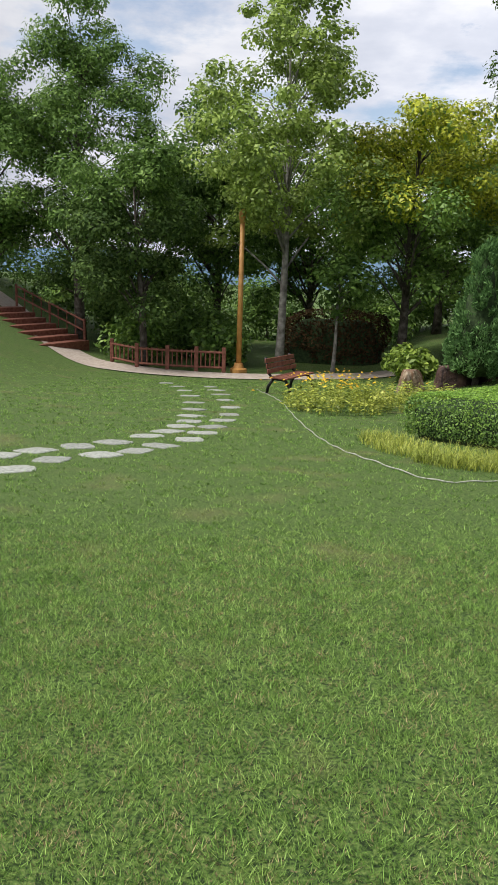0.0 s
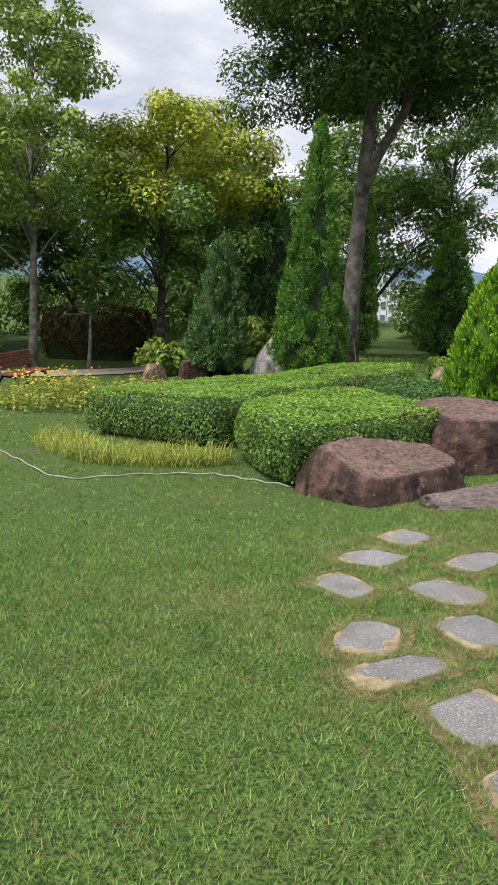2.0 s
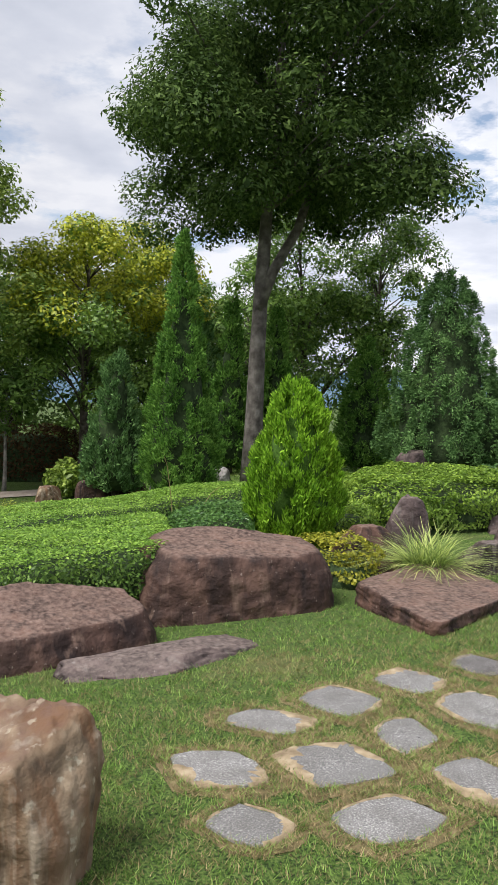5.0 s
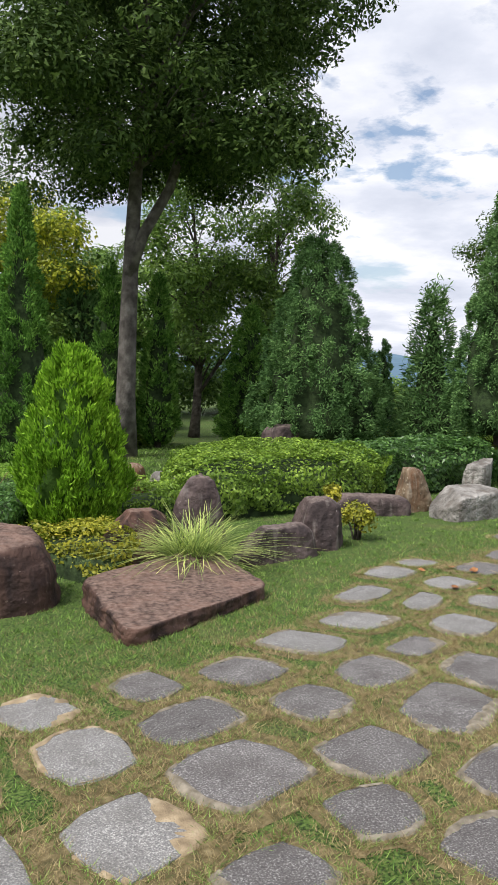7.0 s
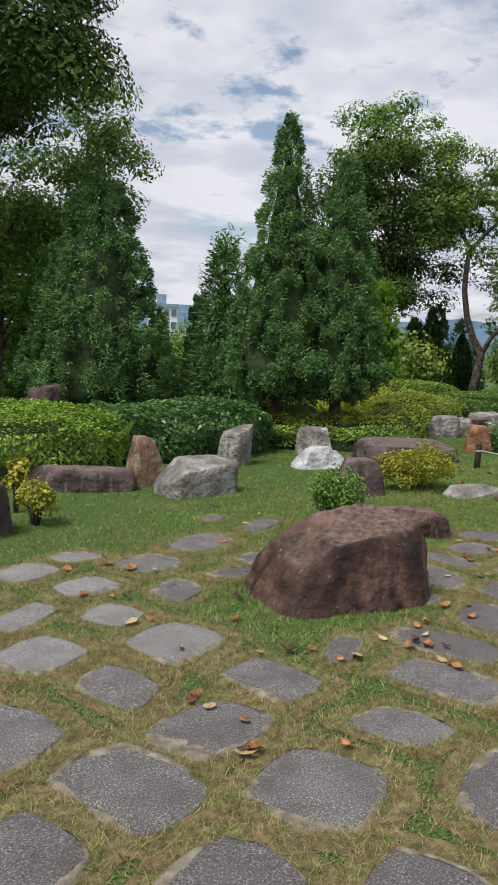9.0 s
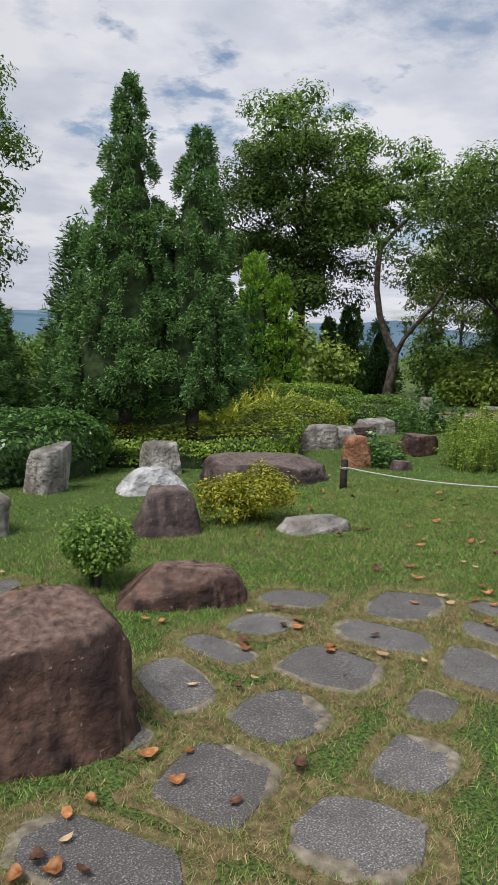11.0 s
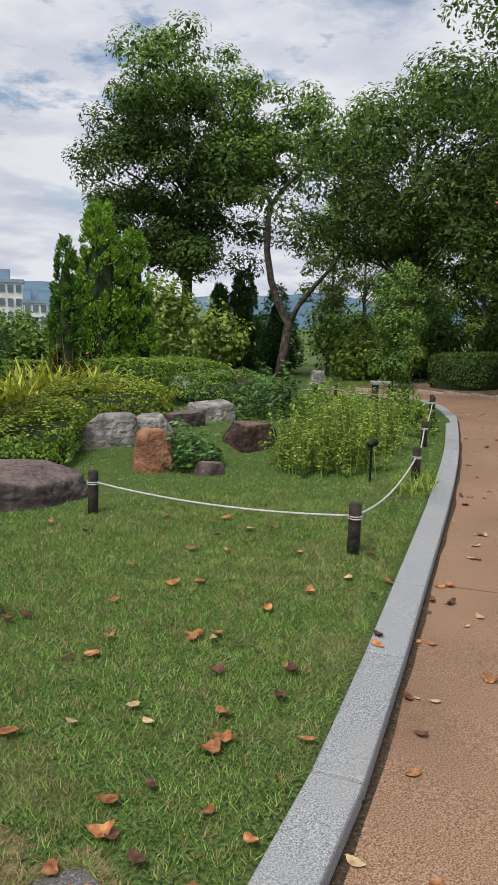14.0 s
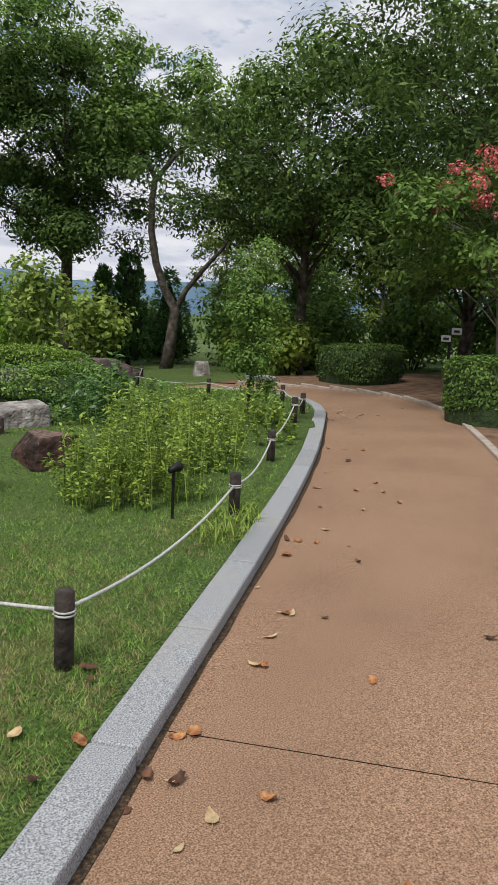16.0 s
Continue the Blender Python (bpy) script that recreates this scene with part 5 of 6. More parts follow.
    hedge("rounded_shrub", [(1.2, 27.2), (2.8, 26.8), (4.5, 27.0), (4.6, 28.8), (2.8, 29.4), (1.3, 29.0)], 1.8, "large dark red-brown rounded shrub in shade", M_REDLEAF, 16, density=170, length=0.13, width=0.07, uneven=0.18, edge=0.8, category="shrub")
    hedge("hedge", [(20.5, 21.0), (24.0, 20.2), (24.6, 21.4), (21.0, 22.4)], 0.5, "low green hedge on the far bank", M_HEDGE, 17, density=500, length=0.06, width=0.035)


def build_conifers():
    conifer("golden_conifer", 6.74, 8.45, "bright golden-green egg-shaped dwarf conifer", 1.88, 1.1, M_THUJA_GOLD, 1, 34000, 0.05, 0.45, 0.065, 0.02, 0.05, 1.6, 0.085, 0.0, 0.36, core=M_CORE_GOLD)
    conifer("tall_thuja", 6.38, 14.5, "tall slim green thuja tree", 4.95, 1.5, M_THUJA, 2, 38000, 0.3, 0.95, 0.08, 0.024, up=0.9, lumps=0.13)
    conifer("thuja", 5.5, 19.0, "short dark green thuja", 3.4, 1.5, M_THUJA_BLUE, 3, 15000, 0.25, 0.55, 0.11, 0.034, up=0.9)
    conifer("thuja", 8.6, 20.8, "slim green thuja beside the tall trunk", 4.6, 1.1, M_THUJA, 4, 12000, 0.2, 0.6, 0.12, 0.036, up=0.9)
    conifer("thuja", 9.9, 21.0, "slim green thuja behind the golden conifer", 4.4, 1.0, M_THUJA, 5, 11000, 0.2, 0.6, 0.12, 0.036, up=0.9)
    conifer("thuja", 12.0, 19.8, "small conical green thuja", 3.6, 1.7, M_THUJA, 6, 14000, 0.2, 0.7, 0.12, 0.036)
    conifer("conical_spruce", 12.1, 15.5, "broad conical blue-green conifer", 4.5, 2.85, M_THUJA_BLUE, 7, 56000, 0.35, 0.62, 0.085, 0.024, 0.1, up=0.1, lumps=0.16)
    conifer("conical_spruce", 14.02, 12.2, "tall conical dark green conifer, one of a pair", 4.95, 1.75, M_THUJA_BLUE, 8, 54000, 0.75, 0.85, 0.062, 0.019, 0.085, up=0.1, lumps=0.13)
    conifer("conical_spruce", 14.78, 11.72, "slightly shorter conical dark green conifer of the pair", 4.3, 1.5, M_THUJA_BLUE, 9, 46000, 0.75, 0.75, 0.062, 0.019, 0.085, up=0.1, lumps=0.13)
    conifer("thuja", 17.8, 15.2, "narrow columnar dark thuja", 2.5, 0.56, M_THUJA, 10, 9000, 0.1, 0.5, 0.09, 0.03, up=1.0)
    conifer("thuja", 20.2, 18.9, "bright green rounded thuja", 3.8, 1.4, M_THUJA_LIGHT, 11, 12000, 0.1, 0.5, 0.11, 0.04, up=0.9)
    conifer("thuja", 20.95, 18.9, "second bright green thuja beside the first", 3.3, 1.1, M_THUJA_LIGHT, 17, 12000, 0.1, 0.5, 0.11, 0.04, up=0.9)
    conifer("thuja", 30.85, 28.3, "dark dense columnar thuja", 3.9, 1.5, M_THUJA_BLUE, 12, 7000, 0.2, 0.4, 0.16, 0.05, up=1.0)
    conifer("thuja", 30.0, 28.7, "dark columnar thuja close to its neighbour", 3.4, 1.0, M_THUJA_BLUE, 18, 6000, 0.2, 0.4, 0.16, 0.05, up=1.0)
    conifer("thuja", 16.5, 21.3, "small narrow dark conifer far off", 2.75, 0.62, M_THUJA_BLUE, 13, 6000, 0.1, 0.6, 0.11, 0.04, up=1.0)
    conifer("feathery_conifer", 14.35, 15.0, "feathery grey-green conifer behind the pair", 3.45, 1.2, M_THUJA_BLUE, 14, 9000, 0.2, 0.8, 0.14, 0.03, up=0.2, lumps=0.3)
    conifer("feathery_conifer", 33.5, 29.5, "grey-green open conifer far off", 3.6, 2.2, M_THUJA_BLUE, 15, 4500, 0.2, 0.8, 0.2, 0.05, up=0.2, lumps=0.3)
    conifer("thuja", 8.3, 25.2, "broad dark thuja at the lawn's far side", 5.2, 2.7, M_THUJA_BLUE, 16, 7000, 0.2, 0.6, 0.2, 0.07, up=0.9)


def build_trees():
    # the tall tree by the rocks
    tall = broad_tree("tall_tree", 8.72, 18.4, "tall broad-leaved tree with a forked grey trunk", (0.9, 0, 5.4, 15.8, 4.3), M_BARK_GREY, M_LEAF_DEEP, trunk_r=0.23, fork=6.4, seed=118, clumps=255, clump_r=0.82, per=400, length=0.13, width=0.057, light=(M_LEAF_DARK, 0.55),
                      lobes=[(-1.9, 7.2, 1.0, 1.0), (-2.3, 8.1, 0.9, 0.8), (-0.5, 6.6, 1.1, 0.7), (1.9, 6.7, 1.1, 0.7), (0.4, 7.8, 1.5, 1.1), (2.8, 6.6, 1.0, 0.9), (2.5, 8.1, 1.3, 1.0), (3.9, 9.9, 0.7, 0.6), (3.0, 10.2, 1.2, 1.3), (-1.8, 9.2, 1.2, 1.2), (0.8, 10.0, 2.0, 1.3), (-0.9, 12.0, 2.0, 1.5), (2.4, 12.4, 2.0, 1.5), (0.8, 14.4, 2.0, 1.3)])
    bm = bmesh.new()
    tube(bm, [Vector((0.02, 0, 4.0)), Vector((0.3, -0.1, 4.9)), Vector((0.85, -0.2, 5.9)), Vector((1.25, -0.2, 7.2)), Vector((1.9, -0.1, 8.8)), Vector((2.3, 0.1, 10.4))], [0.13, 0.125, 0.11, 0.09, 0.06, 0.03], 9)
    part("limb", bm_mesh("limb", bm, M_BARK_GREY, True), tall, "stout second stem of the fork")
    # across the lawn
    broad_tree("pale_tree", 0.9, 25.0, "slender pale-green tree with a straight grey trunk", (0, 0, 2.7, 12.6, 3.2), M_BARK_PALE, M_LEAF_PALE, 0.14, 2.6, 12, 125, 0.6, 210, 0.14, 0.09, shape=2.8)
    broad_tree("yellowing_tree", 4.85, 25.6, "round-crowned tree turning yellow at the top", (0.3, 0, 2.1, 8.5, 3.3), leaf=M_LEAF_MID, trunk_r=0.17, fork=1.8, seed=13, clumps=130, clump_r=0.72, per=250, length=0.145, width=0.075, light=(M_LEAF_YELLOW, 0.5))
    broad_tree("dark_tree", -3.5, 24.9, "dense dark green tree beside the railing", (-0.4, 0, 1.6, 7.4, 2.4), leaf=M_LEAF_DEEP, trunk_r=0.13, fork=1.4, seed=14, clumps=95, clump_r=0.66, per=280, length=0.145, width=0.07, light=(M_LEAF_DARK, 0.6))
    broad_tree("dark_tree", -6.3, 28.6, "tall dense dark tree behind the steps", (0.1, 0, 1.8, 12.4, 3.2), leaf=M_LEAF_DARK, trunk_r=0.2, fork=1.8, seed=15, clumps=105, clump_r=0.75, per=230, length=0.16, width=0.065, shape=2.2)
    broad_tree("dark_tree", -9.8, 29.5, "dark broad-leaved tree above the steps", (0, 0, 1.4, 8.6, 3.2), leaf=M_LEAF_DARK, trunk_r=0.2, fork=1.4, seed=16, clumps=80, clump_r=0.85, per=230, length=0.17, width=0.075)
    broad_tree("dark_tree", -1.4, 31.0, "tall dark tree behind the lamp post", (0, 0, 1.8, 10.2, 3.2), leaf=M_LEAF_DARK, trunk_r=0.18, fork=1.8, seed=17, clumps=95, clump_r=0.8, per=210, length=0.17, width=0.075, shape=2.0)
    broad_tree("dark_tree", 2.3, 33.0, "dark tree behind the pale tree", (0, 0, 1.6, 8.0, 3.4), leaf=M_LEAF_DARK, trunk_r=0.18, fork=1.6, seed=18, clumps=48, clump_r=0.85, per=140, length=0.22, width=0.1)
    broad_tree("small_tree", 2.55, 24.6, "thin grey-stemmed young tree", (0.3, 0, 1.8, 3.8, 1.0), M_BARK_PALE, M_LEAF_DARK, 0.07, 1.2, 19, 22, 0.5, 120, 0.17, 0.08)
    broad_tree("dark_tree", 7.8, 33.5, "green tree with a rounded crown", (0, 0, 1.6, 9.2, 3.4), leaf=M_LEAF_MID, trunk_r=0.18, fork=1.6, seed=20, clumps=52, clump_r=0.85, per=140, length=0.22, width=0.1)
    broad_tree("mid_tree", 11.9, 25.6, "multi-stemmed tree with loose green foliage", (-0.2, 0, 2.0, 9.4, 2.8), leaf=M_LEAF_MID, trunk_r=0.16, fork=1.4, seed=21, clumps=74, clump_r=0.72, per=190, length=0.15, width=0.07, lean=(0.25, 0), shape=1.9)
    broad_tree("mid_tree", 14.2, 24.5, "tree with upswept green branches", (0.1, 0, 2.0, 9.6, 2.0), leaf=M_LEAF_MID, trunk_r=0.14, fork=1.8, seed=22, clumps=80, clump_r=0.62, per=230, length=0.14, width=0.065, shape=2.4)
    broad_tree("dark_tree", 12.5, 36.0, "distant dark green tree", (0, 0, 1.6, 8.0, 3.4), leaf=M_LEAF_DARK, trunk_r=0.18, fork=1.6, seed=23, clumps=60, clump_r=0.9, per=120, length=0.24, width=0.12)
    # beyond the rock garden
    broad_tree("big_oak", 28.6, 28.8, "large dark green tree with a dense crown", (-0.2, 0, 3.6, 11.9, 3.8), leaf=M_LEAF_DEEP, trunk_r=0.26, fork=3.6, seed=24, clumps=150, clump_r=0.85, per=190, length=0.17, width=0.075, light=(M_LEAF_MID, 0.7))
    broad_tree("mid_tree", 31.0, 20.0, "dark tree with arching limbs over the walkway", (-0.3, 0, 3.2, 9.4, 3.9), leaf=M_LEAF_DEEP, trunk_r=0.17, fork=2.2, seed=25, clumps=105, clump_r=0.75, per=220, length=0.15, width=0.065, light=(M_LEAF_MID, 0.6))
    broad_tree("mid_tree", 36.5, 27.5, "slender pale willow-like tree", (0, 0, 1.8, 8.6, 2.4), M_BARK_PALE, M_LEAF_PALE, 0.1, 1.6, 26, 75, 0.62, 90, 0.16, 0.05)
    for k, (px, py, hh) in enumerate(((34.2, 27.0, 7.6), (35.5, 24.2, 6.8), (38.6, 23.0, 7.4), (40.5, 28.5, 7.0))):
        broad_tree("slender_tree", px, py, "slender pale-leaved tree beyond the bend", (0, 0, 1.4, hh, 1.5), M_BARK_PALE, M_LEAF_PALE if k % 2 == 0 else M_LEAF_MID, 0.08, 1.4, 50 + k, 44, 0.6, 110, 0.17, 0.06)
    broad_tree("dark_tree", 33.8, 16.4, "dark overhanging tree beside the walkway", (-0.6, 0, 1.7, 10.4, 4.4), leaf=M_LEAF_DEEP, trunk_r=0.2, fork=1.6, seed=27, clumps=120, clump_r=0.95, per=110, length=0.18, width=0.08)
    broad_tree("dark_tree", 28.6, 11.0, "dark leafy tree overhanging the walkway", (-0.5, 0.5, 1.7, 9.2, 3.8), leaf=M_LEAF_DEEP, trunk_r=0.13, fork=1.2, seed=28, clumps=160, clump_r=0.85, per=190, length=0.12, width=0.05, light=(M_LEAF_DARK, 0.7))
    broad_tree("dark_tree", 32.5, 9.5, "dark leafy tree behind the hedge", (0, 0, 1.6, 9.0, 3.8), leaf=M_LEAF_DEEP, trunk_r=0.16, fork=1.3, seed=29, clumps=90, clump_r=0.95, per=110, length=0.2, width=0.09)
    broad_tree("young_tree", 21.5, 11.82, "narrow young tree with small dense leaves", (0.0, 0, 0.2, 2.35, 0.34), leaf=M_LEAF_MID, trunk_r=0.025, fork=0.3, seed=30, clumps=75, clump_r=0.19, per=1500, length=0.05, width=0.022)
    broad_tree("dark_tree", 40.5, 24.0, "distant tree at the walkway's bend", (0, 0, 1.6, 8.6, 3.6), leaf=M_LEAF_MID, trunk_r=0.16, fork=1.3, seed=31, clumps=60, clump_r=0.95, per=110, length=0.24, width=0.1)
    broad_tree("dark_tree", -13.5, 31.0, "dark tree at the edge of the lawn", (0, 0, 1.4, 8.4, 3.4), leaf=M_LEAF_DARK, trunk_r=0.18, fork=1.4, seed=32, clumps=60, clump_r=0.9, per=110, length=0.24, width=0.1)


def build_bent_tree():
    """The crooked tree: a trunk that forks low and bends back."""
    x, y = 30.1, 24.9
    rng = np.random.default_rng(77)
    root = thing("bent_tree", (x, y, g(x, y)), "crooked grey-trunked tree with a forked, bent stem", "tree", "garden trees")
    side = Vector((math.cos(radians(-37)), math.sin(radians(-37)), 0))

    def q(s, z):
        return side * s + Vector((0, 0, z))

    bm = bmesh.new()
    tube(bm, [q(-0.1, -0.2), q(0.05, 1.0), q(0.15, 1.9), q(-0.2, 2.5), q(-0.5, 3.3), q(-0.68, 4.3), q(-0.68, 5.3), q(-0.6, 5.9), q(-1.1, 6.7), q(-1.4, 7.6)], [0.24, 0.18, 0.16, 0.13, 0.12, 0.11, 0.10, 0.095, 0.07, 0.04], 9)
    tube(bm, [q(0.1, 1.7), q(0.45, 2.5), q(1.0, 3.2), q(1.6, 3.9), q(2.3, 5.2)], [0.11, 0.09, 0.075, 0.055, 0.03], 7)
    tube(bm, [q(-0.7, 5.7), q(0.0, 6.6), q(0.8, 7.3)], [0.09, 0.07, 0.03], 7)
    part("trunk", bm_mesh("trunk", bm, M_BARK, True), root)
    cen = []
    for cx, cz, w, h, k in ((-1.1, 7.7, 1.7, 1.2, 24), (0.9, 8.0, 2.0, 1.3, 28), (2.8, 7.2, 1.6, 1.3, 16)):
        for _ in range(k):
            d = rng.normal(0, 0.5, 3)
            cen.append(np.array(side) * (cx + d[0] * w) + np.array([0, d[1] * 1.2, cz + d[2] * h]))
    v = crown_leaves(rng, cen, np.full(len(cen), 0.6) * rng.uniform(0.6, 1.2, len(cen)), 190, 0.18, 0.085)
    part("crown", quads_mesh("crown", v, len(v) // 4, M_LEAF_MID), root)


def build_shrubs():
    bush("round_bush", 11.6, 6.85, 0.5, 0.42, "small dense round green bush behind the boulder", M_HEDGE, 1, 7000, 0.03, 0.018, 30)
    bush("yellow_bush", 13.4, 8.1, 1.0, 0.44, "yellow-green spreading azalea bush", M_YELLOWBUSH, 2, 9000, 0.032, 0.018, 34)
    bush("small_bush", 9.35, 7.75, 0.42, 0.38, "sparse yellowing bush with dry leaves", M_YELLOWBUSH, 3, 900, 0.04, 0.024, 10)
    bush("small_bush", 9.3, 8.3, 0.3, 0.62, "young yellow-green shrub on a thin stem", M_YELLOWBUSH, 33, 500, 0.05, 0.028, 6)
    tuft("sedge_tuft", 7.55, 6.95, 0.14, 0.62, "arching variegated sedge clump", M_SEDGE, 4, 700, 0.013, 1.15)
    tuft("tall_grass", 2.55, 7.7, 0.9, 0.27, "tall yellow-green ornamental grass before the hedge", M_OLIVE, 5, 1500, 0.010, 0.9, wx=0.85, wy=0.42, rz=-18)
    tuft("tall_grass", 1.75, 9.0, 0.9, 0.2, "low olive ornamental grass along the edging", M_OLIVE, 6, 900, 0.010, 0.7, wx=0.35, wy=1.0, rz=10)
    tuft("kerb_grass", 18.05, 8.35, 0.25, 0.18, "grass tuft beside the kerb", M_WEED, 7, 240, 0.012, 0.9, wx=0.5, wy=0.2, rz=35)
    weeds("weed_patch", 18.1, 9.5, 1.15, 0.85, "dense leafy green weeds", M_WEED, 8, 120, 40, 0.052, 0.022)
    weeds("weed_patch", 19.1, 10.35, 1.35, 0.8, "dense leafy green weeds by the rope", M_WEED, 9, 120, 38, 0.055, 0.024)
    weeds("weed_patch", 20.6, 11.2, 1.5, 0.45, "light green weeds along the kerb", M_WEED, 10, 100, 30, 0.055, 0.028)
    weeds("weed_patch", 17.0, 10.4, 0.7, 0.45, "low weeds among stones", M_GLOSSY, 11, 26, 22, 0.09, 0.05)
    weeds("weed_patch", 19.6, 12.2, 1.4, 0.7, "green weeds behind the stones", M_GLOSSY, 12, 50, 24, 0.1, 0.05)
    weeds("flower_bed", 1.6, 14.2, 2.0, 0.62, "yellow-flowered perennials beside the bench", M_OLIVE, 13, 200, 14, 0.09, 0.04, wy=3.4)
    weeds("flower_bed", 3.3, 15.0, 1.8, 0.5, "low flowering perennials with dry stems", M_OLIVE, 14, 140, 14, 0.09, 0.035, wy=3.8)
    rng = np.random.default_rng(3)
    k = 130
    fx, fy = 1.45 + rng.normal(0, 0.5, k), 14.4 + rng.normal(0, 1.1, k)
    p = np.stack([fx, fy, lie(fx, fy) + rng.uniform(0.42, 0.66, k)], 1)
    v = leaf_verts(rng, p, np.tile([0.0, -0.3, 1.0], (k, 1)), 0.06, 0.055, 0.3)
    tagged(new("yellow_flowers", quads_mesh("yellow_flowers", v, k, M_FLOWER)), "bright yellow daisy-like flower heads", "flowers", kind="stuff")
    for i, (x, y) in enumerate(((16.5, 14.1), (17.0, 14.4), (17.5, 14.55), (18.0, 14.7))):
        tuft("fern_clump", x, y, 0.4, 0.85, "bright yellow-green fern fronds above the low hedge", M_FERN, 15 + i, 110, 0.10, 0.75, group="ferns")
    for i, (x, y, w, h, leaf, lab) in enumerate(((25.2, 24.6, 2.6, 3.3, M_LEAF_PALE, "tall leafy shrub on the far bank"), (27.6, 25.6, 2.2, 2.7, M_LEAF_PALE, "pale green shrub near the tall tree"), (22.0, 27.5, 2.6, 1.8, M_LEAF_DARK, "dark shrub below the thujas"),
                                                  (33.0, 22.6, 2.6, 2.0, M_LEAF_MID, "green shrub behind the bent tree"), (30.6, 20.0, 1.8, 1.5, M_WEED, "pale green shrub at the bend"), (19.0, 24.5, 3.0, 1.4, M_LEAF_MID, "green shrub beyond the hedge"),
                                                  (-1.6, 27.8, 3.4, 1.9, M_LEAF_DARK, "dark shrub behind the lamp post"), (-5.2, 31.5, 4.0, 2.4, M_LEAF_DARK, "dark shrub beside the steps"), (-1.0, 25.6, 2.0, 1.3, M_LEAF_MID, "green shrub behind the railing"), (-4.0, 26.6, 2.4, 1.6, M_LEAF_MID, "bright shrub behind the railing"), (7.2, 23.4, 2.4, 1.2, M_WEED, "light green shrub under the trees"),
                                                  (9.6, 22.6, 2.6, 1.0, M_WEED, "low green shrub under the tall tree"), (4.6, 22.4, 1.8, 1.0, M_WEED, "low green shrub behind the rocks"), (14.0, 21.0, 3.0, 1.0, M_LEAF_MID, "low shrub behind the conifers"),
                                                  (10.5, 29.5, 4.0, 2.4, M_LEAF_MID, "green thicket behind the conifers"), (16.5, 29.5, 4.0, 2.2, M_LEAF_MID, "green thicket under the far trees"), (0.8, 37.0, 5.0, 3.0, M_LEAF_DARK, "dark thicket behind the trees"), (-7.5, 34.5, 6.0, 3.4, M_LEAF_DARK, "dark thicket behind the steps"),
                                                  (31.5, 12.6, 3.2, 2.2, M_LEAF_DARK, "dark shrub under the overhanging trees"), (35.0, 13.0, 4.0, 3.0, M_LEAF_DARK, "dark thicket behind the clipped hedge"), (33.5, 24.8, 4.0, 2.6, M_LEAF_DARK, "dark thicket beyond the bend"), (40.0, 32.0, 6.0, 3.0, M_LEAF_MID, "green thicket down the slope"), (20.5, 33.0, 5.0, 2.4, M_LEAF_MID, "thicket beyond the hedges"), (42.0, 19.0, 6.0, 3.6, M_LEAF_DARK, "dark thicket at the far bend"),
                                                  (-3.2, 30.0, 4.0, 2.4, M_LEAF_DARK, "dark thicket behind the railing"), (-12.0, 35.0, 6.0, 3.4, M_LEAF_DARK, "dark thicket above the steps"), (-3.5, 36.0, 6.0, 3.2, M_LEAF_MID, "green thicket behind the lamp post"), (4.5, 31.5, 4.0, 2.2, M_LEAF_MID, "green thicket behind the yellowing tree"),
                                                  (9.5, 37.0, 6.0, 3.0, M_LEAF_MID, "green thicket far behind the thujas"), (15.0, 38.0, 6.0, 3.0, M_LEAF_DARK, "dark thicket far behind the hedges"), (25.0, 38.5, 6.0, 2.4, M_LEAF_MID, "green thicket below the slope"), (34.5, 22.0, 4.0, 2.4, M_LEAF_MID, "green shrub past the bend"), (38.0, 26.0, 5.0, 3.0, M_LEAF_MID, "tall green shrub down the slope"), (37.0, 17.0, 4.5, 3.2, M_LEAF_DARK, "dark shrub behind the clipped hedge"), (44.0, 25.0, 7.0, 3.4, M_LEAF_MID, "far thicket behind the bend"), (31.0, 22.0, 2.4, 1.5, M_WEED, "light green shrub at the bend"), (36.5, 20.0, 3.2, 2.4, M_LEAF_MID, "green thicket past the walkway's bend"), (29.0, 34.5, 5.0, 2.8, M_LEAF_MID, "thicket on the far slope"), (35.0, 33.0, 5.0, 2.4, M_LEAF_PALE, "pale thicket on the far slope"), (6.0, 36.5, 5.0, 2.4, M_LEAF_MID, "thicket behind the yellowing tree"))):
        bush("shrub", x, y, w, h, lab, leaf, 60 + i, int(950 * w), 0.20, 0.11, 26, "shrub", "background shrubs", True, 0.05)
    for x, y, h, lean_x in ((5.66, 10.0, 1.15, -0.12), (5.9, 10.1, 0.75, 0.35), (6.05, 10.15, 0.6, 0.25)):
        root = thing("reed_stalk", (x, y, g(x, y)), "thin pale dry reed stalk rising from the hedge", "reed", "reed stalks")
        bm = bmesh.new()
        tube(bm, [Vector((0, 0, 0.3)), Vector((lean_x * 0.3, 0, h * 0.6)), Vector((lean_x * 0.7, 0, h * 0.9)), Vector((lean_x, 0, h))], [0.006, 0.005, 0.004, 0.003], 5)
        part("stalk", bm_mesh("stalk", bm, M_STRAW), root)
    weeds("dry_stalks", 17.6, 14.6, 0.9, 1.3, "tall thin stalks with a few reddish leaves", M_FALLEN, 21, 9, 5, 0.07, 0.03, group="")
    # crape myrtle with pink flowers over the walkway
    broad_tree("crape_myrtle", 26.3, 11.1, "crape myrtle with pink flower clusters", (-1.0, 0.0, 1.7, 3.9, 1.2), M_BARK_PALE, M_LEAF_DARK, 0.05, 0.8, 41, 40, 0.4, 420, 0.1, 0.05)
    rng = np.random.default_rng(9)
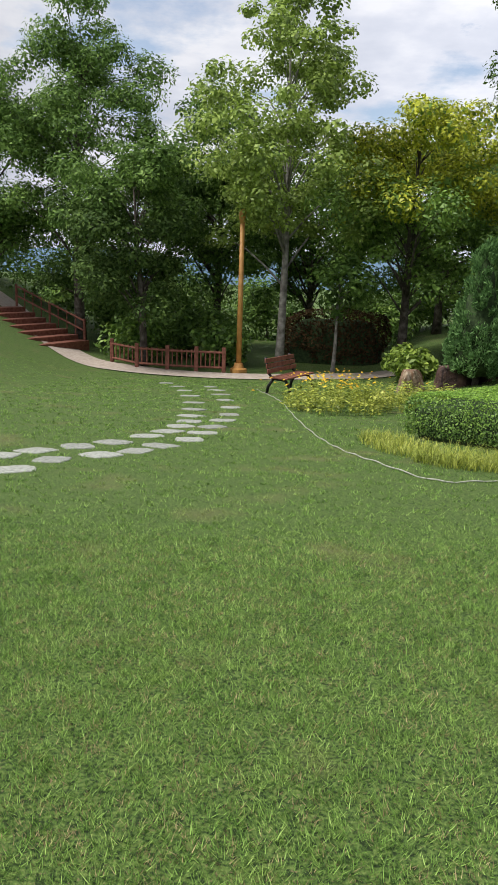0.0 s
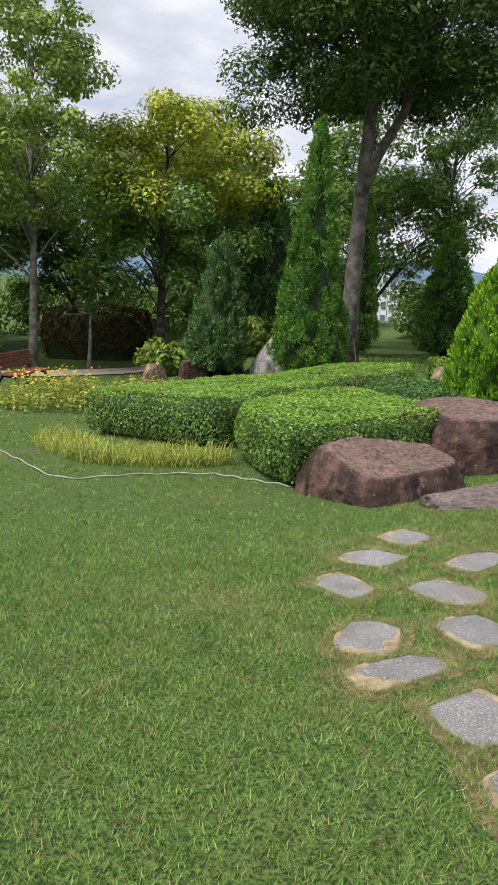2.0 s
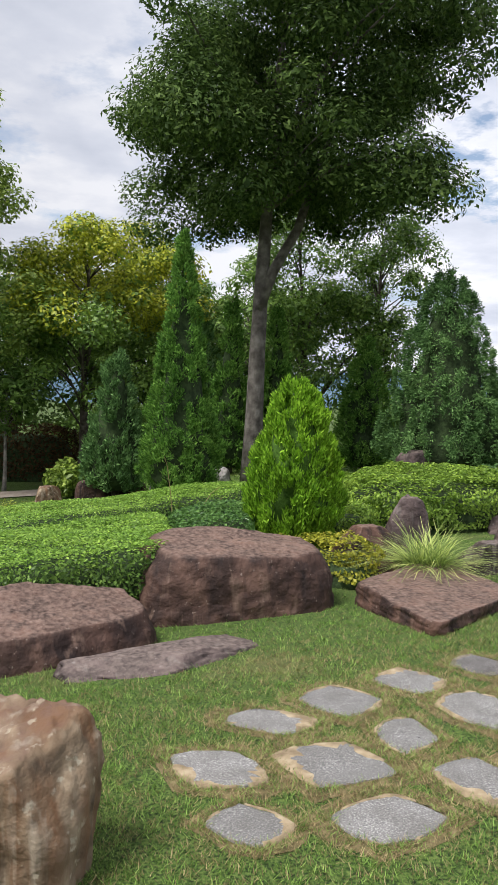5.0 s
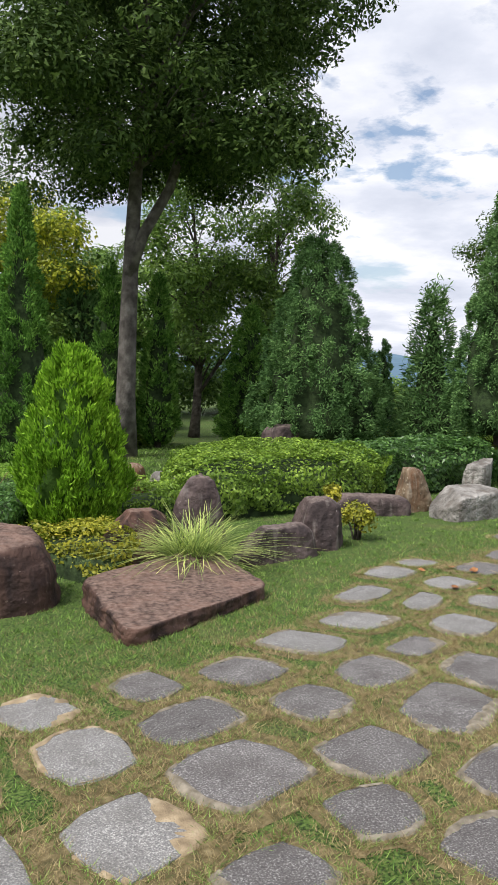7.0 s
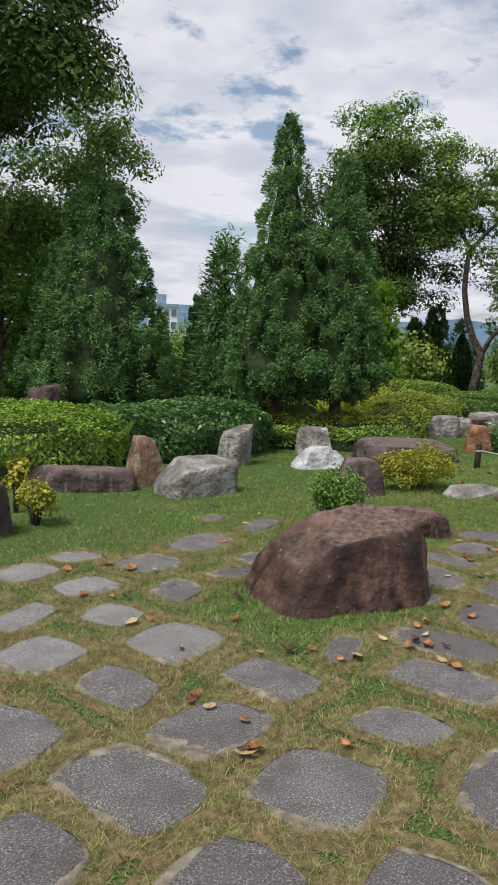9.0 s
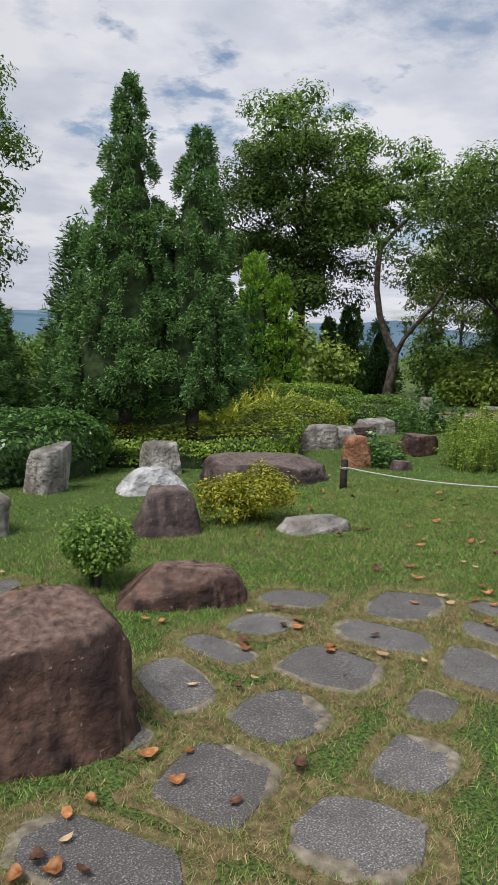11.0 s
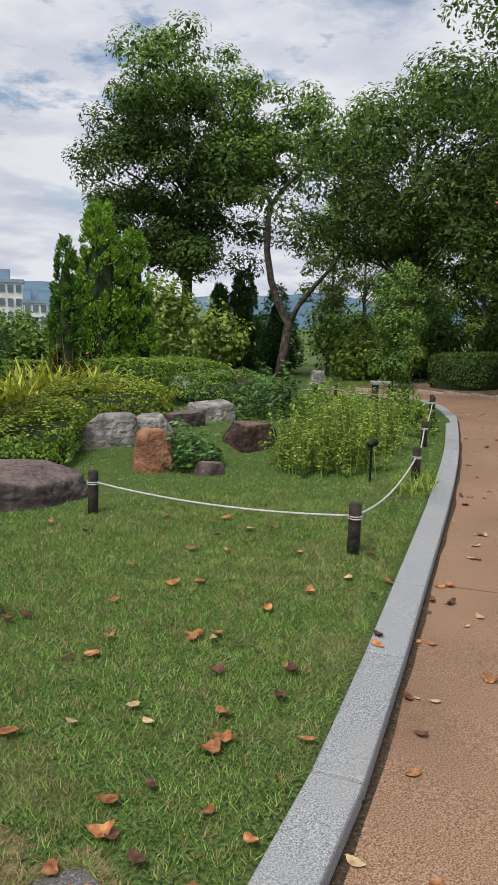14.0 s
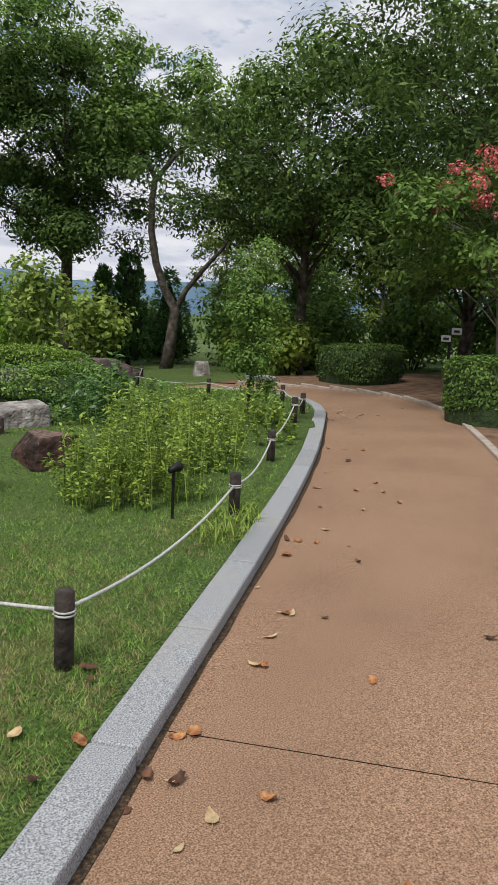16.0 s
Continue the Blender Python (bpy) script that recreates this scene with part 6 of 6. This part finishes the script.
    cen = [(24.9 + rng.normal(0, 0.45), 11.2 + rng.normal(0, 0.55), g(25.3, 10.5) + 3.3 + rng.normal(0, 0.22)) for _ in range(18)]
    v = crown_leaves(rng, cen, np.full(18, 0.15), 1500, 0.05, 0.04, 0)
    tagged(new("pink_flowers", quads_mesh("pink_flowers", v, len(v) // 4, M_PINK)), "clusters of pink crape myrtle blossom", "flowers", kind="stuff")


build_hedges()
build_conifers()
build_trees()
build_bent_tree()
build_shrubs()

# ---- made things ----


def cyl(bm, p, q, r, sides=12, r2=None):
    tube(bm, [Vector(p), Vector(q)], [r, r2 if r2 is not None else r], sides)


def build_lamp():
    x, y = -0.4, 24.0
    root = thing("lamp_post", (x, y, g(x, y)), "tall slim yellow-painted lamp post with a small cap", "lamp post")
    bm = bmesh.new()
    tube(bm, [Vector((0, 0, 0)), Vector((0, 0, 0.12)), Vector((0, 0, 0.16)), Vector((0, 0, 0.3))], [0.26, 0.26, 0.17, 0.12], 16)
    part("base", bm_mesh("base", bm, M_LAMP), root)
    bm = bmesh.new()
    cyl(bm, (0, 0, 0.25), (0, 0, 4.5), 0.085, 16, 0.07)
    part("pole", bm_mesh("pole", bm, M_LAMP, True), root)
    bm = bmesh.new()
    tube(bm, [Vector((0, 0, 4.45)), Vector((0, 0, 4.55)), Vector((0, 0, 4.75)), Vector((0, 0, 4.85)), Vector((0, 0, 4.9))], [0.075, 0.10, 0.11, 0.09, 0.03], 16)
    part("lamp_head", bm_mesh("lamp_head", bm, M_LAMP, True), root, "small rounded cap")


def build_fence():
    line = [(-4.6, 25.6), (-3.6, 24.35), (-2.6, 24.0), (-1.7, 23.85), (-0.85, 23.75)]
    root = thing("fence", (-2.7, 24.2, g(-2.7, 24.2)), "low dark red-brown wooden railing along the path", "fence")

    def loc(x, y, z):
        return Vector((x + 2.7, y - 24.2, g(x, y) + z - g(-2.7, 24.2)))

    for x, y in line:
        bm = bmesh.new()
        box(bm, -0.06, 0.06, -0.06, 0.06, -0.1, 0.78, 0.015)
        part("post", bm_mesh("post", bm, M_REDWOOD), root).location = loc(x, y, 0)
    for (x0, y0), (x1, y1) in zip(line, line[1:]):
        for z in (0.16, 0.62):
            bm = bmesh.new()
            cyl(bm, loc(x0, y0, z), loc(x1, y1, z), 0.035, 8)
            part("rail", bm_mesh("rail", bm, M_REDWOOD), root)
        n = 6
        for k in range(1, n):
            u = k / n
            x, y = x0 + (x1 - x0) * u, y0 + (y1 - y0) * u
            bm = bmesh.new()
            cyl(bm, loc(x, y, 0.12), loc(x, y, 0.68), 0.022, 6)
            part("baluster", bm_mesh("baluster", bm, M_REDWOOD), root)


def build_steps():
    x, y = -6.6, 26.6
    root = thing("wooden_steps", (x, y, g(x, y)), "broad red-brown timber steps up the bank", "steps")
    d = Vector((-0.85, 0.45, 0)).normalized()
    w = Vector((d.y, -d.x, 0))
    ang = math.atan2(w.y, w.x)
    for k in range(7):
        bm = bmesh.new()
        box(bm, -1.3, 1.3, -0.26, 0.26, -0.5, 0.0, 0.015)
        ob = part("step", bm_mesh("step", bm, M_REDWOOD), root)
        c = d * (0.5 * k) + Vector((0, 0, 0.14 + 0.17 * k))
        ob.matrix_local = Matrix.Translation(c) @ Matrix.Rotation(ang, 4, "Z")
    for s in (1.35,):
        for z in (0.45, 0.8):
            bm = bmesh.new()
            a, b = w * s + Vector((0, 0, z)), w * s + d * 3.2 + Vector((0, 0, z + 1.1))
            cyl(bm, a, b, 0.035, 8)
            part("rail", bm_mesh("rail", bm, M_REDWOOD), root)
        for k in range(9):
            bm = bmesh.new()
            p = w * s + d * (0.4 * k) + Vector((0, 0, -0.2 + 0.137 * k))
            thick = 0.05 if k % 4 == 0 else 0.022
            cyl(bm, p, p + Vector((0, 0, 1.08)), thick, 6)
            part("post" if k % 4 == 0 else "baluster", bm_mesh("post", bm, M_REDWOOD), root)


def build_benches():
    def bench(x, y, rz, label, wood):
        root = thing("bench", (x, y, g(x, y)), label, "bench", rz=rz)
        for k in range(4):
            bm = bmesh.new()
            box(bm, -0.75, 0.75, -0.22 + k * 0.115, -0.12 + k * 0.115, 0.40, 0.435, 0.008)
            part("seat_slat", bm_mesh("seat_slat", bm, wood), root)
        for k in range(3):
            bm = bmesh.new()
            box(bm, -0.75, 0.75, 0.25 + k * 0.035, 0.28 + k * 0.035, 0.50 + k * 0.115, 0.60 + k * 0.115, 0.008)
            part("back_slat", bm_mesh("back_slat", bm, wood), root)
        for s in (-0.62, 0.62):
            bm = bmesh.new()
            tube(bm, [Vector((s, -0.26, 0)), Vector((s, -0.24, 0.2)), Vector((s, -0.12, 0.37)), Vector((s, 0.2, 0.39)), Vector((s, 0.3, 0.5)), Vector((s, 0.4, 0.85))], [0.035] * 6, 8)
            tube(bm, [Vector((s, 0.34, 0)), Vector((s, 0.3, 0.2)), Vector((s, 0.18, 0.38))], [0.035] * 3, 8)
            part("leg_frame", bm_mesh("leg_frame", bm, M_IRON, True), root, "black cast-iron side frame")
    bench(0.95, 17.9, 62, "red-brown slatted bench with black iron legs", M_REDWOOD)
    x, y = 24.95, 15.25
    root = thing("stone_bench", (x, y, g(x, y)), "plain pale flat-topped bench at the bend", "bench", rz=-35)
    bm = bmesh.new()
    box(bm, -0.27, 0.27, -0.17, 0.17, 0.33, 0.40, 0.012)
    part("seat", bm_mesh("seat", bm, M_SIGN), root)
    for s in (-0.18, 0.18):
        bm = bmesh.new()
        box(bm, s - 0.05, s + 0.05, -0.14, 0.14, -0.03, 0.33, 0.01)
        part("leg", bm_mesh("leg", bm, M_WOOD), root)


def hang(a, b, sag, steps=14):
    return [a.lerp(b, k / steps) - Vector((0, 0, sag * 4 * (k / steps) * (1 - k / steps))) for k in range(steps + 1)]


POSTS = [(15.33, 9.12, 0.33), (16.19, 7.22, 0.33), (18.3, 8.56, 0.31), (20.0, 9.92, 0.31), (21.6, 11.15, 0.31), (23.15, 12.45, 0.31), (24.4, 14.1, 0.31), (24.65, 16.4, 0.31), (24.9, 19.2, 0.31), (27.0, 22.0, 0.31)]


def build_posts():
    tops = []
    for x, y, h in POSTS:
        root = thing("rope_post", (x, y, g(x, y)), "short round dark wooden post holding the rope", "post", "rope fence posts")
        bm = bmesh.new()
        tube(bm, [Vector((0, 0, -0.15)), Vector((0, 0, h - 0.012)), Vector((0, 0, h))], [0.040, 0.040, 0.032], 14)
        part("shaft", bm_mesh("shaft", bm, M_WOOD, True), root)
        bm = bmesh.new()
        for z in (h - 0.10, h - 0.085):
            ring = [Vector((0.042 * math.cos(a * 0.5236), 0.042 * math.sin(a * 0.5236), z)) for a in range(13)]
            tube(bm, ring, [0.005] * 13, 6)
        part("rope_loop", bm_mesh("rope_loop", bm, M_ROPE, True), root, "white rope wound round the post")
        tops.append(Vector((x, y, g(x, y) + h - 0.09)))
    for i, (a, b) in enumerate(zip(tops, tops[1:])):
        d = (b - a).normalized()
        bm = bmesh.new()
        tube(bm, hang(a + d * 0.05, b - d * 0.05, 0.05 if i == 0 else 0.09 if i < 3 else 0.06), [0.0085] * 15, 6)
        tagged(new("rope", bm_mesh("rope", bm, M_ROPE, True)), "white rope slung between low wooden posts", "rope", "rope fence")
    # rope edging that lies on the lawn
    line = rounded([(0.15, 18.6), (0.45, 16.6), (0.62, 14.86), (0.72, 12.2), (0.86, 9.9), (1.05, 8.6), (1.32, 7.75), (1.70, 6.78), (2.34, 6.88), (3.0, 6.85), (3.3, 6.5), (3.58, 6.1)], 7)
    bm = bmesh.new()
    tube(bm, [Vector((v.x, v.y, g(v.x, v.y) + 0.012 + 0.008 * math.sin(i * 1.7))) for i, v in enumerate(line)], [0.007] * len(line), 7)
    tagged(new("edging_rope", bm_mesh("edging_rope", bm, M_ROPE_OLD, True)), "weathered white rope edging lying along the lawn", "rope")


def build_fixtures():
    x, y = 17.9, 8.75
    root = thing("garden_spotlight", (x, y, g(x, y)), "small black garden spotlight on a spike", "spotlight")
    bm = bmesh.new()
    cyl(bm, (0, 0, -0.1), (0, 0, 0.34), 0.011, 8)
    part("spike", bm_mesh("spike", bm, M_IRON), root)
    bm = bmesh.new()
    tube(bm, [Vector((-0.04, 0, 0.34)), Vector((0.0, 0, 0.355)), Vector((0.04, 0, 0.365)), Vector((0.055, 0, 0.37))], [0.018, 0.028, 0.036, 0.033], 12)
    part("lamp_head", bm_mesh("lamp_head", bm, M_IRON, True), root)
    x, y = 33.0, 22.8
    root = thing("wooden_pole", (x, y, g(x, y)), "plain brown wooden pole beyond the bent tree", "pole")
    bm = bmesh.new()
    cyl(bm, (0, 0, -0.2), (0, 0, 1.9), 0.09, 10, 0.08)
    part("shaft", bm_mesh("shaft", bm, M_LAMP, True), root)
    x, y = 27.3, 12.7
    root = thing("direction_sign", (x, y, g(x, y)), "small signpost with pale panels under the trees", "sign", rz=-50)
    bm = bmesh.new()
    cyl(bm, (0, 0, -0.1), (0, 0, 1.3), 0.03, 8)
    part("pole", bm_mesh("pole", bm, M_IRON), root)
    for z, s in ((1.22, 0.1), (1.08, -0.08)):
        bm = bmesh.new()
        box(bm, s - 0.09, s + 0.09, -0.05, -0.03, z - 0.06, z + 0.06, 0.006)
        panel = part("panel", bm_mesh("panel", bm, M_SIGN), root, "pale sign panel")
        bm = bmesh.new()
        box(bm, s - 0.05, s + 0.05, -0.058, -0.051, z - 0.02, z + 0.02)
        part("marking", bm_mesh("marking", bm, M_IRON), panel, "dark lettering bar")


def build_fallen():
    rng = np.random.default_rng(21)

    def leaf(size, mat, curl, seed):
        """A dry leaf with a stalk, bent along its rib and crinkled at the rim."""
        rnd = random.Random(seed)
        bm = bmesh.new()
        n = 9
        tip = rnd.uniform(0.7, 1.0)
        fat = rnd.uniform(0.27, 0.38)
        rows = []
        bend, roll = rnd.uniform(-0.4, 0.4), rnd.uniform(0.1, 0.7) * curl
        for k in range(n + 1):
            u = k / n
            w = fat * math.sin(math.pi * min(1, u * tip + 0.02) ** 0.85) ** 0.8 * size + 0.004 * size
            zz = curl * size * (u - 0.45) ** 2 * 1.8
            cx, cy = size * (u - 0.5), bend * size * (u - 0.5) ** 2
            row = []
            for j in (-1, -0.5, 0, 0.5, 1):
                side = rnd.uniform(0.86, 1.1) if abs(j) == 1 else 1
                lift = abs(j) ** 1.5 * w * roll * (1 if j < 0 else 0.7) + (rnd.uniform(-0.05, 0.07) * size * curl if abs(j) > 0 else 0)
                row.append(bm.verts.new((cx, cy + j * w * side, zz + lift)))
            rows.append(row)
        for a, b in zip(rows, rows[1:]):
            for j in range(4):
                bm.faces.new((a[j], b[j], b[j + 1], a[j + 1]))
        tube(bm, [Vector((-size * 0.72, bend * size * 0.5, 0.01 * size)), Vector((-size * 0.48, bend * size * 0.22, curl * size * 0.3))], [0.0012, 0.0014], 4)
        return bm_mesh("fallen_leaf", bm, mat, True)

    shapes = [leaf(0.1, m, c, 7 * i + j) for i, m in enumerate((M_FALLEN, M_FALLEN_DARK, M_FALLEN_Y)) for j, c in enumerate((0.15, 0.35, 0.6))]
    spots = []
    for _ in range(165):
        spots.append((rng.uniform(9.2, 16.3), None, 0.024))
    labels = {0: "curled orange-brown fallen leaf", 1: "dark brown crinkled fallen leaf", 2: "pale tan fallen leaf"}
    made = 0
    for x, _, lift in spots:
        base = 3.4 + (x - 9.2) * 0.36
        y = base + abs(rng.normal(0, 1.6)) + 0.2
        on_path = bool(inside(PATH_POLY, np.array([x]), np.array([y]))[0])
        z = g(x, y) + (-0.053 if on_path else lift)
        i = int(rng.choice([0, 1, 2, 0, 1, 2, 3, 4, 5, 6, 7]))
        ob = new("fallen_leaf", shapes[i])
        s = rng.uniform(0.42, 0.85)
        ob.matrix_world = pose(x, y, z, rng.normal(0, 7), rng.normal(0, 7), rng.uniform(0, 360)) @ Matrix.Scale(s, 4)
        tagged(ob, labels[i // 3] + " on the ground", "leaf", "fallen leaves")
        made += 1
    for _ in range(110):
        u = rng.uniform(0, 1) ** 1.3
        k = int(30 + u * 52)
        a, b = KERB_LINE[k], OUTER_LINE[k]
        t = min(0.95, 0.04 + abs(rng.normal(0, 0.22)))
        p = a.lerp(b, t)
        i = int(rng.choice([0, 1, 2, 0, 1, 2, 3, 4, 5, 6, 7]))
        ob = new("fallen_leaf", shapes[i])
        ob.matrix_world = pose(p.x, p.y, g(p.x, p.y) - 0.048, rng.normal(0, 6), rng.normal(0, 6), rng.uniform(0, 360)) @ Matrix.Scale(rng.uniform(0.3, 0.75), 4)
        tagged(ob, labels[i // 3] + " on the walkway", "leaf", "fallen leaves")


def build_distance():
    # wooded hills
    rng = np.random.default_rng(4)
    for nm, r, hmax, a0, a1 in (("backdrop_hills", 900, 30, -40, 110), ("backdrop_hills_far", 1500, 50, -40, 110)):
        verts, faces = [], []
        n = 120
        for k in range(n + 1):
            a = radians(a0 + (a1 - a0) * k / n)
            h = hmax * (0.45 + 0.55 * abs(noise.noise(Vector((k * 0.07, r * 0.01, 0))) + 0.25 * noise.noise(Vector((k * 0.31, 2, 0)))) * 1.6)
            x, y = math.sin(a), math.cos(a)
            verts += [(x * r, y * r, -30), (x * (r + 60), y * (r + 60), h * 0.6), (x * (r + 140), y * (r + 140), h)]
        for k in range(n):
            for j in range(2):
                faces.append((k * 3 + j, (k + 1) * 3 + j, (k + 1) * 3 + j + 1, k * 3 + j + 1))
        structure(nm, mesh_of(nm, verts, faces, M_HILL, True), "wooded hills on the horizon, blue haze in their colour", "hills")

    def block(x, y, rz, w, d, h, storeys, bays, label):
        root = thing("apartment_building", (x, y, -13), label, "building", "distant buildings", rz=rz)
        bm = bmesh.new()
        box(bm, -w / 2, w / 2, -d / 2, d / 2, 0, h)
        part("wall", bm_mesh("wall", bm, M_CONC), root)
        bm = bmesh.new()
        box(bm, -w / 2 - 0.3, w / 2 + 0.3, -d / 2 - 0.3, d / 2 + 0.3, h, h + 0.8)
        box(bm, -w * 0.2, w * 0.1, -d * 0.2, d * 0.2, h + 0.8, h + 3.2)
        part("roof", bm_mesh("roof", bm, M_ROOF), root)
        bm = bmesh.new()
        box(bm, -w / bays * 0.32, w / bays * 0.32, -0.2, 0.1, -0.8, 0.8)
        me = bm_mesh("window", bm, M_GLASS)
        for s in range(storeys):
            for k in range(bays):
                part("window", me, root).location = (-w / 2 + (k + 0.5) * w / bays, -d / 2 - 0.02, (s + 0.6) * h / storeys)

    block(80.8, 192.4, -22, 7.5, 10, 19.2, 6, 4, "white multi-storey building beyond the garden")
    block(87.0, 190.0, -22, 5.5, 10, 14.6, 5, 3, "lower pale office wing beside the tall white building")
    block(44, 190, -12, 8, 8, 17, 5, 3, "white building seen between the trees")


def build_grass():
    rng = np.random.default_rng(8)

    def sow(n, x0, x1, y0, y1, keep, length, width, mat_name, mat, label=""):
        tufts = n // 9
        owner = rng.integers(0, tufts, n)
        spread = length * 0.55
        x = rng.uniform(x0, x1, tufts)[owner] + rng.normal(0, spread, n)
        y = rng.uniform(y0, y1, tufts)[owner] + rng.normal(0, spread, n)
        lean_way = rng.uniform(0, 2 * math.pi, tufts)[owner]
        ok = keep(x, y) & ~inside(PATH_BAND, x, y)
        x, y, lean_way = x[ok], y[ok], lean_way[ok]
        ok = np.ones(len(x), bool)
        for sx, sy, r, poly in STONE_LINES:
            if x0 - 1 < sx < x1 + 1:
                near_by = np.where(np.abs(x - sx) + np.abs(y - sy) < r * 1.1)[0]
                ok[near_by] &= ~inside(poly, x[near_by], y[near_by])
        for sx, sy, rz, a, b in ROCK_SPOTS:
            c, s = math.cos(radians(rz)), math.sin(radians(rz))
            u, v = (x - sx) * c + (y - sy) * s, -(x - sx) * s + (y - sy) * c
            ok &= (u / a) ** 2 + (v / b) ** 2 > 0.75
        x, y, lean_way = x[ok], y[ok], lean_way[ok]
        k = len(x)
        a = rng.uniform(0, 2 * math.pi, k)
        le = length * rng.uniform(0.5, 1.3, k)
        ln = le * rng.uniform(0.25, 1.1, k)
        w = width * rng.uniform(0.7, 1.3, k)
        z = lie(x, y) - 0.004
        b = lean_way + rng.normal(0, 0.9, k)
        v = np.empty((k, 3, 3))
        v[:, 0] = np.stack([x - np.sin(a) * w / 2, y + np.cos(a) * w / 2, z], 1)
        v[:, 1] = np.stack([x + np.sin(a) * w / 2, y - np.cos(a) * w / 2, z], 1)
        v[:, 2] = np.stack([x + np.cos(b) * ln, y + np.sin(b) * ln, z + le * 0.8], 1)
        tagged(new(mat_name, quads_mesh(mat_name, v.reshape(-1, 3), k, mat, 3)), label, "grass", kind="stuff")

    def gap(x, y):
        return y - np.interp(x, [0, 3, 7, 11, 15], [0, 0.1, 1.2, 3.0, 4.7]) + rng.normal(0, 0.55, len(x))

    def near(x, y):
        d = gap(x, y)
        return (d > 0.0) & (d < 4.4)

    def between(x, y):
        ok = near(x, y)
        for sx, sy, ra, rb, _, _ in STONES:
            if sx > 6.3:
                d = np.hypot(x - sx, y - sy)
                ok &= (d > (ra + rb) * 0.76) | (rng.uniform(0, 1, len(x)) < 0.3)
        return ok

    def dry_patch(x, y):
        return near(x, y) & (np.sin(x * 2.1 + 1.3 * np.sin(y * 1.7)) + np.sin(y * 2.6 + x) + rng.normal(0, 0.35, len(x)) > 0.75)

    def mid(x, y):
        d = gap(x, y)
        return (d >= 3.8) & (d < 9.4)

    def far(x, y):
        return gap(x, y) >= 8.4

    def fringe(each, lo, hi, length, width, nm, mat, label):
        """Blades that hang over the stones' edges."""
        k = each * len(STONES)
        who = rng.integers(0, len(STONES), k)
        rim = np.array([[(px - q[0], py - q[1]) for px, py in q[3]] for q in STONE_LINES[:len(STONES)]])
        c = np.array([(q[0], q[1]) for q in STONES])[who]
        n = rim.shape[1]
        i, t, d = rng.integers(0, n, k), rng.uniform(0, 1, (k, 1)), rng.uniform(lo, hi, (k, 1))
        p = c + (rim[who, i] * (1 - t) + rim[who, (i + 1) % n] * t) * d
        x, y = p[:, 0], p[:, 1]
        ok = ~inside(PATH_BAND, x, y)
        for sx, sy, sw, poly in STONE_LINES:
            near_by = np.where(np.abs(x - sx) + np.abs(y - sy) < sw * 1.1)[0]
            ok[near_by] &= ~inside(poly, x[near_by], y[near_by])
        x, y = x[ok], y[ok]
        k = len(x)
        le = length * rng.uniform(0.5, 1.3, k)
        b, a2 = rng.uniform(0, 2 * math.pi, k), rng.uniform(0, 2 * math.pi, k)
        w, ln, z = width * rng.uniform(0.7, 1.3, k), le * rng.uniform(0.5, 1.3, k), lie(x, y) - 0.003
        v = np.empty((k, 3, 3))
        v[:, 0] = np.stack([x - np.sin(a2) * w / 2, y + np.cos(a2) * w / 2, z], 1)
        v[:, 1] = np.stack([x + np.sin(a2) * w / 2, y - np.cos(a2) * w / 2, z], 1)
        v[:, 2] = np.stack([x + np.cos(b) * ln, y + np.sin(b) * ln, z + le * 0.6], 1)
        tagged(new(nm, quads_mesh(nm, v.reshape(-1, 3), k, mat, 3)), label, "grass", kind="stuff")

    fringe(1900, 0.99, 1.62, 0.034, 0.0034, "dry_grass", M_STRAW, "dry straw fringe round the stepping stones")
    fringe(850, 0.99, 1.36, 0.036, 0.0038, "grass", M_GRASS, "green grass fringe round the stepping stones")
    sow(470000, -1.6, 4.6, 0.6, 5.4, near, 0.030, 0.0034, "grass", M_GRASS, "short mown green lawn grass")
    sow(500000, 4.6, 17.0, 1.6, 9.6, between, 0.033, 0.0042, "grass", M_GRASS, "short green grass between stepping stones")
    sow(400000, 4.0, 17.0, 1.4, 9.0, near, 0.032, 0.0034, "dry_grass", M_STRAW, "dry straw-coloured grass round the stones")
    sow(280000, 11.0, 20.0, 4.8, 10.6, between, 0.034, 0.004, "grass", M_GRASS, "green grass beside the kerb")
    sow(260000, 8.5, 18.5, 3.0, 9.6, dry_patch, 0.03, 0.0036, "dry_grass", M_STRAW, "patches of dry straw-coloured turf")
    sow(70000, -1.6, 4.6, 0.6, 4.6, near, 0.026, 0.003, "dry_grass", M_STRAW, "dry straw blades scattered in the lawn")
    sow(260000, -4.0, 21.5, 3.0, 13.0, mid, 0.036, 0.0065, "grass", M_GRASS, "mown green lawn grass")
    sow(80000, -7.0, 6.5, 9.0, 23.0, far, 0.04, 0.012, "grass", M_GRASS, "mown lawn across the garden")
    sow(90000, 6.0, 26.0, 9.0, 22.0, far, 0.08, 0.016, "grass", M_GRASS, "rough grass between shrubs")


PATH_BAND = [(v.x - 0.10, v.y + 0.06) for v in KERB_LINE] + [(v.x, v.y) for v in reversed(OUTER_LINE)]
build_lamp()
build_fence()
build_steps()
build_benches()
build_posts()
build_fixtures()
build_distance()
build_stones()
build_fallen()
build_grass()
